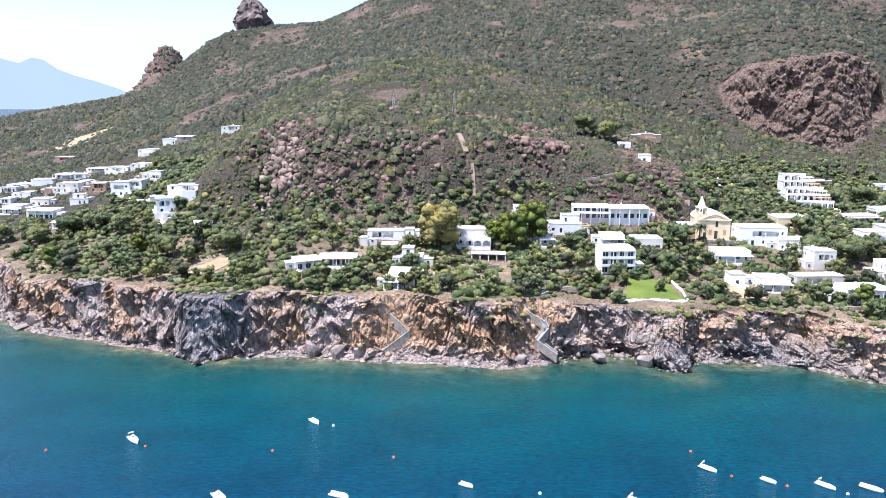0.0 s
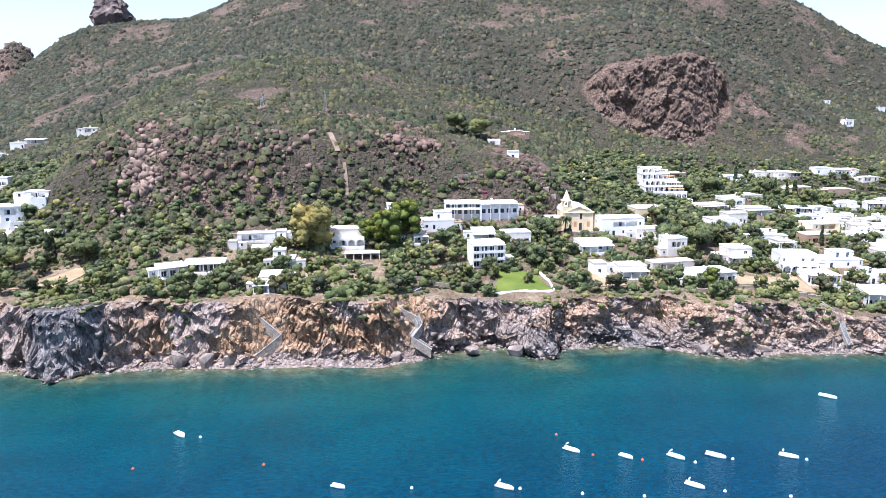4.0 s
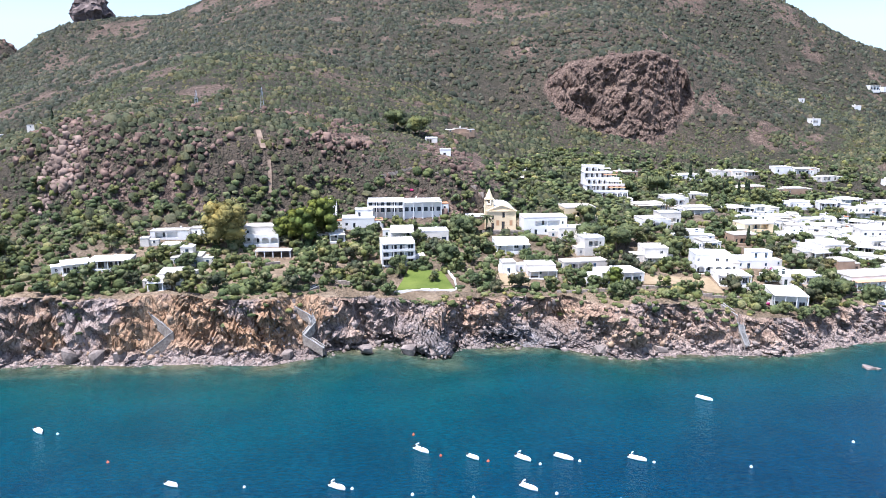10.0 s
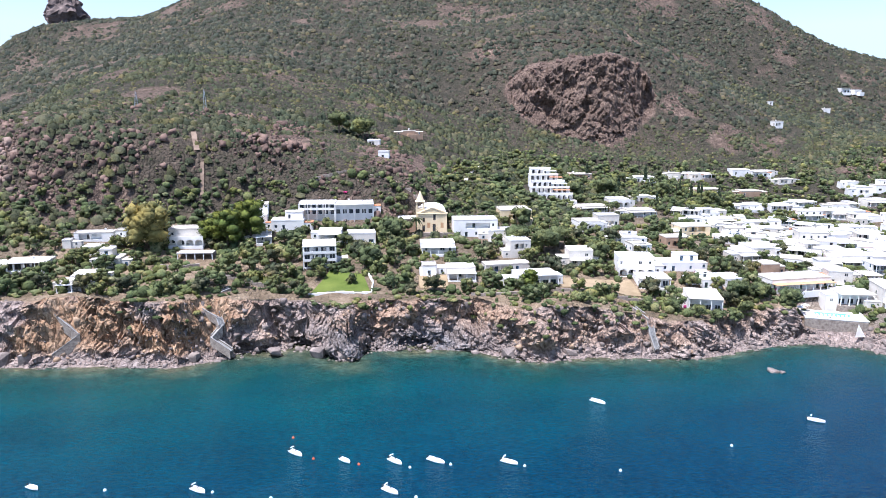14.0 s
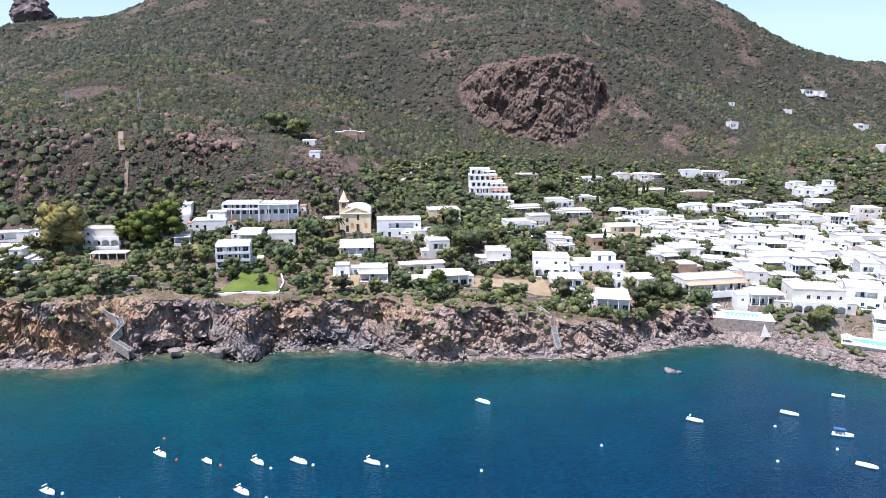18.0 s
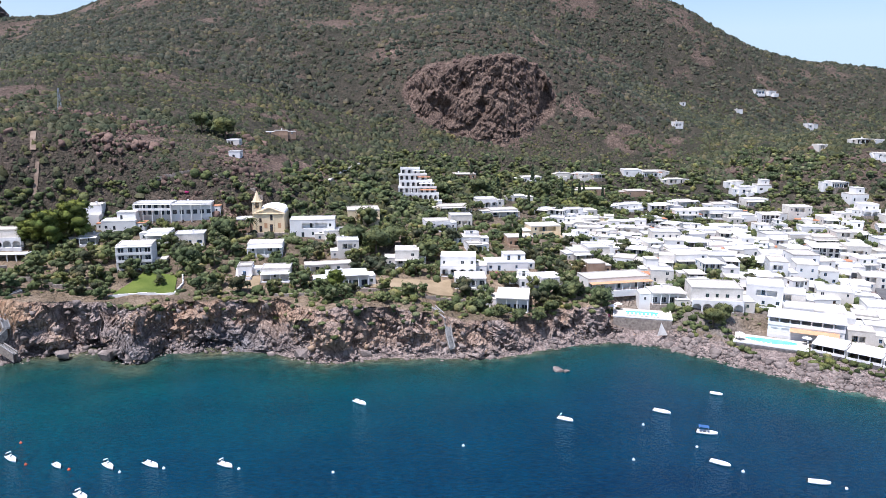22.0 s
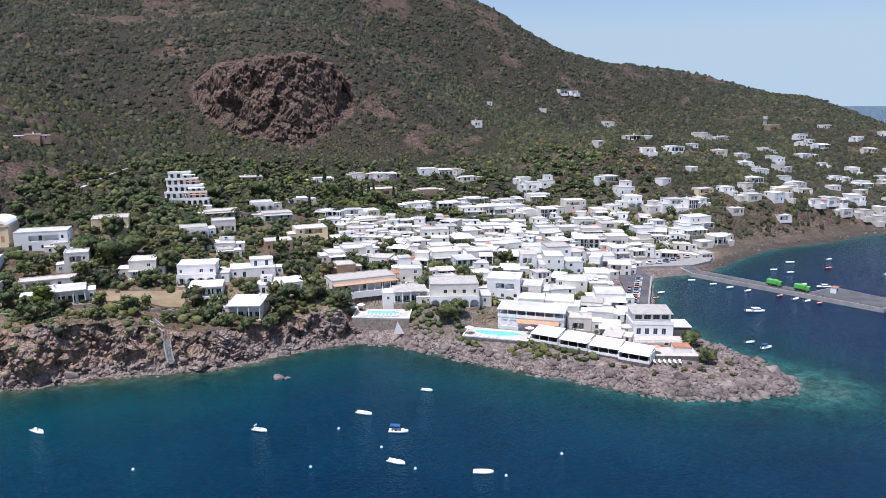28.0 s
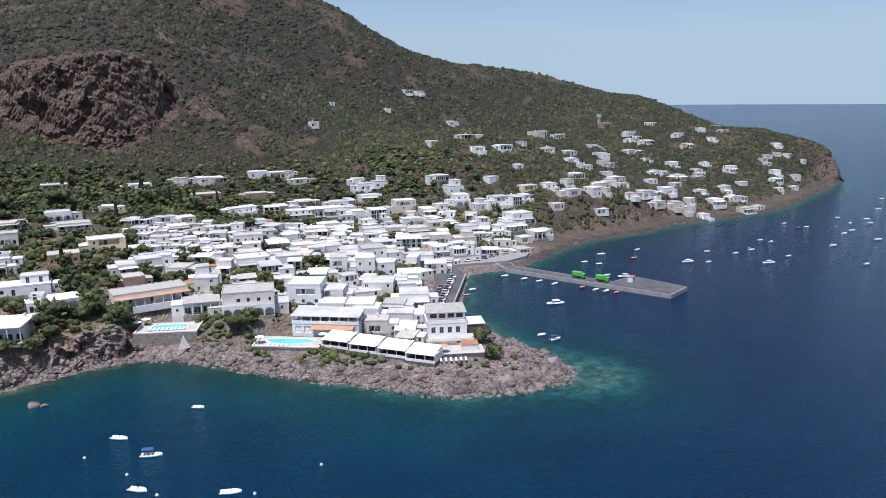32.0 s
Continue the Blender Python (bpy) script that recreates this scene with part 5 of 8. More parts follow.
# ---- pools, terraces and the headland ----
POOL_WATER = varied("pool_water", (0.10, 0.52, 0.62), (0.16, 0.62, 0.70), 0.8, 3.0, 0.08, 0.5, 0.0, 0.05)
DARKSTONE = varied("lava_stone", (0.07, 0.065, 0.065), (0.19, 0.175, 0.165), 1.0, 3.0, 0.95, bump=0.6)


def outline(bm, pts, z0, z1):
    """An upright prism over a list of plan points."""
    lo = [bm.verts.new((px, py, z0)) for px, py in pts]
    hi = [bm.verts.new((px, py, z1)) for px, py in pts]
    n = len(pts)
    for i in range(n):
        j = (i + 1) % n
        bm.faces.new((lo[i], lo[j], hi[j], hi[i]))
    bm.faces.new(hi)
    bm.faces.new(lo[::-1])
    bmesh.ops.recalc_face_normals(bm, faces=bm.faces[:])


def pool(x, y, z, turn, long, wide, deck, label, curved=False):
    """A pool set in a raised deck with a stone retaining wall."""
    FOOTPRINTS.append((x, y, max(deck) * 0.6))
    root = thing("swimming_pool", pose(x, y, z, 0, 0, turn), label, "pool")
    pts = []
    for k in range(20):
        a = 2 * math.pi * k / 20
        cx, cy = math.cos(a), math.sin(a)
        if not curved:
            m = max(abs(cx), abs(cy))
            pts.append((cx / m * long / 2, cy / m * wide / 2))
        else:
            pts.append((cx * long / 2 * (1 + 0.12 * math.cos(2 * a)), cy * wide / 2 * (1 + 0.25 * math.sin(a) * cx) + 0.9 * cx * cx))
    bm = bmesh.new()
    outline(bm, pts, -0.2, 0.16)
    part("water_surface", bm, POOL_WATER, root, "still turquoise water")
    bm = bmesh.new()
    inner = [bm.verts.new((px, py, 0.24)) for px, py in pts]
    outer = [bm.verts.new((px * 1.08, py * 1.16, 0.24)) for px, py in pts]
    low = [bm.verts.new((px, py, 0.0)) for px, py in pts]
    drop = [bm.verts.new((px * 1.08, py * 1.16, 0.0)) for px, py in pts]
    for i in range(20):
        j = (i + 1) % 20
        bm.faces.new((inner[i], inner[j], outer[j], outer[i]))
        bm.faces.new((inner[j], inner[i], low[i], low[j]))
        bm.faces.new((outer[i], outer[j], drop[j], drop[i]))
    bmesh.ops.recalc_face_normals(bm, faces=bm.faces[:])
    part("rim", bm, WHITE, root)
    dx, dy = deck
    bm = bmesh.new()
    box(bm, 0, 0, -0.35, dx, dy, 0.37, 0.03)
    part("deck", bm, PAVING, root)
    bm = bmesh.new()
    box(bm, 0, 0, -6.5, dx + 0.3, dy + 0.3, 6.15, 0.05)
    part("retaining_wall", bm, STONEWALL if not curved else DARKSTONE, root, "dry grey stone retaining wall")
    bm = bmesh.new()
    for cx, cy, sx, sy in ((0, -dy / 2, dx + 0.5, 0.35), (-dx / 2, 0, 0.35, dy - 0.4), (dx / 2, 0, 0.35, dy - 0.4)):
        box(bm, cx, cy, 0.0, sx, sy, 0.35, 0.04)
    part("kerb", bm, WHITE, root)
    return root


pool(235.5, 201.2, 6.8, -24, 11, 4.6, (19, 11), "rectangular turquoise pool on walled white terrace above rocks")
pool(266.5, 174.6, 3.9, -37, 14, 5.2, (21, 10), "curved turquoise pool beside dark lava stone wall", True)


def sunshade(x, y, z, turn, w, d, label, material, high=2.6):
    """A flat canopy on white posts."""
    root = thing("sun_canopy", pose(x, y, z, 0, 0, turn), label, "canopy", "canopies")
    bm = bmesh.new()
    got = box(bm, 0, 0, high, w, d, 0.16, 0.03)
    for v in got:
        v.co.z += -0.22 * v.co.y / d * 2 + 0.2
    part("canvas", bm, material, root)
    for px in (-w / 2 + 0.2, 0, w / 2 - 0.2):
        for py in (-d / 2 + 0.2, d / 2 - 0.2):
            bm = bmesh.new()
            box(bm, px, py, -1.0, 0.22, 0.22, high + 1.0 - 0.2 * py / d * 2)
            part("post", bm, WHITE, root)
    return root


def cabana(x, y, turn, drop):
    """A beach room with a white awning roof above a stone wall."""
    z = 4.2 - drop
    FOOTPRINTS.append((x, y, 6))
    root = thing("beach_cabana", pose(x, y, z, 0, 0, turn), "white open cabana with canvas roof above dark stone wall", "cabana", "row of cabanas")
    bm = bmesh.new()
    box(bm, 0, 0, -3.2, 9.4, 7.4, 3.2, 0.04)
    part("stone_base", bm, DARKSTONE, root)
    bm = bmesh.new()
    box(bm, 0, 3.4, 0, 9.2, 0.3, 2.7)
    box(bm, -4.55, 0.3, 0, 0.25, 5.9, 2.5)
    box(bm, 4.55, 0.3, 0, 0.25, 5.9, 2.5)
    part("wall", bm, WHITE, root)
    bm = bmesh.new()
    for v in box(bm, 0, -0.1, 2.85, 8.9, 7.8, 0.16, 0.03):
        v.co.z += 0.1 * v.co.y - 0.02 * abs(v.co.x)
    part("canvas_roof", bm, CANVAS, root)
    for px in (-4.4, -1.5, 1.5, 4.4):
        bm = bmesh.new()
        box(bm, px, -3.4, 0, 0.24, 0.24, 2.5)
        part("post", bm, WHITE, root)
    bm = bmesh.new()
    box(bm, 0, -3.55, 0.0, 9.3, 0.2, 0.75, 0.03)
    part("parapet", bm, WHITE, root)
    for px in (-2.6, 0.3, 2.9):
        bm = bmesh.new()
        box(bm, px, 0.2, 0.72, 1.2, 0.8, 0.06, 0.01)
        for lx in (-0.5, 0.5):
            box(bm, px + lx, 0.2, 0.0, 0.08, 0.6, 0.72)
        part("table", bm, TIMBER, root)


for k, (cx, cy) in enumerate(((278.5, 163.0), (284.5, 155.6), (290.5, 148.2), (296.0, 140.8))):
    cabana(cx, cy, -51, 0.3 * k)


def headland_hotel():
    x, y, z = 315.5, 160.5, 3.6
    FOOTPRINTS.append((x, y, 13))
    FOOTPRINTS.append((308, 143, 10))
    root = thing("headland_hotel", pose(x, y, z, 0, 0, -24), "white stepped hotel with reed-roofed terrace on the headland", "hotel")
    bm = bmesh.new()
    holes = [(1.2 + 2.7 * i, 2.6 + 2.7 * i, 0.1, 2.2) for i in range(4)]
    wall_panel(bm, (-6.5, -5), (6.5, -5), -3, 3.4, holes, 0.3)
    wall_panel(bm, (6.5, -5), (6.5, 6), -3, 3.4, [(2, 3.2, 0.9, 2.1), (6, 7.2, 0.9, 2.1)], 0.3)
    wall_panel(bm, (6.5, 6), (-6.5, 6), -3, 3.4, [], 0.3)
    wall_panel(bm, (-6.5, 6), (-6.5, -5), -3, 3.4, [], 0.3)
    part("wall", bm, WHITE, root)
    for u0, u1, v0, v1 in holes:
        opening(root, pose(-6.5 + (u0 + u1) / 2, -4.85, v0), u1 - u0, v1 - v0, FRAMES[1], "door")
    bm = bmesh.new()
    box(bm, 0, 0.5, 3.4, 13.2, 11.2, 0.25, 0.04)
    box(bm, 0, -4.9, 3.65, 13.2, 0.25, 0.8, 0.03)
    part("terrace_floor", bm, WHITE, root)
    bm = bmesh.new()
    holes = [(0.8 + 2.9 * i, 3.0 + 2.9 * i, 4.5, 6.0) for i in range(4)]
    wall_panel(bm, (-6.2, -2.5), (6.2, -2.5), 3.65, 6.6, holes, 0.3)
    wall_panel(bm, (6.2, -2.5), (6.2, 5.6), 3.65, 6.6, [(1, 3.2, 4.5, 6.0), (4.4, 6.6, 4.5, 6.0)], 0.3)
    wall_panel(bm, (6.2, 5.6), (-6.2, 5.6), 3.65, 6.6, [], 0.3)
    wall_panel(bm, (-6.2, 5.6), (-6.2, -2.5), 3.65, 6.6, [], 0.3)
    part("upper_wall", bm, WHITE, root)
    for u0, u1, v0, v1 in holes:
        opening(root, pose(-6.2 + (u0 + u1) / 2, -2.35, v0), u1 - u0, v1 - v0, FRAMES[2])
    for u0 in (1, 4.4):
        opening(root, pose(6.05, -2.5 + u0 + 1.1, 4.5, 0, 0, 90), 2.2, 1.5, FRAMES[2])
    bm = bmesh.new()
    for v in box(bm, 0, 1.2, 6.6, 13.4, 9.6, 0.25, 0.03):
        v.co.z += 0.06 * v.co.y
    part("reed_roof", bm, REED, root)
    bm = bmesh.new()
    box(bm, 0.5, -8.6, -3.5, 16.5, 7.0, 3.2, 0.04)
    part("lower_terrace", bm, PAVING, root)
    for i in range(26):
        shared("baluster", BALUSTER, root, pose(-7.4 + i * 0.63, -11.9, -0.3))
    bm = bmesh.new()
    box(bm, 0.5, -11.9, 0.45, 16.5, 0.22, 0.14, 0.02)
    part("hand_rail", bm, WHITE, root)
    bm = bmesh.new()
    box(bm, 9.8, 1.5, -3.5, 6.0, 8.0, 5.4, 0.04)
    part("side_block", bm, DARKSTONE, root)
    bm = bmesh.new()
    box(bm, 9.8, 1.5, 1.9, 6.6, 8.6, 0.25, 0.04)
    part("side_roof", bm, WHITE, root)
    low = thing("stone_terrace", pose(308.5, 140.5, 2.6, 0, 0, -24), "low lava stone terrace with white store room", "terrace")
    bm = bmesh.new()
    box(bm, 0, 0, -2.5, 15, 8.0, 3.6, 0.05)
    part("stone_wall", bm, DARKSTONE, low)
    bm = bmesh.new()
    box(bm, 0, 0, 1.1, 14.6, 7.6, 0.05)
    part("paving", bm, PAVING, low)
    bm = bmesh.new()
    box(bm, 3.0, 0.8, 1.15, 5.0, 4.4, 1.7, 0.05)
    part("store_room", bm, WHITE, low)
    bm = bmesh.new()
    box(bm, 3.0, 0.8, 2.85, 5.2, 4.6, 0.12, 0.03)
    part("store_roof", bm, TERRACOTTA, low)


bal = bmesh.new()
tube(bal, (0, 0, 0), (0, 0, 0.3), 0.05, 0.11, 6)
tube(bal, (0, 0, 0.3), (0, 0, 0.75), 0.11, 0.05, 6)
BALUSTER = bpy.data.meshes.new("baluster")
bal.to_mesh(BALUSTER)
bal.free()
BALUSTER.materials.append(WHITE)
headland_hotel()


def restaurant():
    """The long white building above the curved pool."""
    x, y, z = 281.0, 178.0, 4.4
    FOOTPRINTS.append((x, y, 12))
    root = thing("pool_restaurant", pose(x, y, z, 0, 0, -37), "long white restaurant with open upper gallery and apricot awning", "restaurant")
    bm = bmesh.new()
    wall_panel(bm, (-11, -4), (11, -4), -3, 3.2, [(1 + 3.0 * i, 3.2 + 3.0 * i, 0.1, 2.4) for i in range(7)], 0.5)
    wall_panel(bm, (11, -4), (11, 5), -3, 3.2, [], 0.3)
    wall_panel(bm, (11, 5), (-11, 5), -3, 3.2, [], 0.3)
    wall_panel(bm, (-11, 5), (-11, -4), -3, 3.2, [], 0.3)
    part("wall", bm, WHITE, root)
    for i in range(7):
        opening(root, pose(-8.9 + 3.0 * i, -3.65, 0.1), 2.2, 2.3, FRAMES[2], "door")
    bm = bmesh.new()
    box(bm, 0, 0.5, 3.2, 22.3, 9.3, 0.25, 0.03)
    box(bm, 0, -4.0, 3.45, 22.2, 0.25, 0.8, 0.03)
    part("gallery_floor", bm, WHITE, root)
    for i in range(8):
        bm = bmesh.new()
        box(bm, -10.8 + i * 3.086, -3.9, 3.45, 0.35, 0.35, 2.5)
        part("pillar", bm, WHITE, root)
    bm = bmesh.new()
    box(bm, 0, 4.8, 3.45, 22, 0.3, 2.5)
    part("back_wall", bm, WHITE, root)
    bm = bmesh.new()
    for v in box(bm, 0, 0.4, 5.95, 22.8, 9.8, 0.2, 0.03):
        v.co.z += 0.05 * v.co.y
    part("reed_roof", bm, ROOFING, root)
    bm = bmesh.new()
    for v in box(bm, 2.5, -5.4, 2.5, 14.0, 2.8, 0.1, 0.02):
        v.co.z += 0.2 * v.co.y + 1.0
    part("awning", bm, ORANGE_CANVAS, root)
    for i in range(6):
        bm = bmesh.new()
        box(bm, -8.5 + i * 3.3, 0.5, 4.17, 1.4, 0.9, 0.06, 0.01)
        box(bm, -8.5 + i * 3.3, 0.5, 3.45, 0.12, 0.12, 0.72)
        part("table", bm, TIMBER, root)


restaurant()

# ---- quay, beach road and pier ----
quay = tagged(new("quay"), "asphalt quay road on stone sea wall with parked vehicles", "quay", kind="structure")
bm = bmesh.new()
outline(bm, [(331.5, 181.5), (366, 224.5), (372, 243), (361, 247), (344, 214), (324, 190)], -2.0, 2.2)
part("sea_wall", bm, DARKSTONE, quay)
bm = bmesh.new()
outline(bm, [(330.6, 182.2), (365.2, 225.0), (371.2, 243), (361.4, 246.6), (344.4, 213.8), (324.4, 189.8)], 2.2, 2.26)
part("road_surface", bm, ASPHALT, quay)
bm = bmesh.new()
outline(bm, [(331.6, 181.6), (366.1, 224.5), (365.6, 224.9), (331.1, 182.0)], 2.2, 2.95)
part("parapet", bm, CONCRETE, quay)
apron = tagged(new("beach_road"), "pale worn road behind the beach by the pier", "road", kind="structure")
bm = bmesh.new()
outline(bm, [(361, 246), (372, 242.5), (398, 236), (412, 240), (428, 254), (420, 262), (398, 252), (372, 256)], 0.5, 2.6)
part("road_surface", bm, CONCRETE, apron)
pier = tagged(new("pier"), "long concrete pier with a wider head", "pier", kind="structure")
bm = bmesh.new()
outline(bm, [(391, 237), (389, 226), (417.5, 153.5), (433, 158.5), (427.5, 184), (413.5, 182), (396, 228.5), (400, 238)], -3.0, 1.75)
part("concrete_body", bm, CONCRETE, pier)
bm = bmesh.new()
outline(bm, [(392, 236.4), (389.6, 226.1), (417.8, 154.2), (432.4, 158.9), (427.0, 183.5), (413.1, 181.5), (395.4, 228.4), (399.4, 237.4)], 1.75, 1.8)
part("deck", bm, ASPHALT, pier)
for k in range(12):
    bm = bmesh.new()
    tube(bm, (390.6 + k * 2.45, 225.2 - k * 6.35, 1.8), (390.6 + k * 2.45, 225.2 - k * 6.35, 2.35), 0.2, 0.26, 8)
    part("bollard", bm, DARKSTONE, pier)

CARPAINTS = [varied("car_paint", a, b, 0.5, 2.0, 0.25, 0.5, 0.1, 0) for a, b in (((0.55, 0.55, 0.55), (0.65, 0.65, 0.65)), ((0.08, 0.11, 0.2), (0.11, 0.15, 0.25)), ((0.3, 0.3, 0.32), (0.36, 0.36, 0.38)), ((0.3, 0.1, 0.07), (0.36, 0.13, 0.09)), ((0.5, 0.48, 0.4), (0.58, 0.56, 0.48)))]
TRUCK_GREEN = varied("truck_green", (0.08, 0.36, 0.05), (0.12, 0.44, 0.08), 0.5, 2.0, 0.4, 0.4, 0, 0)
RUBBER = varied("rubber", (0.02, 0.02, 0.02), (0.04, 0.04, 0.04), 1.0, 6.0, 0.9)


def wheels(root, spots, r):
    for wx, wy in spots:
        bm = bmesh.new()
        tube(bm, (wx, wy - 0.11, r), (wx, wy + 0.11, r), r, r, 10)
        tyre = part("wheel", bm, RUBBER, root)
        bm = bmesh.new()
        tube(bm, (wx, wy - 0.13, r), (wx, wy + 0.13, r), r * 0.55, r * 0.55, 8)
        part("rim", bm, CARPAINTS[2], tyre)


def buggy(paint, label):
    """A small island taxi: open cart with a canopy."""
    root = thing("island_taxi", Matrix(), label, "vehicle", "parked vehicles on the quay")
    bm = bmesh.new()
    box(bm, 0, 0, 0.35, 3.2, 1.35, 0.55, 0.12)
    box(bm, 1.25, 0, 0.9, 0.6, 1.25, 0.3, 0.1)
    part("body", bm, paint, root)
    bm = bmesh.new()
    box(bm, -0.25, 0, 0.9, 1.6, 1.2, 0.75, 0.1, 0, 0.88)
    part("cabin_glass", bm, GLASS_DARK, root)
    bm = bmesh.new()
    box(bm, -0.3, 0, 1.66, 1.9, 1.3, 0.1, 0.03)
    part("roof", bm, paint, root)
    wheels(root, ((1.0, -0.62), (1.0, 0.62), (-1.05, -0.62), (-1.05, 0.62)), 0.3)
    return root


taxis = [buggy(p, lab) for p, lab in zip(CARPAINTS, ("small white island taxi parked on the quay", "small blue island taxi parked on the quay", "small grey island taxi parked on the quay", "small red three-wheel van parked on the quay", "small cream island taxi parked on the quay"))]
rng = random.Random(5)
spots = []
for k in range(13):
    f = 0.06 + k * 0.068
    spots.append((330.6 + 34.4 * f - 3.2, 182.4 + 42.8 * f + 2.6, 321 + rng.uniform(-8, 8)))
for k in range(6):
    f = 0.1 + k * 0.14
    spots.append((325.5 + 20 * f + 2.2, 190 + 26 * f - 0.8, 51 + rng.uniform(-5, 5)))
for k in range(6):
    spots.append((380 + k * 5.2, 244 + 1.2 * k + rng.uniform(-1, 1), rng.uniform(0, 180)))
for k, (vx, vy, vt) in enumerate(spots):
    m = pose(vx, vy, 2.27 if vx < 373 else 2.61, 0, 0, vt)
    src = taxis[k % 5]
    if k < 5:
        src.matrix_basis = m
    else:
        copy_thing(src, m)


def garbage_truck(x, y, turn):
    root = thing("garbage_truck", pose(x, y, 1.81, 0, 0, turn), "bright green garbage truck parked on the pier", "truck", "green trucks")
    bm = bmesh.new()
    box(bm, -0.7, 0, 0.95, 4.4, 2.1, 1.9, 0.18)
    part("container", bm, TRUCK_GREEN, root)
    bm = bmesh.new()
    box(bm, 2.4, 0, 0.75, 1.5, 2.0, 1.7, 0.18)
    cab = part("cab", bm, TRUCK_GREEN if turn < 0 else CARPAINTS[0], root)
    bm = bmesh.new()
    box(bm, 3.13, 0, 1.55, 0.06, 1.7, 0.7, 0.02)
    part("windscreen", bm, GLASS_DARK, cab)
    bm = bmesh.new()
    box(bm, 0, 0, 0.55, 6.0, 1.7, 0.35, 0.05)
    part("chassis", bm, DARKSTONE, root)
    wheels(root, ((2.3, -0.95), (2.3, 0.95), (-1.0, -0.95), (-1.0, 0.95), (-2.2, -0.95), (-2.2, 0.95)), 0.42)


garbage_truck(405.1, 194.3, -69)
garbage_truck(409.2, 183.8, -69)
booth = thing("pier_booth", pose(419.5, 177.0, 1.81, 0, 0, 20), "small white booth with terracotta roof on the pier", "booth")
bm = bmesh.new()
box(bm, 0, 0, 0, 2.6, 2.2, 2.4, 0.04)
part("wall", bm, WHITE, booth)
bm = bmesh.new()
box(bm, 0, 0, 2.4, 3.0, 2.6, 0.4, 0.03, 0, 0.5)
part("roof", bm, TERRACOTTA, booth)
opening(booth, pose(0, -1.12, 0.9), 1.1, 1.0, FRAMES[1])

# ---- boats and buoys ----
HULL = varied("white_gelcoat", (0.74, 0.74, 0.73), (0.82, 0.82, 0.81), 0.6, 3.0, 0.3, 0.5, 0.06, 0)
DECKING = varied("boat_deck", (0.40, 0.36, 0.30), (0.55, 0.50, 0.43), 1.0, 6.0, 0.7)
NAVY = varied("navy_canvas", (0.03, 0.08, 0.2), (0.05, 0.12, 0.27), 1.0, 6.0, 0.9)
REDPAINT = varied("red_paint", (0.42, 0.05, 0.03), (0.5, 0.08, 0.05), 1.0, 6.0, 0.5)
STEEL = varied("brushed_steel", (0.5, 0.5, 0.5), (0.6, 0.6, 0.6), 1.0, 6.0, 0.3, 0.5, 0.1, 0, metal=1.0)


def hull_mesh(bm, long, wide, high, bluff):
    """An open hull with its bow to +x, floating with the keel below z 0."""
    rings = []
    for k in range(9):
        f = k / 8
        x = -long / 2 + long * f
        half = wide / 2 * (1 - max(0, (f - bluff) / (1 - bluff)) ** 2.2) * (0.9 + 0.1 * min(1, f * 3))
        half = max(half, 0.04)
        top = high * (0.82 + 0.35 * f * f)
        rings.append([(x, -half, top), (x, -half * 0.82, 0.05), (x, 0, -0.35 * (1 - 0.5 * f)), (x, half * 0.82, 0.05), (x, half, top), (x, half * 0.8, top - 0.03), (x, half * 0.72, high * 0.42), (x, -half * 0.72, high * 0.42), (x, -half * 0.8, top - 0.03)])
    vs = [[bm.verts.new(p) for p in r] for r in rings]
    for a, b in zip(vs[:-1], vs[1:]):
        for i in range(9):
            j = (i + 1) % 9
            bm.faces.new((a[i], a[j], b[j], b[i]))
    bm.faces.new(vs[0])
    bm.faces.new(vs[-1][::-1])
    bmesh.ops.recalc_face_normals(bm, faces=bm.faces[:])


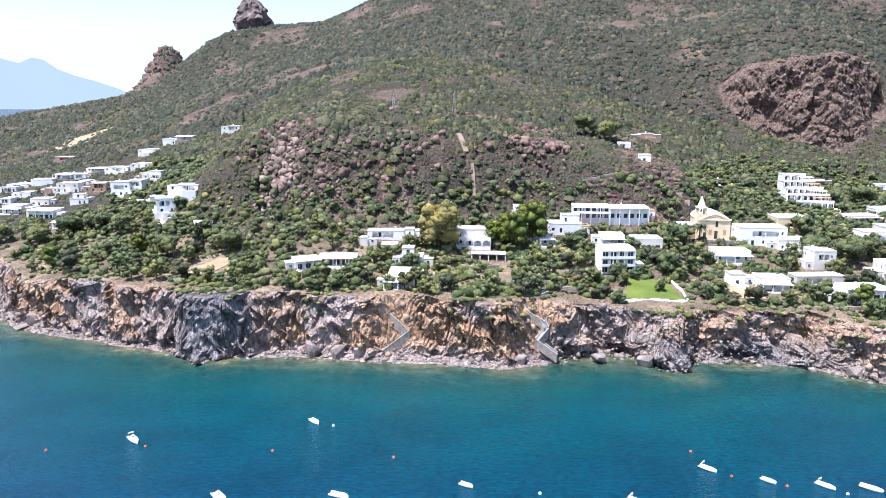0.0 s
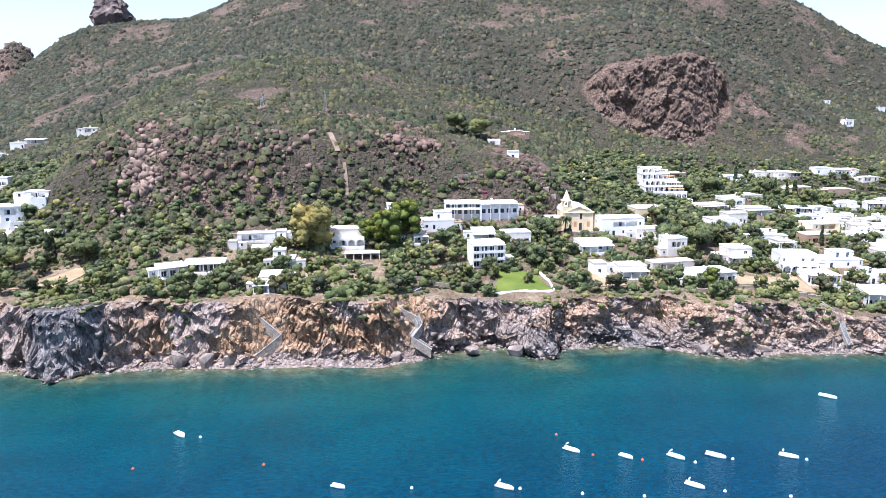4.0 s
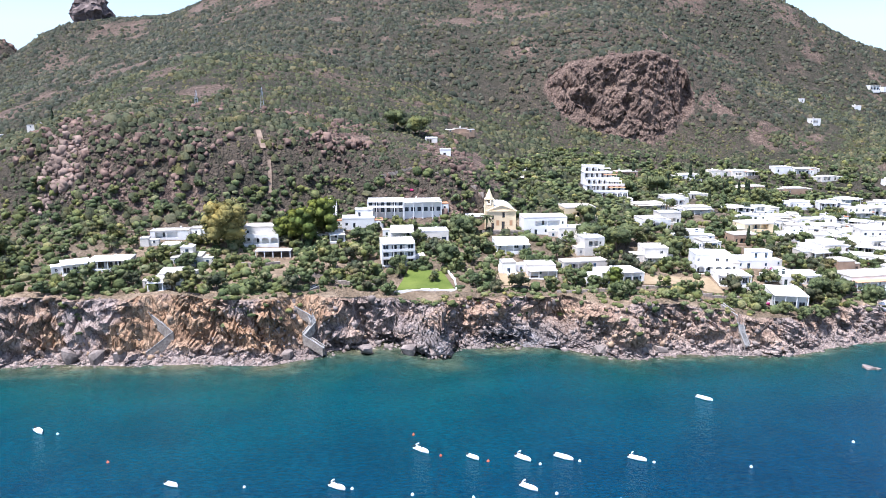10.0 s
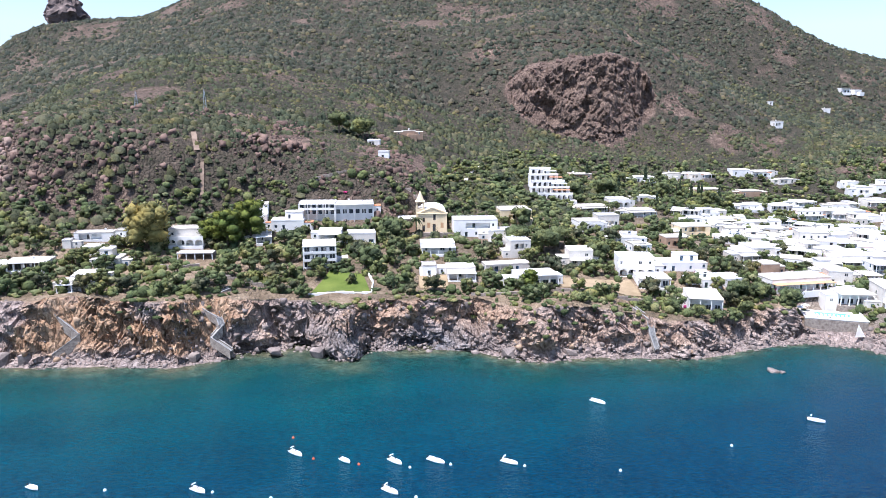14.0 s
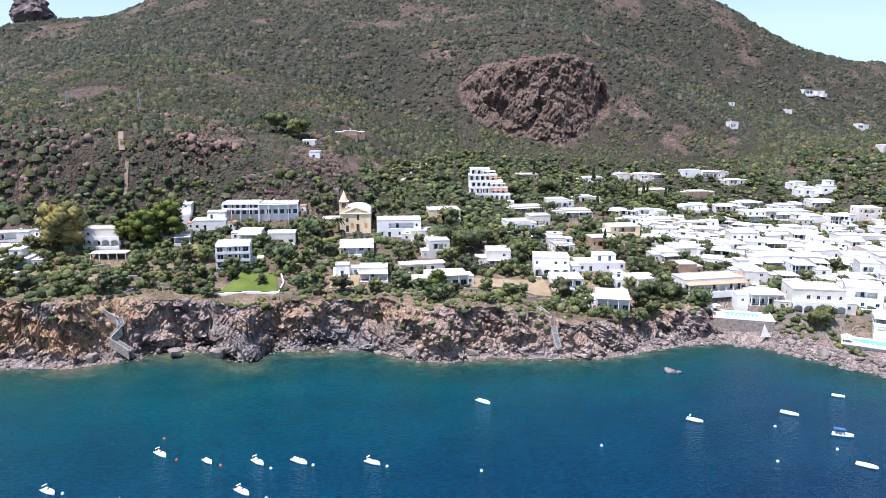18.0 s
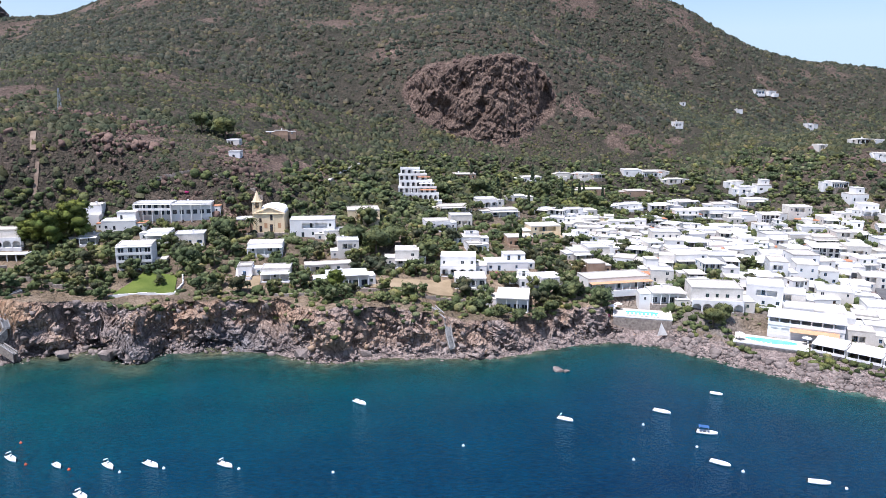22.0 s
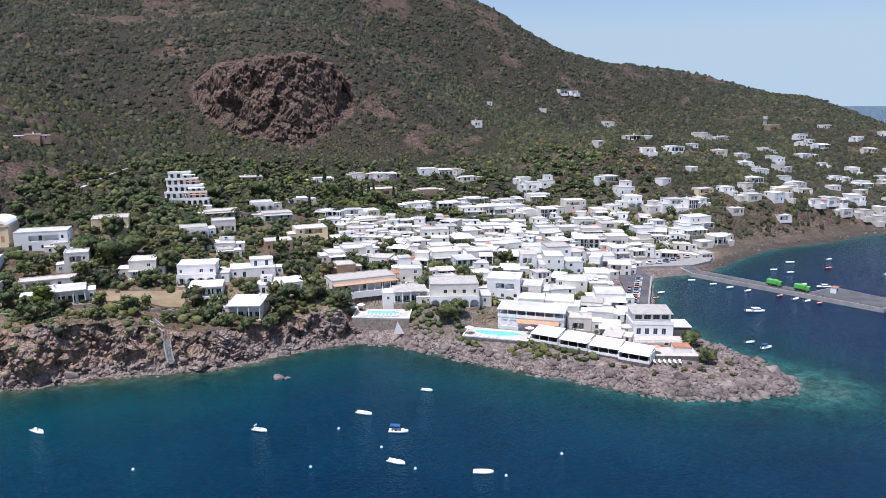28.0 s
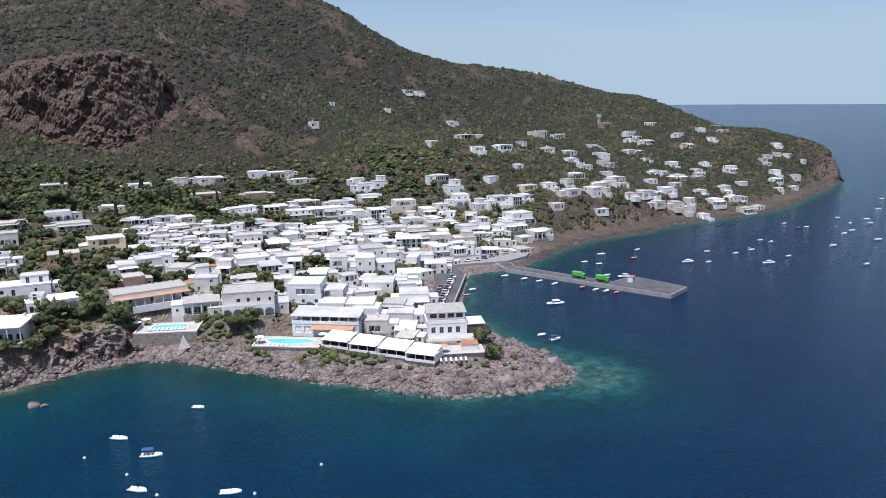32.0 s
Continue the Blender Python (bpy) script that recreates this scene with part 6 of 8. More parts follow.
def boat(label, long=5.5, wide=2.0, kind="console", paint=HULL):
    root = thing("motorboat", Matrix(), label, "boat", "moored boats")
    bm = bmesh.new()
    hull_mesh(bm, long, wide, 0.75, 0.55)
    hull = part("hull", bm, paint, root)
    hull.data.shade_smooth()
    bm = bmesh.new()
    box(bm, -long * 0.05, 0, 0.34, long * 0.72, wide * 0.66, 0.06, 0.01)
    part("deck", bm, DECKING if kind != "rib" else HULL, root)
    bm = bmesh.new()
    box(bm, long * 0.26, 0, 0.4, long * 0.3, wide * 0.5, 0.38, 0.08, 0, 0.8)
    part("foredeck", bm, HULL, root)
    for i in (-0.22, -0.36):
        bm = bmesh.new()
        box(bm, long * i, 0, 0.4, 0.4, wide * 0.6, 0.3, 0.05)
        part("bench", bm, HULL, root)
    bm = bmesh.new()
    box(bm, -long / 2 - 0.1, 0, 0.45, 0.42, 0.38, 0.6, 0.08)
    box(bm, -long / 2 - 0.12, 0, -0.3, 0.2, 0.14, 0.75)
    part("outboard_motor", bm, RUBBER, root)
    if kind in ("console", "rib", "canopy"):
        bm = bmesh.new()
        box(bm, 0, 0, 0.4, 0.6, 0.7, 0.75, 0.08, 0, 0.8)
        part("console", bm, HULL, root)
        bm = bmesh.new()
        box(bm, 0.12, 0, 1.12, 0.06, 0.6, 0.35, 0.01)
        part("windscreen", bm, GLASS_DARK, root)
    if kind == "console":
        bm = bmesh.new()
        for s in (-1, 1):
            tube(bm, (-long * 0.3, s * wide * 0.4, 0.7), (-long * 0.3, s * wide * 0.36, 1.75), 0.035, 0.035, 5)
        tube(bm, (-long * 0.3, -wide * 0.36, 1.75), (-long * 0.3, wide * 0.36, 1.75), 0.035, 0.035, 5)
        part("roll_bar", bm, STEEL, root)
        bm = bmesh.new()
        box(bm, -long * 0.3, 0, 1.76, 0.35, wide * 0.75, 0.16, 0.05)
        part("folded_bimini", bm, CANVAS, root)
    if kind == "canopy":
        bm = bmesh.new()
        box(bm, -long * 0.16, 0, 2.0, long * 0.5, wide * 0.85, 0.08, 0.02)
        part("bimini", bm, NAVY, root, "navy blue canvas bimini")
        for s in (-1, 1):
            for px in (-0.38, 0.06):
                bm = bmesh.new()
                tube(bm, (long * px, s * wide * 0.4, 0.7), (long * px, s * wide * 0.4, 2.0), 0.03, 0.03, 5)
                part("pole", bm, STEEL, root)
    if kind == "cabin":
        bm = bmesh.new()
        box(bm, long * 0.08, 0, 0.5, long * 0.36, wide * 0.72, 1.1, 0.15, 0, 0.86)
        part("cabin", bm, HULL, root)
        bm = bmesh.new()
        box(bm, long * 0.08, 0, 1.1, long * 0.34, wide * 0.66, 0.36, 0.02)
        part("cabin_windows", bm, GLASS_DARK, root)
        bm = bmesh.new()
        box(bm, long * 0.02, 0, 1.62, long * 0.42, wide * 0.8, 0.12, 0.04)
        part("flybridge", bm, HULL, root)
        bm = bmesh.new()
        tube(bm, (0, 0, 1.7), (-0.2, 0, 2.7), 0.05, 0.03, 5)
        part("mast", bm, STEEL, root)
    return root


FLEET = [
    boat("white motorboat with console and folded sunshade, moored"),
    boat("small plain white dinghy with outboard motor, moored", 4.4, 1.7, "dinghy"),
    boat("white inflatable motorboat with console, moored", 6.0, 2.2, "rib"),
    boat("white motorboat with navy blue sun canopy, moored", 5.6, 2.0, "canopy"),
    boat("white cabin cruiser with low flybridge, moored", 8.5, 2.8, "cabin"),
    boat("red open wooden rowing boat, moored", 4.2, 1.5, "dinghy", REDPAINT),
]
BOATS_BAY = [(-73, 155, 0), (-32, 165, 1), (-45, 130, 2), (-21, 131, 2), (5, 135, 1), (39, 129, 0), (58, 142, 0), (69, 137, 1), (80, 135, 0), (89, 134, 2), (105, 131, 0), (78, 123, 0), (136, 159, 2), (186, 140, 0), (212, 140, 2), (232, 148, 1), (217, 127, 3), (212, 113, 2), (228, 102, 2), (374, 173, 4), (345, 146, 1), (346, 140, 3)]
BOATS_NORTH = [(454, 231, 2), (434, 222, 1), (437, 215, 1), (461, 215, 5), (478, 229, 1), (477, 195, 4), (485, 189, 1), (505, 206, 1), (514, 195, 1), (528, 196, 0), (508, 172, 4), (530, 176, 1), (556, 210, 1), (557, 204, 1), (618, 236, 1), (611, 222, 5), (618, 221, 1), (575, 179, 0), (616, 196, 2), (629, 199, 2), (613, 175, 2), (545, 145, 1), (668, 230, 0), (679, 217, 2), (732, 237, 2), (789, 264, 2), (665, 207, 0), (654, 214, 1)]
BOATS_PIER = [(384, 220, 1), (388, 211, 1), (391, 204, 1), (394, 197, 1), (400, 186, 5), (402, 180, 1), (404, 176, 1), (406, 172, 5), (429, 190, 4), (424, 196, 1), (358, 208, 1), (351, 202, 5)]
used = set()
rng = random.Random(8)
for bx, by, kind in BOATS_BAY + BOATS_NORTH + BOATS_PIER:
    bturn = (-38 if bx < 330 else -12) + rng.uniform(-14, 14)
    m = pose(bx, by, 0.05, 0, rng.uniform(-1.5, 1.5), bturn) @ Matrix.Scale(0.86, 4)
    if kind in used:
        copy_thing(FLEET[kind], m)
    else:
        FLEET[kind].matrix_basis = m
        used.add(kind)

FLOATPLASTIC = [varied("float_plastic", a, b, 1.0, 6.0, 0.5) for a, b in (((0.7, 0.7, 0.68), (0.8, 0.8, 0.78)), ((0.55, 0.08, 0.04), (0.62, 0.13, 0.07)))]


def buoy_mesh(paint):
    bm = bmesh.new()
    bmesh.ops.create_icosphere(bm, subdivisions=2, radius=0.34)
    tube(bm, (0, 0, 0.28), (0, 0, 0.5), 0.08, 0.05, 6)
    me = bpy.data.meshes.new("buoy")
    bm.to_mesh(me)
    bm.free()
    me.shade_smooth()
    me.materials.append(paint)
    return me


FLOATS = [buoy_mesh(p) for p in FLOATPLASTIC]
for k, (bx, by) in enumerate([(-39, 150), (-11, 147), (-27, 163), (62, 139), (57, 150), (72, 135), (83, 132), (92, 132), (108, 129), (128, 124), (54, 124), (42, 128), (20, 132), (66, 121), (83, 120), (95, 116), (158, 131), (194, 118), (211, 121), (204, 134), (215, 109), (248, 103), (232, 99), (-91, 150), (-69, 152)]):
    red = k in (0, 1, 3, 4, 5, 23, 24)
    ob = new("mooring_buoy", FLOATS[1 if red else 0])
    ob.location = (bx, by, 0.12)
    tagged(ob, "round red mooring buoy floating on the water" if red else "round white mooring buoy floating on the water", "buoy", "mooring buoys")

# ---- lawn, dry fields, walls and stairs ----


def field(name, pts, material, label, lift=0.25):
    """A patch laid on the slope between corner points."""
    bm = bmesh.new()
    n = 10
    a, b, c, d = [Vector(p) for p in pts]
    grid = []
    for i in range(n + 1):
        line = []
        for j in range(n + 1):
            p = (a * (1 - j / n) + b * (j / n)) * (1 - i / n) + (d * (1 - j / n) + c * (j / n)) * (i / n)
            line.append(bm.verts.new((p.x, p.y, ground_at(p.x, p.y) + lift)))
        grid.append(line)
    for i in range(n):
        for j in range(n):
            bm.faces.new((grid[i][j], grid[i][j + 1], grid[i + 1][j + 1], grid[i + 1][j]))
    rim = [e for e in bm.edges if e.is_boundary]
    got = bmesh.ops.extrude_edge_only(bm, edges=rim)["geom"]
    for v in got:
        if isinstance(v, bmesh.types.BMVert):
            v.co.z -= 0.8
    bmesh.ops.recalc_face_normals(bm, faces=bm.faces[:])
    me = bpy.data.meshes.new(name)
    bm.to_mesh(me)
    bm.free()
    me.materials.append(material)
    FOOTPRINTS.append((sum(p[0] for p in pts) / 4, sum(p[1] for p in pts) / 4, 9.0))
    return tagged(new(name, me), label, name.replace("_", " "), kind="structure")


field("lawn", [(59.4, 224.2), (79.1, 222.8), (77.4, 238.6), (65.5, 242.3)], LAWN, "bright green mown lawn above the cliff", 0.45)
field("dry_meadow", [(143, 217), (172, 213), (173, 226.5), (146.5, 229)], STRAW, "straw-coloured dry meadow behind a stone wall", 0.35)
field("bare_yard", [(96, 224), (106, 223), (107, 235), (97, 236)], STRAW, "bare tan yard between garden shrubs", 0.3)
field("bare_yard", [(-98, 238), (-82, 241), (-74, 256), (-82, 256)], STRAW, "bare sandy drive between low bushes", 0.3)
field("dry_meadow", [(-322, 575), (-285, 580), (-283, 620), (-318, 612)], STRAW, "small straw-coloured dry meadow on the slope", 0.5)


for ox, oy, clearance in ((63, 233, 7), (75, 231, 7), (64, 226, 6), (75, 225, 6), (64, 219, 5), (70, 219, 5), (76, 218.5, 5), (149, 221, 7), (160, 220, 7), (168, 219, 7), (-86, 246, 6), (-80, 252, 5), (100, 228, 5)):
    FOOTPRINTS.append((ox, oy, clearance))


def garden_wall(pts, high, material, label):
    """A free-standing wall that follows the ground."""
    root = thing("garden_wall", Matrix(), label, "wall", "garden walls")
    for (ax, ay), (bx, by) in zip(pts[:-1], pts[1:]):
        n = max(1, int(math.hypot(bx - ax, by - ay) / 3))
        for k in range(n):
            x0, y0 = ax + (bx - ax) * k / n, ay + (by - ay) * k / n
            x1, y1 = ax + (bx - ax) * (k + 1) / n, ay + (by - ay) * (k + 1) / n
            g = (ground_at(x0, y0) + ground_at(x1, y1)) / 2
            bm = bmesh.new()
            box(bm, (x0 + x1) / 2, (y0 + y1) / 2, g - 1.5, math.hypot(x1 - x0, y1 - y0) + 0.02, 0.45, high + 1.5 + 0.1 * math.sin(k * 2.3), 0.05, math.atan2(y1 - y0, x1 - x0))
            part("wall_length", bm, material, root)


garden_wall([(139, 213.5), (152, 210.5), (165, 209.5), (178, 208.5)], 1.0, STONEWALL, "long low dry stone wall at the cliff edge")
garden_wall([(112, 214), (120, 212), (128, 211), (139, 213.5)], 0.8, STONEWALL, "curved low dry stone wall along the cliff edge")
garden_wall([(58.5, 223.2), (79.5, 221.9)], 0.6, WHITE, "low white wall along the lawn's edge")
garden_wall([(79.5, 221.9), (80.5, 231), (79, 240)], 1.0, WHITE, "low white wall beside the lawn")
garden_wall([(29, 232), (40, 229), (52, 228), (58, 227)], 1.3, STONEWALL, "stone retaining wall above the cliff garden")
garden_wall([(4, 248), (12, 244), (20, 246)], 1.4, STONEWALL, "stone retaining wall on a terraced garden slope")
garden_wall([(60, 303), (75, 305), (95, 300), (104, 296)], 1.0, STONEWALL, "dry stone lane wall at the foot of the hill")
garden_wall([(-166, 373), (-149, 357), (-124, 306), (-112, 293), (-94, 286)], 1.6, WHITE, "white lane wall winding round the hill's foot")
STEP = bpy.data.meshes.new("step")
bm = bmesh.new()
box(bm, 0, 0, 0, 1.6, 0.42, 0.2, 0.02)
bm.to_mesh(STEP)
bm.free()
STEP.materials.append(CONCRETE)


def stairway(path, label, deep):
    """Steps cut along a line of turns, between masonry flanks that reach deep into the slope, with a pale coping."""
    root = thing("cliff_stairway", Matrix(), label, "stairs", "cliff stairways")
    for (ax, ay, az), (bx, by, bz) in zip(path[:-1], path[1:]):
        n = max(2, int(abs(bz - az) / 0.2))
        turn = math.degrees(math.atan2(by - ay, bx - ax)) - 90
        for k in range(n):
            f = (k + 0.5) / n
            shared("step", STEP, root, pose(ax + (bx - ax) * f, ay + (by - ay) * f, az + (bz - az) * f, 0, 0, turn) @ Matrix.Diagonal((1, max(1, math.hypot(bx - ax, by - ay) / n / 0.4), 1, 1)))
        run = math.hypot(bx - ax, by - ay)
        ox, oy = (by - ay) / run * 0.9, -(bx - ax) / run * 0.9
        for side in (-1, 1):
            for name, half_thick, up, down, material in (("flank_wall", 0.16, 0.6, deep, STONEWALL), ("coping", 0.21, 0.74, -0.61, CONCRETE)):
                bm = bmesh.new()
                vs = []
                for px, py, pz in ((ax, ay, az), (bx, by, bz)):
                    for t in (-half_thick, half_thick):
                        for zz in (pz + up, pz - down):
                            vs.append(bm.verts.new((px + ox * (side + t), py + oy * (side + t), zz)))
                a0, a1, a2, a3, b0, b1, b2, b3 = vs
                for f in ((a0, b0, b1, a1), (a2, a3, b3, b2), (a0, a2, b2, b0), (a0, a1, a3, a2), (b0, b2, b3, b1), (a1, b1, b3, a3)):
                    bm.faces.new(f)
                bmesh.ops.recalc_face_normals(bm, faces=bm.faces[:])
                part(name, bm, material, root)


stairway([(-18.5, 211.6, 2.2), (-10.5, 213.2, 8.0), (-18.8, 215.4, 15.2), (-16.5, 222.5, 18.6)], "grey masonry stairs with retaining walls down the cliff", 3.0)
stairway([(35.2, 206.6, 2.6), (29.2, 208.6, 6.5), (32.2, 210.2, 9.6), (31.2, 211.6, 12.0), (26.6, 213.4, 14.4), (27.5, 217.5, 17.0), (33.5, 221, 18.6)], "zigzag stairs with pale-edged walls down the cliff", 2.2)
stairway([(166.8, 189.6, 2.2), (166.2, 191.8, 5.6), (166.0, 194.6, 10.4), (162.4, 198.6, 13.2)], "straight pale stairs down the low cliff", 1.0)

# ---- far things on the hills ----


def lattice_mast(x, y, high, label):
    root = thing("lattice_mast", pose(x, y, ground_at(x, y) - 0.3), label, "mast")
    for sx in (-1, 1):
        for sy in (-1, 1):
            bm = bmesh.new()
            tube(bm, (sx * 0.9, sy * 0.9, 0), (sx * 0.15, sy * 0.15, high), 0.07, 0.05, 4)
            part("leg", bm, STEEL, root)
    for k in range(7):
        f0, f1 = k / 7, (k + 1) / 7
        w0, w1 = 0.9 - 0.75 * f0, 0.9 - 0.75 * f1
        bm = bmesh.new()
        tube(bm, (-w0, -w0, high * f0), (w1, -w1, high * f1), 0.04, 0.04, 4)
        tube(bm, (w0, -w0, high * f0), (-w1, -w1, high * f1), 0.04, 0.04, 4)
        tube(bm, (w0, -w0, high * f0), (w1, w1, high * f1), 0.04, 0.04, 4)
        part("brace", bm, STEEL, root)


lattice_mast(5.5, 362, 11, "thin grey lattice mast on the hill")
lattice_mast(-24, 352, 8, "small grey lattice mast on the hill")


def water_tower(x, y):
    root = thing("water_tower", pose(x, y, ground_at(x, y) - 0.5), "pale cylindrical water tower above the northern houses", "tower")
    bm = bmesh.new()
    tube(bm, (0, 0, 0), (0, 0, 8), 2.2, 1.9, 14)
    part("shaft", bm, CONCRETE, root)
    bm = bmesh.new()
    tube(bm, (0, 0, 8), (0, 0, 11), 2.6, 2.6, 14)
    part("tank", bm, PAVING, root)


water_tower(730.5, 526)


def lane(pts, wide, material, label, lift=0.35):
    """A narrow way that follows the ground from point to point."""
    bm = bmesh.new()
    last = None
    for (ax, ay), (bx, by) in zip(pts[:-1], pts[1:]):
        n = max(2, int(math.hypot(bx - ax, by - ay) / 2.5))
        ox, oy = -(by - ay), bx - ax
        k = wide / 2 / math.hypot(ox, oy)
        for i in range(n + 1):
            px, py = ax + (bx - ax) * i / n, ay + (by - ay) * i / n
            g = ground_at(px, py)
            g += float(ramp(np.array([g]), 30, 60)[0] * 2.2 * waves(np.array([px]), np.array([py]), 45, 13, 4)[0]) + lift
            here = [bm.verts.new((px + s * ox * k, py + s * oy * k, g - dz)) for s, dz in ((-1, 1.0), (-1, 0), (1, 0), (1, 1.0))]
            if last:
                for j in range(3):
                    bm.faces.new((last[j], last[j + 1], here[j + 1], here[j]))
            last = here
    bmesh.ops.recalc_face_normals(bm, faces=bm.faces[:])
    me = bpy.data.meshes.new("path")
    bm.to_mesh(me)
    bm.free()
    me.materials.append(material)
    for px, py in pts:
        FOOTPRINTS.append((px, py, wide * 0.6 + 0.8))
    tagged(new("path", me), label, "path", kind="structure")


lane([(13.2, 296.5), (13, 301), (12.6, 305.5)], 1.5, BARE_EARTH, "bare reddish track up the hill", 0.6)
lane([(10.2, 309), (8.5, 314.5), (7.0, 321)], 2.2, BARE_EARTH, "bare brown track high on the hill", 0.6)
lane([(133, 341), (137, 355), (143, 370), (151, 386)], 1.8, PAVING, "pale winding lane above the church"  , 0.5)
lane([(-173, 380), (-150, 359), (-124, 306), (-119, 297), (-102, 287)], 3.6, PAVING, "pale lane winding round the hill foot", 0.4)
lane([(-46, 274), (-30, 274), (-14, 277)], 2.4, BARE_EARTH, "tan garden lane along the slope", 0.35)


def terraced_hotel():
    """White tiers of arched terraces climbing the slope."""
    x, y = 178.5, 343.0
    z = ground_at(x, y - 3)
    root = thing("terraced_hotel", pose(x, y, z, 0, 0, -8), "white hotel of stepped arched terraces climbing the slope", "hotel")
    FOOTPRINTS.append((x - 2, y + 5, 11))
    FOOTPRINTS.append((x - 5, y + 16, 9))
    for k, (w, ox) in enumerate([(21, 0.0), (19.5, -0.4), (16.5, -1.0), (14.5, -2.8), (10.0, -4.2)]):
        oy, oz = 3.3 * k, 2.95 * k
        bm = bmesh.new()
        if k % 2 == 0:
            arcade(bm, ox - w / 2, ox + w / 2, oy - 2.6, oz, oz + 2.75, max(3, int(w / 2.6)), 0.3)
        else:
            n = max(3, int(w / 2.8))
            for i in range(n + 1):
                if i:
                    part("column", bm, WHITE, root)
                    bm = bmesh.new()
                box(bm, ox - w / 2 + 0.2 + i * (w - 0.4) / n, oy - 2.45, oz, 0.36, 0.3, 2.75)
        part("column" if k % 2 else "colonnade", bm, WHITE, root)
        bm = bmesh.new()
        n = max(3, int(w / 2.6))
        holes = [(0.7 + i * (w - 0.6) / n, 0.7 + i * (w - 0.6) / n + 1.4, oz + 0.1, oz + 2.2) for i in range(n)]
        wall_panel(bm, (ox - w / 2, oy), (ox + w / 2, oy), oz - 4, oz + 2.75, holes, 0.25)
        wall_panel(bm, (ox + w / 2, oy), (ox + w / 2, oy + 7), oz - 4, oz + 2.75, [], 0.25)
        wall_panel(bm, (ox - w / 2, oy + 7), (ox - w / 2, oy), oz - 4, oz + 2.75, [], 0.25)
        part("wall", bm, WHITE, root)
        for u0, u1, v0, v1 in holes:
            opening(root, pose(ox - w / 2 + (u0 + u1) / 2, oy + 0.12, v0), u1 - u0, v1 - v0, FAR_WINDOWS[2], "door")
        bm = bmesh.new()
        box(bm, ox, oy + 2.2, oz + 2.75, w + 0.3, 9.9, 0.22, 0.0)
        box(bm, ox, oy - 2.65, oz + 2.97, w + 0.3, 0.16, 0.75)
        part("roof_terrace", bm, WHITE, root)
        if k < 4:
            bm = bmesh.new()
            for v in box(bm, ox + w * 0.25, oy - 0.9, oz + 5.0, w * 0.4, 2.6, 0.1):
                v.co.z += 0.08 * (v.co.y - oy)
            part("awning", bm, CANVAS if k % 2 else TERRACOTTA, root)
            for i in (0.07, 0.43):
                bm = bmesh.new()
                box(bm, ox + w * i, oy - 2.0, oz + 2.97, 0.14, 0.14, 2.0)
                part("awning_post", bm, WHITE, root)
    bm = bmesh.new()
    box(bm, 1.5, -5.2, -3.5, 21, 5.2, 3.55)
    part("forecourt", bm, WHITE, root)


terraced_hotel()

for hx, hy, hw, hd, hh, hturn, hstyle in [(296, 172.5, 8, 7, 4.5, -37, "w"), (304, 166.5, 7, 7, 3.0, -30, "p"), (308, 178, 9, 8, 3.6, -30, "u"), (298, 184, 9, 8, 4.6, -35, "w"), (319, 177, 8, 8, 3.2, -30, "s"), (289, 193, 9, 8, 4.2, -32, "w"), (300, 158, 6, 6, 3.0, -40, "l"), (311, 188, 8, 8, 3.4, -32, "p"), (328, 176, 6, 7, 2.9, -35, "s")]:
    tagged(house(hx, hy, hw, hd, hh, hturn, hstyle, int(hx + hy)), group="houses of the village")


def lounger_mesh():
    bm = bmesh.new()
    box(bm, 0, -0.25, 0.28, 0.62, 1.3, 0.1)
    for v in box(bm, 0, 0.6, 0.3, 0.62, 0.7, 0.1):
        v.co.z += 0.5 * max(0.0, v.co.y - 0.25)
    for lx in (-0.25, 0.25):
        for ly in (-0.8, 0.3):
            box(bm, lx, ly, 0, 0.06, 0.06, 0.28)
    me = bpy.data.meshes.new("sun_lounger")
    bm.to_mesh(me)
    bm.free()
    me.materials.append(CANVAS)
    return me


LOUNGER = lounger_mesh()


def loungers(x, y, z, turn, count, gap):
    for k in range(count):
        ob = new("sun_lounger", LOUNGER)
        ob.matrix_basis = pose(x, y, z, 0, 0, turn) @ pose(k * gap, 0, 0)
        tagged(ob, "white canvas sun lounger on the pool terrace", "lounger", "pool loungers")


loungers(229.5, 200.8, 6.84, -24, 9, 1.3)
loungers(259.5, 174.5, 3.94, -37, 5, 1.4)
loungers(299.5, 137.0, 2.75, -24, 6, 1.5)


def parasol(x, y, z, material, label):
    root = thing("parasol", pose(x, y, z), label, "parasol", "parasols")
    bm = bmesh.new()
    tube(bm, (0, 0, 0), (0, 0, 2.5), 0.04, 0.03, 6)
    part("pole", bm, TIMBER, root)
    bm = bmesh.new()
    tube(bm, (0, 0, 2.1), (0, 0, 2.65), 1.5, 0.05, 8)
    part("canopy", bm, material, root)


for px, py, pz in ((226.5, 205.5, 6.82), (229.5, 207.5, 6.82), (258, 178.5, 3.92), (276, 170.5, 3.92), (303, 141, 3.8), (299, 139, 3.0)):
    parasol(px, py, pz, CANVAS if px < 290 else ORANGE_CANVAS, "white canvas parasol on the terrace" if px < 290 else "apricot canvas parasol on the terrace")
sail = thing("shade_sail", pose(237.5, 190.5, 2.5), "white triangular shade sail below the pool terrace", "sail")
bm = bmesh.new()
tip = [bm.verts.new(p) for p in ((-1.8, -0.6, 0.2), (1.8, -0.8, 0.2), (0.1, 0.8, 4.2), (0, -0.2, 1.4))]
for tri in ((0, 1, 3), (1, 2, 3), (2, 0, 3)):
    bm.faces.new([tip[i] for i in tri])
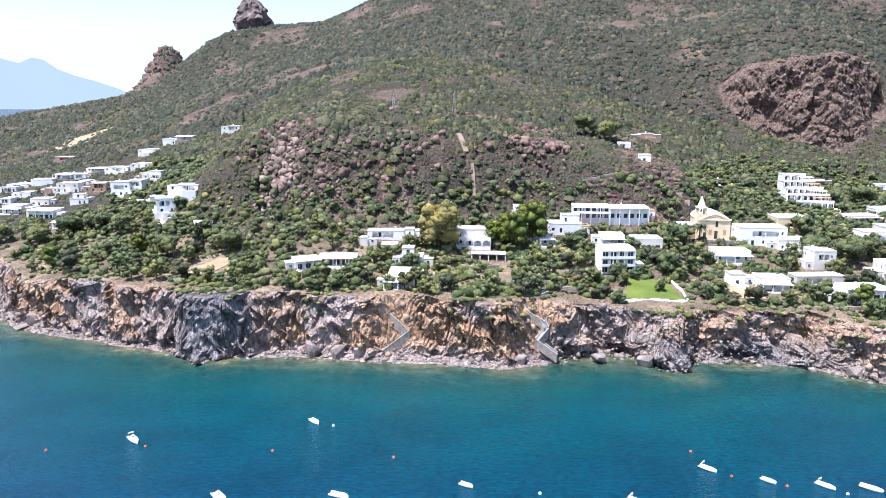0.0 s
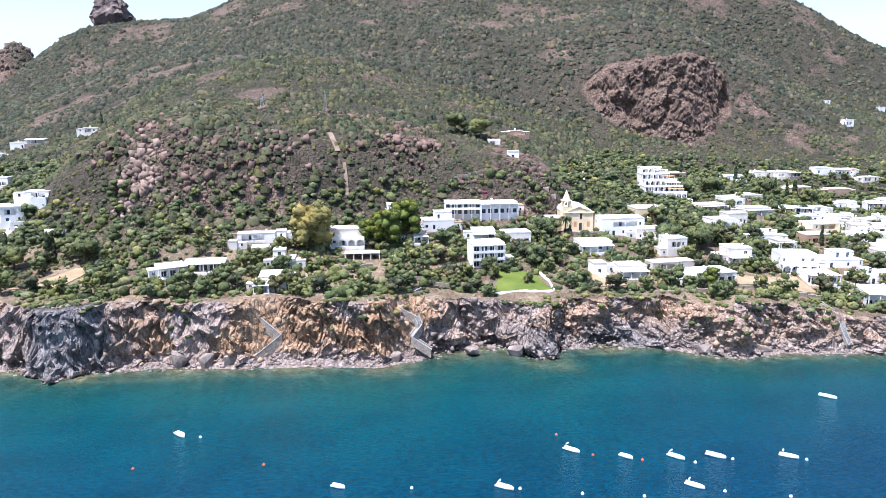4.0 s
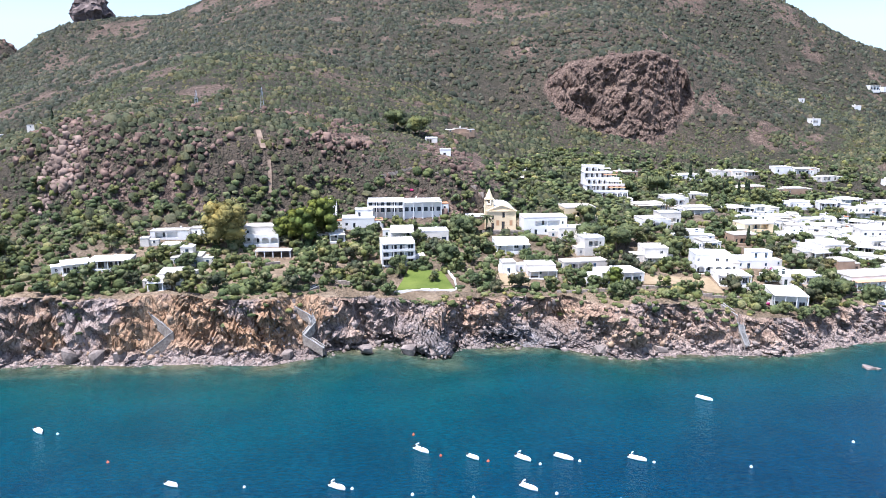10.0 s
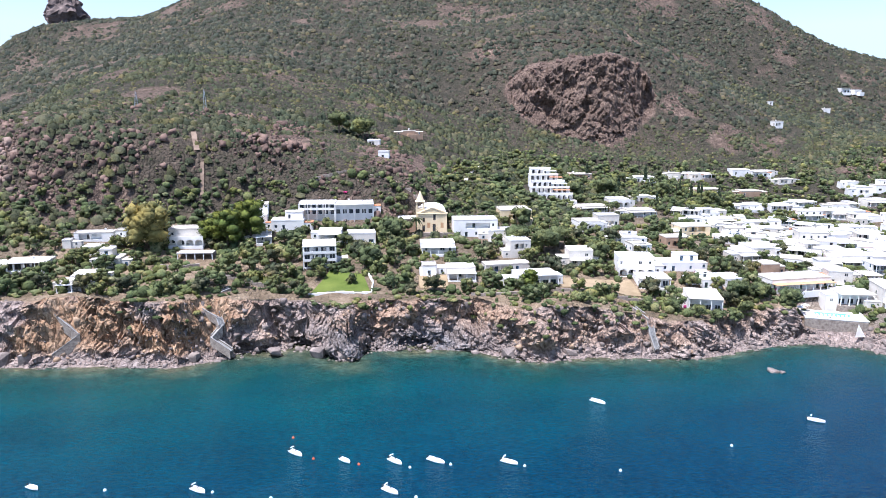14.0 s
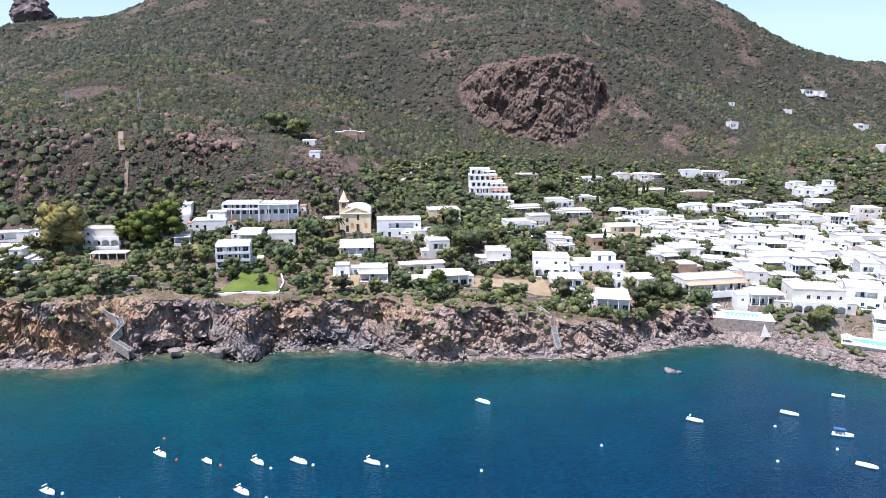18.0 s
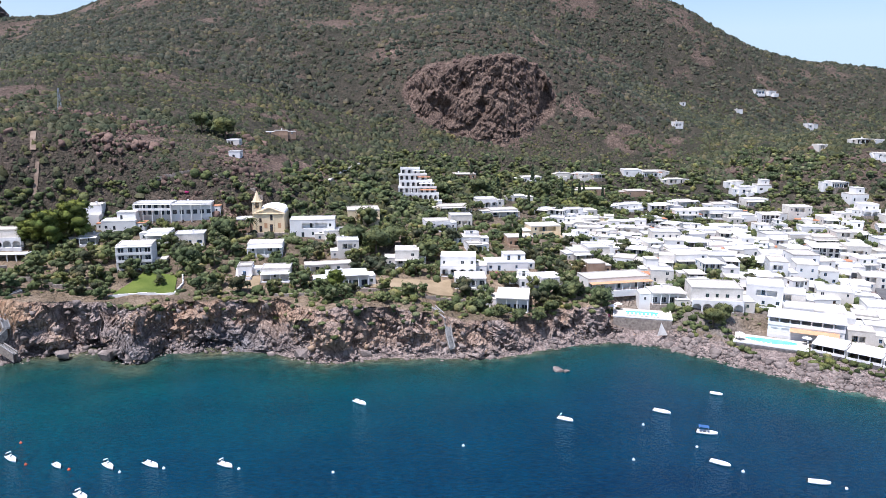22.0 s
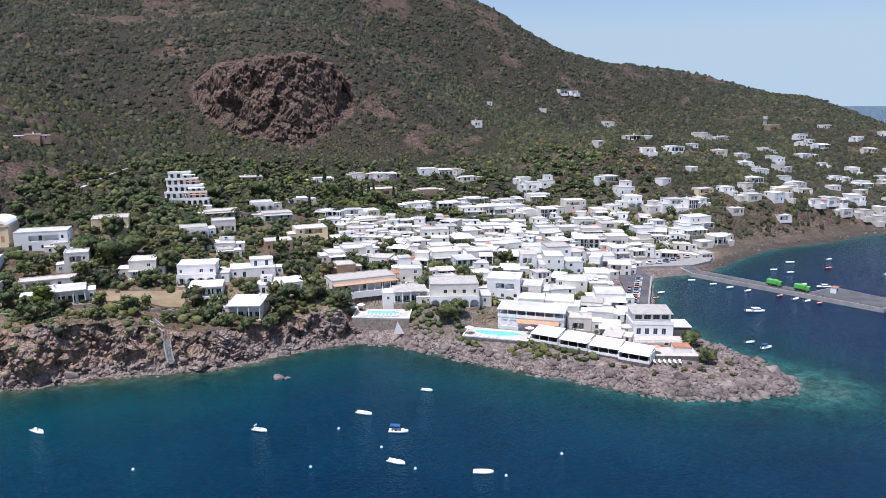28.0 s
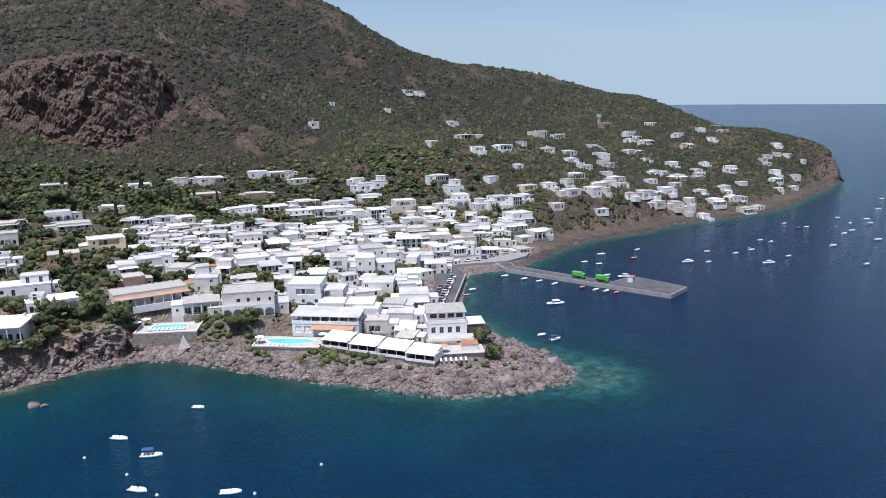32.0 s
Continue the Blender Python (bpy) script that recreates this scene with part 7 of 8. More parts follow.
got = bmesh.ops.solidify(bm, geom=bm.faces[:], thickness=0.05)
part("canvas", bm, CANVAS, sail)

# ---- rocks ----
def leafy(seed, leaves, squash=0.8, rough=0.3):
    """A bush: an uneven core with loose leaf clusters standing out of it."""
    vs, fs = lump(seed, 1, squash, rough)
    rng = np.random.default_rng(seed)
    v, f = [vs], [fs]
    base = len(vs)
    for k in range(leaves):
        d = rng.normal(size=3)
        d /= np.linalg.norm(d)
        d[2] = abs(d[2]) * 0.9
        c = d * rng.uniform(0.85, 1.2) * np.array([1, 1, squash]) + np.array([0, 0, 0.4 * squash])
        tri = c + rng.normal(scale=0.24, size=(3, 3))
        v.append(tri)
        f.append(np.array([[base, base + 1, base + 2]]))
        base += 3
    return np.concatenate(v), np.concatenate(f)


def shard(seed, points=13):
    """An angular block: the hull of a few scattered points."""
    rng = random.Random(seed)
    bm = bmesh.new()
    for k in range(points):
        p = Vector((rng.uniform(-1, 1), rng.uniform(-1, 1), rng.uniform(-1, 1)))
        bm.verts.new(p * (0.95 / max(0.35, max(abs(p.x), abs(p.y), abs(p.z)))) * rng.uniform(0.75, 1.05))
    got = bmesh.ops.convex_hull(bm, input=bm.verts[:])
    bmesh.ops.delete(bm, geom=list(set(v for v in got["geom_interior"] if isinstance(v, bmesh.types.BMVert))), context="VERTS")
    bmesh.ops.triangulate(bm, faces=bm.faces[:])
    bm.verts.ensure_lookup_table()
    bm.verts.index_update()
    vs = np.array([v.co[:] for v in bm.verts])
    fs = np.array([[v.index for v in f.verts] for f in bm.faces])
    bm.free()
    vs[:, 2] = vs[:, 2] * 0.8 + 0.4
    return vs, fs


def clump(seed, sides, leaves):
    """A low open bush: an uneven dome of a few faces with loose leaf clusters."""
    rng = np.random.default_rng(seed)
    a = np.arange(sides) * 2 * np.pi / sides + rng.uniform(0, 6)
    low = np.stack([np.cos(a) * rng.uniform(0.75, 1.2, sides), np.sin(a) * rng.uniform(0.75, 1.2, sides), rng.uniform(-0.25, 0.0, sides)], -1)
    b = a + np.pi / sides
    mid = np.stack([np.cos(b) * rng.uniform(0.5, 1.0, sides), np.sin(b) * rng.uniform(0.5, 1.0, sides), rng.uniform(0.4, 0.85, sides)], -1)
    v = [low, mid, np.array([[*rng.normal(0, 0.15, 2), rng.uniform(0.85, 1.15)]])]
    f = []
    for k in range(sides):
        q = (k + 1) % sides
        f += [(k, q, sides + k), (q, sides + q, sides + k), (sides + k, sides + q, 2 * sides)]
    base = 2 * sides + 1
    for k in range(leaves):
        d = rng.normal(size=3)
        d = d / np.linalg.norm(d) * np.array([0.95, 0.95, 0.6]) + np.array([0, 0, 0.45])
        v.append(d + rng.normal(scale=0.22, size=(3, 3)))
        f.append((base, base + 1, base + 2))
        base += 3
    return np.concatenate(v), np.array(f)


BUSH = [leafy(s, 11, 0.8, 0.3) for s in range(6)]
BOULDER = [shard(s + 20) for s in range(10)]
SCRUB = [clump(s + 60, 5, 5) for s in range(8)]
TUFT = [clump(s + 40, 4, 2) for s in range(8)]


def clear(x, y, margin=0.0):
    """True where no house or court stands."""
    ok = np.ones(len(x), bool)
    for fx, fy, r in FOOTPRINTS:
        ok &= np.hypot(x - fx, y - fy) > r + margin
    return ok


def on_ground(x, y):
    """Height of the built sheet away from the coast, between its grid lines."""
    i, j = np.clip(np.searchsorted(YS, y) - 1, 0, len(YS) - 2), np.clip(np.searchsorted(XS, x) - 1, 0, len(XS) - 2)
    v, u = (y - YS[i]) / (YS[i + 1] - YS[i]), (x - XS[j]) / (XS[j + 1] - XS[j])
    return (PZ[i, j] * (1 - u) + PZ[i, j + 1] * u) * (1 - v) + (PZ[i + 1, j] * (1 - u) + PZ[i + 1, j + 1] * u) * v


def strew(count, x0, x1, y0, y1, keep, seed):
    """Places on the ground within a rectangle, kept by a rule on arrays."""
    rng = np.random.default_rng(seed)
    x, y = rng.uniform(x0, x1, count), rng.uniform(y0, y1, count)
    z = land(x, y)
    ok = keep(x, y, z, rng)
    x, y, z = x[ok], y[ok], z[ok]
    z = z + ramp(z, 30, 60) * 2.2 * waves(x, y, 45, 13, 4)
    z = np.where(y > 332, on_ground(x, y), z)
    return np.stack([x, y, z], -1), rng


def along_shore(count, seed, inland, lo, hi):
    """Places scattered along the coast between two stations of it."""
    rng = np.random.default_rng(seed)
    legs = COAST[lo:hi]
    length = np.hypot(*(legs[1:] - legs[:-1]).T)
    pick = rng.choice(len(length), count, p=length / length.sum())
    f = rng.uniform(0, 1, count)
    p = legs[pick] + (legs[pick + 1] - legs[pick]) * f[:, None]
    n = legs[pick + 1] - legs[pick]
    n = np.stack([-n[:, 1], n[:, 0]], -1) / length[pick][:, None]
    p = p + n * rng.uniform(*inland, count)[:, None]
    return p[:, 0], p[:, 1], rng


for seed, count, inland, lo, hi, big in ((31, 4800, (-2.6, 4.0), 3, SOUTH + 1, 1.0), (32, 2600, (-3.0, 8.0), SOUTH, SOUTH + 9, 1.35), (33, 900, (-3.0, 9.0), SOUTH + 5, SOUTH + 10, 1.7), (34, 900, (0.0, 7.0), SOUTH + 13, SOUTH + 25, 0.9)):
    x, y, rng = along_shore(count, seed, inland, lo, hi)
    z = np.maximum(land(x, y), -0.3)
    size = np.clip(rng.lognormal(-0.95, 0.6, count), 0.16, 1.9) * big * 0.7
    ok = clear(x, y, -0.5)
    scatter("shore_rocks", BOULDER, np.stack([x, y, z - size * 0.35], -1)[ok], size[ok], size[ok], ROCK, "tumbled grey boulders along the waterline", "rocks", seed, 0.4, smooth=False)

# blocks that stand out of the cliffs
rng = np.random.default_rng(41)
wgt = (cliffness * steep * (GX > -200) * (GX < 345)).ravel()
pick = rng.choice(wgt.size, 1500, p=wgt / wgt.sum())
at = np.stack([PX.ravel()[pick] + rng.normal(0, 0.6, 1500), PY.ravel()[pick] + 0.3, PZ.ravel()[pick] - 0.7], -1)
ochre = waves(at[:, 0], at[:, 2] * 0 + 3, 26, 43, 3) + 0.5 * waves(at[:, 0], at[:, 2], 6, 44, 2) > 0.12
size = np.clip(rng.lognormal(-0.95, 0.5, 1500), 0.2, 1.2)
scatter("cliff_blocks", BOULDER, at[~ochre], size[~ochre], size[~ochre] * 1.5, ROCK, "broken grey blocks standing out of the cliff", "rocks", 45, 0.6, smooth=False)
scatter("cliff_blocks", BOULDER, at[ochre], size[ochre], size[ochre] * 1.4, OCHRE_ROCK, "broken ochre blocks standing out of the cliff", "rocks", 46, 0.6, smooth=False)
wgt = ((crag_in > 0.3) * np.gradient(GY, axis=0)).ravel().astype(float)
pick = rng.choice(wgt.size, 420, p=wgt / wgt.sum())
at = np.stack([PX.ravel()[pick] + rng.normal(0, 1, 420), PY.ravel()[pick] + 0.3, PZ.ravel()[pick] - 1.2], -1)
size = np.clip(rng.lognormal(-0.5, 0.45, 420), 0.4, 1.6)
scatter("crag_blocks", BOULDER, at, size, size * 1.5, RED_ROCK, "rugged reddish-brown blocks of the mountain crag", "rocks", 47, 0.5, smooth=False)


def on_knoll(x, y, z, rng):
    return (z > 28) & (rng.uniform(0, 1, len(x)) < 0.25 + 0.9 * waves(x, y, 30, 51, 3))


at, rng = strew(4500, -110, 104, 285, 370, on_knoll, 52)
size = np.clip(rng.lognormal(-0.5, 0.5, len(at)), 0.35, 2.4)
at[:, 2] -= size * 0.3
scatter("hill_rocks", BOULDER, at, size, size * 1.2, RED_ROCK, "reddish rock outcrops on the hill's front", "rocks", 53, 0.5, smooth=False)
rng = np.random.default_rng(58)
for rx, ry, sx, sy, count in ((-68, 298, 4.5, 5.5, 170), (-74, 312, 7, 4, 60), (-25, 303, 9, 5, 80), (40, 318, 9, 6, 80), (-48, 296, 7, 4, 60)):
    at = np.stack([rng.normal(rx, sx, count), rng.normal(ry, sy, count), np.zeros(count)], -1)
    at[:, 2] = land(at[:, 0], at[:, 1]) + 0.5
    size = np.clip(rng.lognormal(0.0, 0.4, count), 0.5, 2.2)
    at[:, 2] -= size * 0.3
    scatter("hill_rocks", BOULDER, at, size, size * 1.4, KNOLL_ROCK if count > 100 else RED_ROCK, "pale reddish rock ribs on the hill's front", "rocks", int(count + rx + 200), 0.5, smooth=False)
at, rng = strew(1500, 400, 560, 240, 420, on_knoll, 54)
size = np.clip(rng.lognormal(-0.1, 0.5, len(at)), 0.5, 3.0)
scatter("hill_rocks", BOULDER, at, size, size, RED_ROCK, "reddish rock outcrops above the northern beach", "rocks", 55, 0.5, smooth=False)


def boulder_thing(x, y, z, s, tall, seed, material, label):
    vs, fs = shard(seed, 30)
    me = mesh_of("boulder", (vs * np.array([s, s, s * tall])).tolist(), fs.tolist(), material)
    ob = new("boulder", me)
    ob.matrix_basis = pose(x, y, z, 0, 0, seed * 40)
    return tagged(ob, label, "rock", "large shore boulders")


for k, (bx, by, bz, bs, bt) in enumerate([(-33, 211, 0.2, 2.2, 1.5), (-26, 211.5, 0.2, 2.2, 1.6), (-41, 213, 0.2, 2.4, 1.5), (-146, 243, -0.4, 2.6, 1.7), (-149, 240, -0.5, 2.4, 0.6), (195.5, 172.5, -0.4, 1.6, 0.6), (197.5, 171.5, -0.4, 1.1, 0.6), (24, 206, 0.5, 1.8, 1.2), (48, 207, 0.6, 2.0, 1.1), (62, 205, 0.4, 2.4, 1.0), (70, 202.5, 0.2, 2.6, 1.1), (121, 196, 0.5, 2.4, 0.9), (140, 194, 0.4, 2.0, 0.9), (176, 190, 0.3, 2.2, 0.9), (330, 122, 0.0, 2.8, 0.8), (324, 118, 0.0, 2.4, 0.9), (316, 117, 0.2, 2.6, 0.8)]):
    boulder_thing(bx, by, bz, bs, bt, 60 + k, ROCK, "large grey weathered boulder at the waterline")


def rock_tower():
    """The stacked dark pinnacle on the skyline."""
    n, m = 44, 30
    verts, faces = [], []
    for k in range(m):
        f = k / (m - 1)
        wide = 21 * (1 - f ** 5) ** 0.5 * (1.12 - 0.42 * f - 0.22 * math.exp(-((f - 0.42) / 0.12) ** 2)) + 2.0
        for i in range(n):
            a = 2 * math.pi * i / n
            q = Vector((math.cos(a) * 1.6, math.sin(a) * 1.6, f * 4.5))
            r = wide * (1 + 0.42 * noise.noise(q * 1.1) + 0.22 * noise.noise(q * 2.9) + 0.10 * round(2 * noise.noise(q * 2.0 + Vector((5, 0, 0)))))
            verts.append((r * math.cos(a) - 4 * f, r * math.sin(a) * 0.7, f * 54 + 3.0 * noise.noise(q * 2.5)))
    for k in range(m - 1):
        for i in range(n):
            faces.append((k * n + i, k * n + (i + 1) % n, (k + 1) * n + (i + 1) % n, (k + 1) * n + i))
    faces.append(tuple(range((m - 1) * n, m * n)))
    ob = new("rock_pinnacle", mesh_of("rock_pinnacle", verts, faces, PINNACLE_ROCK))
    ob.location = (-222, 869, 143)
    tagged(ob, "dark stacked rock pinnacle on the mountain's shoulder", "rock")


rock_tower()
at, rng = strew(420, -425, -345, 920, 1000, lambda x, y, z, rng: (z > 70) & (x < -362 + 0.25 * (z - 95)), 56)
size = np.clip(rng.lognormal(0.7, 0.45, len(at)), 1.0, 4.0)
scatter("peak_rocks", BOULDER, at - np.array([0, 0, 2.0]), size, size * 1.3, RED_ROCK, "dark rugged rocks of the far peak", "rocks", 57, 0.4, smooth=False)

# ---- scrub and gardens ----


def on_hill(x, y, z, rng):
    red = crag_face(x, y)
    steepness = (np.abs(land(x, y + 2) - z) + np.abs(land(x + 2, y) - z)) / 2
    return (z > 26 + 6 * waves(x, y, 20, 21, 2)) & (shore(x, y) > 20) & (red < 0.25) & (steepness < 2.2) & clear(x, y) & (rng.uniform(0, 1, len(x)) < 0.9 + 0.6 * waves(x, y, 28, 22, 4) - 0.6 * ramp(waves(x, y + 0.6 * z, 34, 31, 4), 0.12, 0.5) + 0.02 * (y < 345) * (x < 120) * (y > 285))


at, rng = strew(68000, -190, 560, 230, 480, on_hill, 3)
big = 0.62 + 0.75 * ramp(waves(at[:, 0], at[:, 1], 18, 32, 3), -0.3, 0.6)
wide = np.clip(big * rng.lognormal(-0.1, 0.5, len(at)), 0.3, 2.4)
scatter("maquis", SCRUB, at - np.array([0, 0, 0.15]), wide, wide * rng.uniform(0.75, 1.35, len(at)), MAQUIS, "dense grey-green maquis scrub covering the lower slopes", "scrub", 4)
at, rng = strew(125000, -520, 950, 480, 1000, lambda x, y, z, rng: on_hill(x, y, z, rng) & (land(x, y + 5) > z - 0.3), 5)
wide = np.clip(rng.lognormal(0.02, 0.5, len(at)), 0.4, 2.6)
scatter("maquis", TUFT, at - np.array([0, 0, 0.2]), wide, wide * rng.uniform(0.8, 1.4, len(at)), MAQUIS_HIGH, "grey-green scrub covering the upper mountain", "scrub", 6)
at, rng = strew(9000, -480, -190, 230, 700, lambda x, y, z, rng: (z > 3) & clear(x, y) & (shore(x, y) > 8) & (rng.uniform(0, 1, len(x)) < 0.6 + 0.8 * waves(x, y, 35, 24, 3)), 7)
scatter("maquis", SCRUB, at, rng.uniform(0.8, 2.2, len(at)), rng.uniform(0.7, 2.0, len(at)), MAQUIS, "green scrub round the southern hamlet", "scrub", 8)
at, rng = strew(20000, 415, 920, 230, 620, lambda x, y, z, rng: (z > 4) & clear(x, y) & (shore(x, y) > 10) & (rng.uniform(0, 1, len(x)) < 0.7 + 0.8 * waves(x, y, 35, 25, 3)), 9)
scatter("maquis", SCRUB, at, rng.uniform(0.8, 2.2, len(at)), rng.uniform(0.8, 2.2, len(at)), MAQUIS, "green scrub among the northern houses", "scrub", 10)


def in_gardens(x, y, z, rng):
    thick = np.where(x < 200, 0.72, 0.6) + 0.22 * (x < 30) + 0.85 * waves(x, y, 16, 26, 3)
    return (z > 4) & (z < 46) & (shore(x, y) > 10.5) & clear(x, y, -0.3) & (rng.uniform(0, 1, len(x)) < thick)


at, rng = strew(30000, -180, 460, 195, 450, in_gardens, 11)
wide = np.clip(rng.lognormal(-0.1, 0.45, len(at)), 0.3, 1.9)
scatter("garden_shrubs", BUSH, at, wide, wide * rng.uniform(0.7, 1.5, len(at)), SHRUB, "mixed green garden shrubs between the houses", "shrubs", 12)
# tufts hanging on the cliff edge
wgt = (near_sea * (GZ > 8) * (SHORE > 4) * (SHORE < 16) * (GX > -180) * (GX < 300) * (waves(GX, GY, 14, 27, 3) > -0.05)).ravel()
rng = np.random.default_rng(13)
pick = rng.choice(wgt.size, 480, p=wgt / wgt.sum())
at = np.stack([PX.ravel()[pick], PY.ravel()[pick], PZ.ravel()[pick] - 0.2], -1)
at = at[clear(at[:, 0], at[:, 1], -1.0)]
scatter("cliff_shrubs", BUSH, at, rng.uniform(0.4, 1.5, len(at)), rng.uniform(0.4, 1.2, len(at)), SHRUB, "green shrubs hanging along the cliff edge", "shrubs", 14)
at, rng = strew(900, 60, 420, 200, 340, lambda x, y, z, rng: (z > 6) & clear(x, y, -1.2) & ~clear(x, y, 1.2) & (rng.uniform(0, 1, len(x)) < 0.16), 15)
scatter("bougainvillea", BUSH, at, rng.uniform(0.5, 1.1, len(at)), rng.uniform(0.6, 1.5, len(at)), MAGENTA, "magenta flowering bougainvillea against white house walls", "flowers", 16)

def in_town(x, y, z, rng):
    return (z > 3) & (shore(x, y) > 8) & clear(x, y, -1.5) & (rng.uniform(0, 1, len(x)) < 0.4 + 0.6 * waves(x, y, 12, 29, 2))


at, rng = strew(6500, 240, 430, 196, 345, in_town, 18)
scatter("courtyard_shrubs", BUSH, at, rng.uniform(0.5, 1.8, len(at)), rng.uniform(0.5, 1.9, len(at)), SHRUB, "green shrubs in the white courtyards of the town", "shrubs", 21)

at, rng = strew(900, 250, 338, 112, 196, lambda x, y, z, rng: (shore(x, y) > 7) & clear(x, y, -3.0) & (rng.uniform(0, 1, len(x)) < 0.55), 23)
scatter("headland_shrubs", BUSH, at, rng.uniform(0.3, 1.0, len(at)), rng.uniform(0.3, 0.8, len(at)), SHRUB, "low green shrubs between headland rocks and terraces", "shrubs", 24)

at, rng = strew(2600, 205, 300, 140, 216, lambda x, y, z, rng: (shore(x, y) > 6) & (shore(x, y) < 17) & clear(x, y, -3.5) & (rng.uniform(0, 1, len(x)) < 0.35 + 0.9 * waves(x, y, 12, 30, 2)), 25)
scatter("headland_shrubs", BUSH, at, rng.uniform(0.5, 1.5, len(at)), rng.uniform(0.5, 1.5, len(at)), SHRUB, "green bushes on the slope below the terraces", "shrubs", 26)

# ---- trees ----


def crown_part(root, seed, blobs, leaves, spread, low, high, leaf, material, name="crown"):
    """A crown of uneven clumps and loose leaf clusters, with gaps."""
    rng = np.random.default_rng(seed)
    v, f, base = [], [], 0
    centres = []
    for k in range(blobs):
        a, r = rng.uniform(0, 2 * np.pi), spread * np.sqrt(rng.uniform(0, 0.62))
        h = low + (high - low) * rng.uniform(0.1, 0.9)
        squeeze = 1 - 0.45 * abs((h - low) / (high - low) - 0.45)
        c = np.array([r * np.cos(a) * squeeze, r * np.sin(a) * squeeze, h])
        s = spread * rng.uniform(0.28, 0.42)
        vs, fs = lump(seed * 31 + k, 1, 0.75, 0.3)
        v.append(vs * s + c - np.array([0, 0, s * 0.4]))
        f.append(fs + base)
        base += len(vs)
        centres.append((c, s))
    for k in range(leaves):
        c, s = centres[rng.integers(len(centres))]
        d = rng.normal(size=3)
        d /= np.linalg.norm(d)
        p = c + d * s * rng.uniform(0.85, 1.35) * np.array([1, 1, 0.8])
        v.append(p + rng.normal(scale=leaf, size=(3, 3)))
        f.append(np.array([[base, base + 1, base + 2]]))
        base += 3
    me = mesh_of(name, np.concatenate(v).tolist(), np.concatenate(f).tolist(), material, True)
    ob = new(name, me)
    ob.parent = root
    return ob


def broad_tree(seed, label, spread=3.0, low=1.6, high=5.0, material=TREE_GREEN, blobs=14, leaves=260, category="tree", trunk=0.22):
    root = thing("tree", Matrix(), label, category, "village trees")
    rng = random.Random(seed)
    bm = bmesh.new()
    fork = low + (high - low) * 0.25
    tube(bm, (0, 0, -0.8), (0.1, 0.05, fork), trunk * 1.3, trunk * 0.8, 7)
    for k in range(5):
        a = k * 1.26 + rng.uniform(-0.4, 0.4)
        tube(bm, (0.1, 0.05, fork - 0.1), (spread * 0.5 * math.cos(a), spread * 0.5 * math.sin(a), fork + (high - low) * rng.uniform(0.3, 0.6)), trunk * 0.5, trunk * 0.2, 5)
    part("trunk", bm, BARK, root)
    crown_part(root, seed, blobs, leaves, spread, low, high, 0.16 + 0.03 * spread, material)
    return root


def cypress(seed, label):
    root = thing("cypress", Matrix(), label, "tree", "village trees")
    bm = bmesh.new()
    tube(bm, (0, 0, -0.6), (0, 0, 3), 0.18, 0.12, 6)
    part("trunk", bm, BARK, root)
    rng = np.random.default_rng(seed)
    v, f, base = [], [], 0
    for k in range(9):
        h = 0.7 + k * 0.95
        s = 1.0 * (1 - (k / 9) ** 2) + 0.25
        vs, fs = lump(seed + k, 1, 1.3, 0.28)
        v.append(vs * np.array([s, s, 0.9]) + np.array([*rng.normal(0, 0.1, 2), h - 0.4]))
        f.append(fs + base)
        base += len(vs)
    me = mesh_of("crown", np.concatenate(v).tolist(), np.concatenate(f).tolist(), CYPRESS_GREEN, True)
    ob = new("crown", me)
    ob.parent = root
    return root


def palm(seed, label, high=6.0):
    root = thing("palm", Matrix(), label, "palm tree", "village trees")
    bm = bmesh.new()
    for k in range(6):
        tube(bm, (0.04 * k, 0, high * k / 6 - 0.3 * (k == 0)), (0.04 * (k + 1), 0, high * (k + 1) / 6), 0.3, 0.24, 7)
    part("trunk", bm, BARK, root)
    rng = random.Random(seed)
    for k in range(22):
        bm = bmesh.new()
        a, lift = k * 2.4, rng.uniform(-0.2, 1.1)
        last = None
        for j in range(6):
            f = j / 5
            r = 2.9 * f
            z = high + lift * 2.0 * f - 2.4 * f * f
            wide = 0.34 * math.sin(math.pi * min(1, 0.15 + 0.85 * f)) + 0.04
            c = Vector((0.24 + r * math.cos(a), r * math.sin(a), z))
            o = Vector((-math.sin(a), math.cos(a), 0)) * wide
            here = [bm.verts.new(c - o - Vector((0, 0, wide * 0.5))), bm.verts.new(c), bm.verts.new(c + o - Vector((0, 0, wide * 0.5)))]
            if last:
                bm.faces.new((last[0], here[0], here[1], last[1]))
                bm.faces.new((last[1], here[1], here[2], last[2]))
            last = here
        part("frond", bm, PALM_GREEN, root)
    return root


def plant(src, spots, seed, first=True):
    rng = random.Random(seed)
    for k, (tx, ty, s) in enumerate(spots):
        m = pose(tx, ty, ground_at(tx, ty), 0, 0, rng.uniform(0, 360)) @ Matrix.Scale(s, 4)
        if k == 0 and first:
            src.matrix_basis = m
            src.scale = (s, s, s)
        else:
            ob = copy_thing(src, Matrix())
            ob.matrix_basis = m


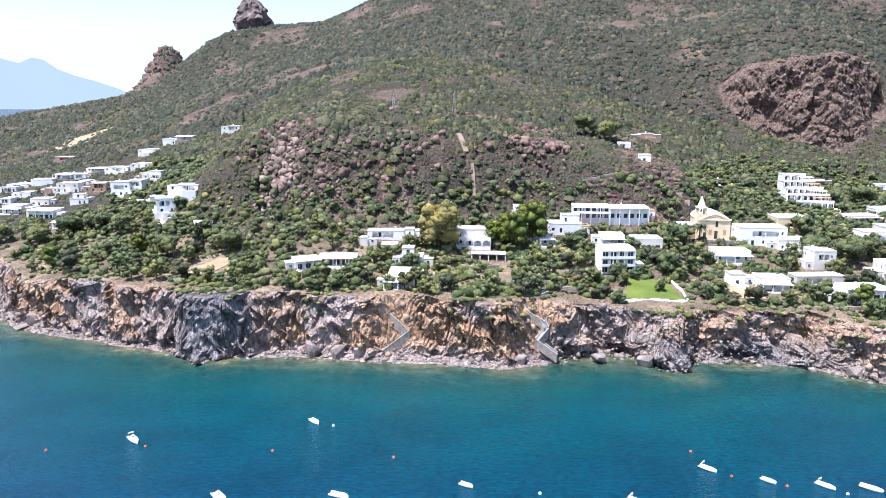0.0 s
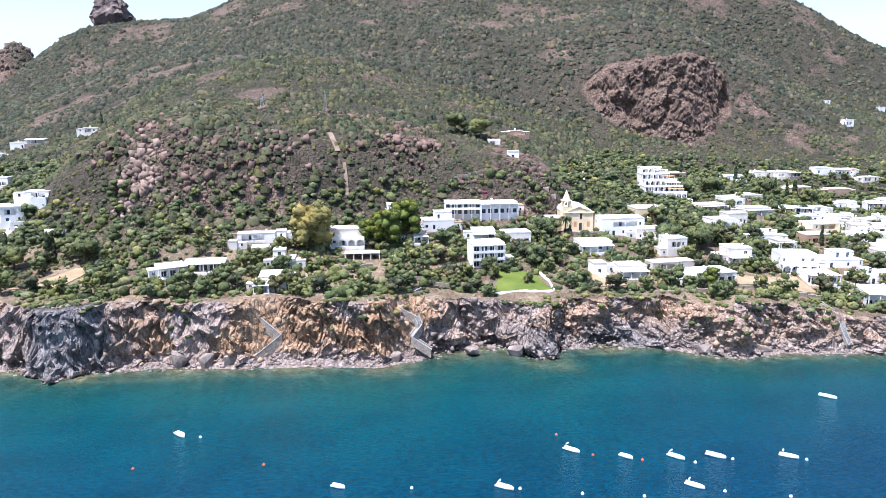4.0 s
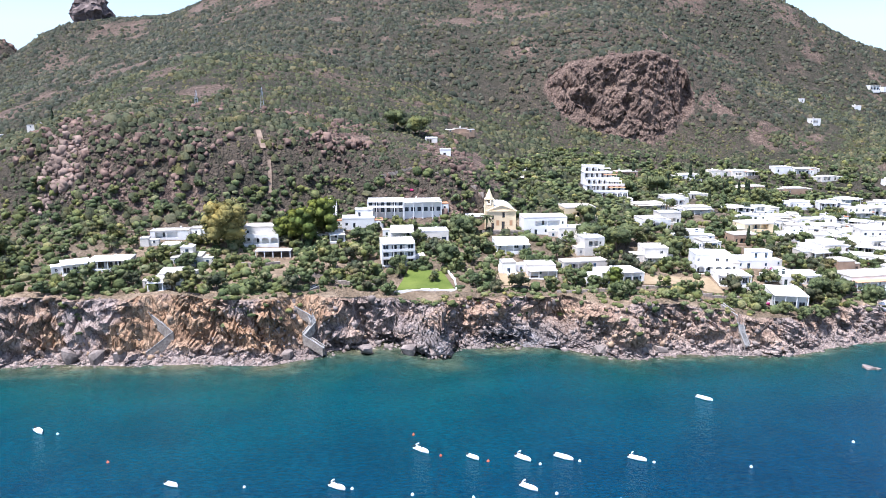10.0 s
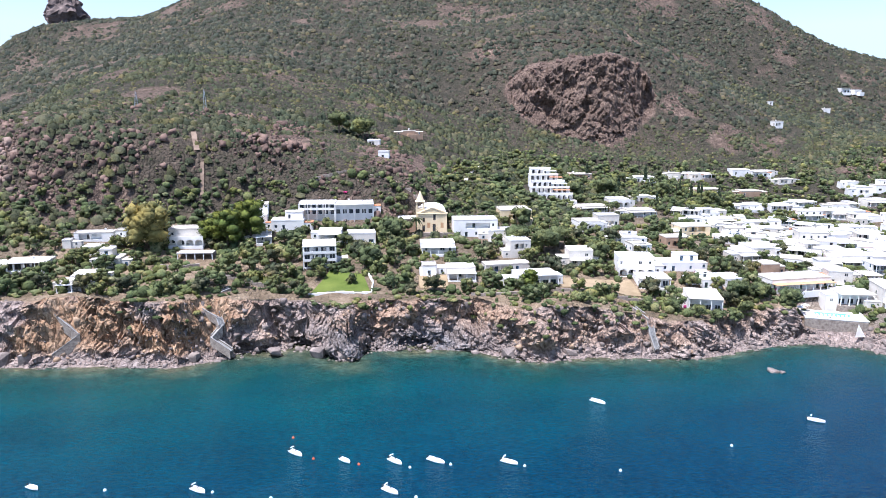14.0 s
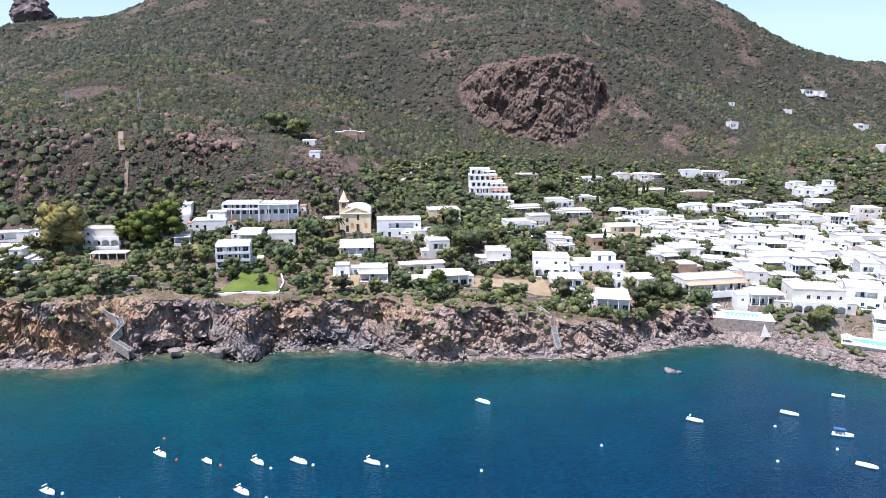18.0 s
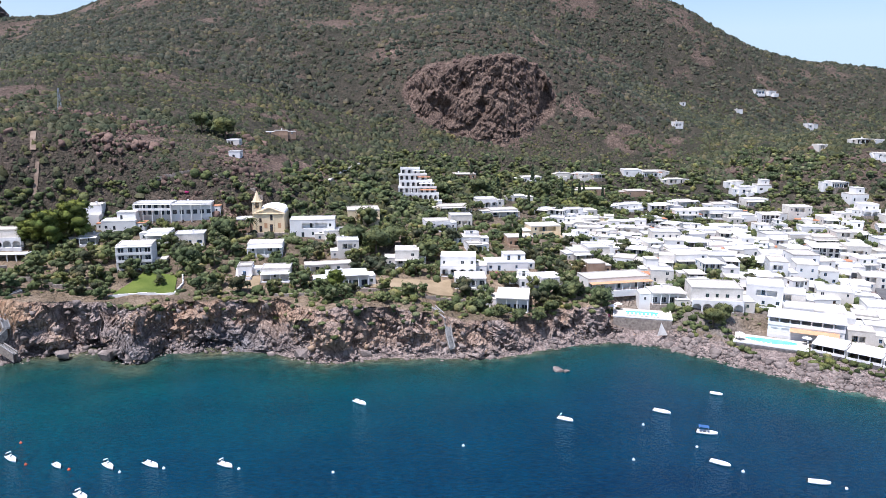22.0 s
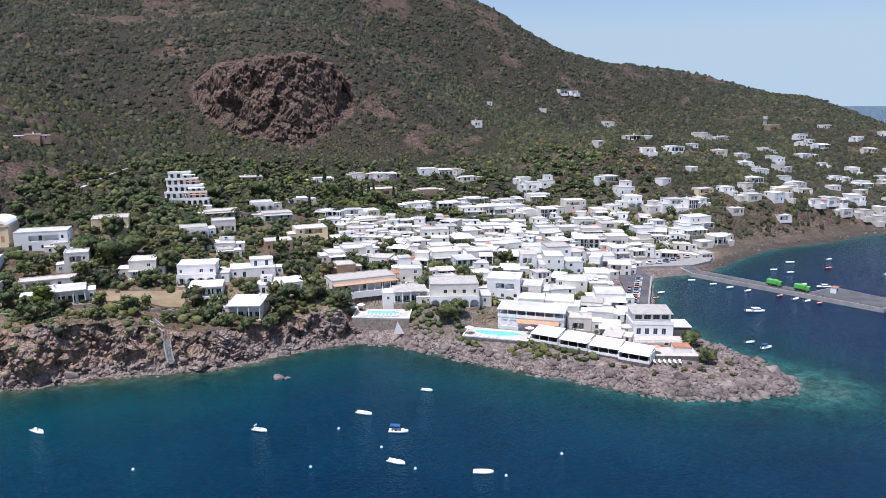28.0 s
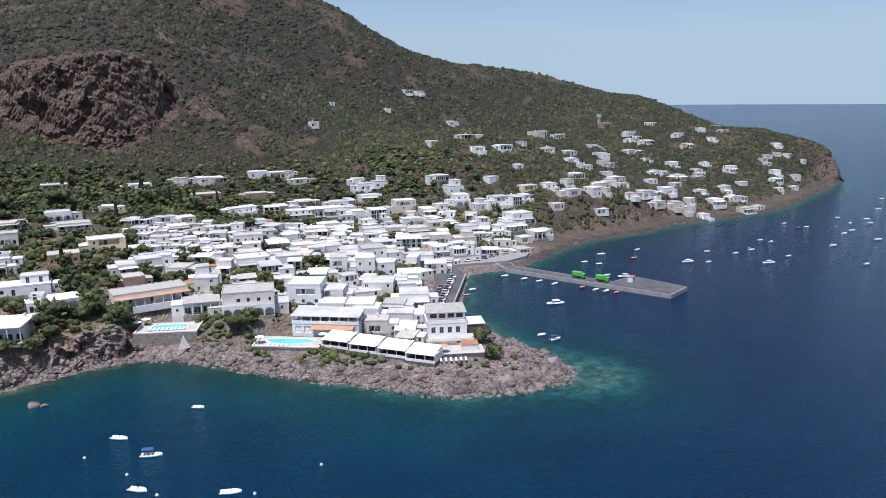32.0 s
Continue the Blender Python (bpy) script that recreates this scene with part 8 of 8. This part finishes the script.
plant(broad_tree(1, "very large golden-green tree with dense rounded crown", 8.0, 2.5, 17.5, GOLD_GREEN, 60, 3200, trunk=0.6), [(-1, 264, 1.0)], 1)
plant(broad_tree(2, "tall bright yellow-green pine with layered crown", 6.0, 3.0, 14.5, PINE_GREEN, 38, 2000, trunk=0.4), [(27, 266, 1.0), (35, 272, 1.1), (20, 268, 0.7), (-117, 268, 0.55), (-148, 262, 0.6), (132, 214, 0.5)], 2)
plant(broad_tree(3, "broad dark green pine with flat crown", 5.5, 2.5, 8.5, TREE_GREEN, 26, 700, trunk=0.35), [(71, 362, 1.15), (83, 356, 1.25), (149, 255, 1.1), (140, 262, 1.0), (157, 262, 1.0), (148, 288, 0.9), (168, 247, 0.9), (90, 270, 1.0), (216, 363, 1.2), (192, 350, 1.0), (80, 246, 0.9), (-80, 260, 1.0), (-104, 262, 1.0), (-169, 316, 1.1), (-189, 322, 1.1), (-169, 330, 1.1), (-160, 322, 1.0), (-181, 312, 1.0), (-154, 318, 0.9), (-176, 303, 1.0), (-137, 300, 1.0), (-200, 315, 1.0), (315, 132, 0.5), (320.5, 146, 0.6), (253, 186, 0.7), (259, 190, 0.6), (222, 205, 0.8), (205, 210, 0.7), (212, 208, 0.7), (184, 197, 0.5), (190, 195.5, 0.45), (197, 197, 0.5), (202, 199, 0.5), (178, 203, 0.5), (300, 330, 0.8), (258, 382, 1.0), (283, 372, 1.0)], 3)
plant(cypress(4, "slender dark green cypress"), [(210, 263, 0.9), (221, 408, 1.1), (262, 415, 1.2), (278, 385, 1.0), (282, 384, 1.1), (273, 390, 1.0), (270, 384, 0.9), (286, 388, 1.0), (-94, 266, 1.1), (-92.5, 267, 1.0), (-108, 267, 1.2), (240, 350, 0.9), (231, 382, 1.0), (-125, 452, 0.9), (300, 392, 0.9)], 4)
plant(palm(5, "date palm with feathery green crown"), [(100.5, 272.5, 1.15), (250, 331, 1.1), (199, 316, 1.0), (371, 321, 1.0), (272, 392, 1.1), (225, 418, 1.0), (305, 300, 0.9), (-186, 395, 1.0)], 5)
plant(broad_tree(6, "rounded tree standing on the lawn", 2.1, 1.0, 4.2, TREE_GREEN, 12, 260), [(73, 231, 1.0), (62, 237, 1.2)], 6)
KINDS = [
    broad_tree(7, "medium rounded olive-green garden tree", 2.6, 1.2, 4.6, TREE_GREEN, 13, 260),
    broad_tree(8, "low spreading green garden tree", 3.0, 1.0, 3.8, SHRUB, 14, 280),
    broad_tree(9, "fresh green rounded garden tree", 2.2, 1.0, 4.4, SHRUB, 12, 240),
    broad_tree(10, "grey-green spreading olive tree", 2.8, 1.4, 4.2, MAQUIS, 13, 280),
]


def for_trees(x, y, z, rng):
    thick = np.where(x < 190, 0.75, 0.4) + 0.4 * (x > 125) * (x < 262) * (y > 225) + 0.7 * waves(x, y, 24, 28, 3)
    return (z > 5) & (z < 44) & (shore(x, y) > 9) & clear(x, y, 0.6) & (rng.uniform(0, 1, len(x)) < thick)


at, rng = strew(3600, -180, 450, 200, 440, for_trees, 17)
chosen = []
for tx, ty, tz in at:
    if all((tx - qx) ** 2 + (ty - qy) ** 2 > 20 for qx, qy in chosen):
        chosen.append((tx, ty))
chosen.sort(key=lambda q: q[1])
rest = np.array([(qx, qy, ground_at(qx, qy)) for qx, qy in chosen[200:]])
chosen = chosen[:200]


def grove_shape(seed):
    """One tree of a far grove: several clumps on a short stem."""
    rng = np.random.default_rng(seed)
    v, f, base = [], [], 0
    for k in range(7):
        vs, fs = leafy(seed * 9 + k, 14, 0.8, 0.3)
        v.append(vs * rng.uniform(0.4, 0.6) + np.array([*rng.normal(0, 0.45, 2), rng.uniform(0.5, 1.3)]))
        f.append(fs + base)
        base += len(vs)
    return np.concatenate(v), np.concatenate(f)


if len(rest):
    rng = np.random.default_rng(19)
    scatter("garden_trees", [grove_shape(s) for s in range(4)], rest, rng.uniform(1.6, 3.0, len(rest)), rng.uniform(1.6, 2.8, len(rest)), TREE_GREEN, "green trees crowded among the upper houses", "trees", 20)
for k in range(4):
    plant(KINDS[k], [(tx, ty, 0.8 + 0.7 * ((i * 37) % 10) / 10) for i, (tx, ty) in enumerate(chosen[k::4])], 20 + k)
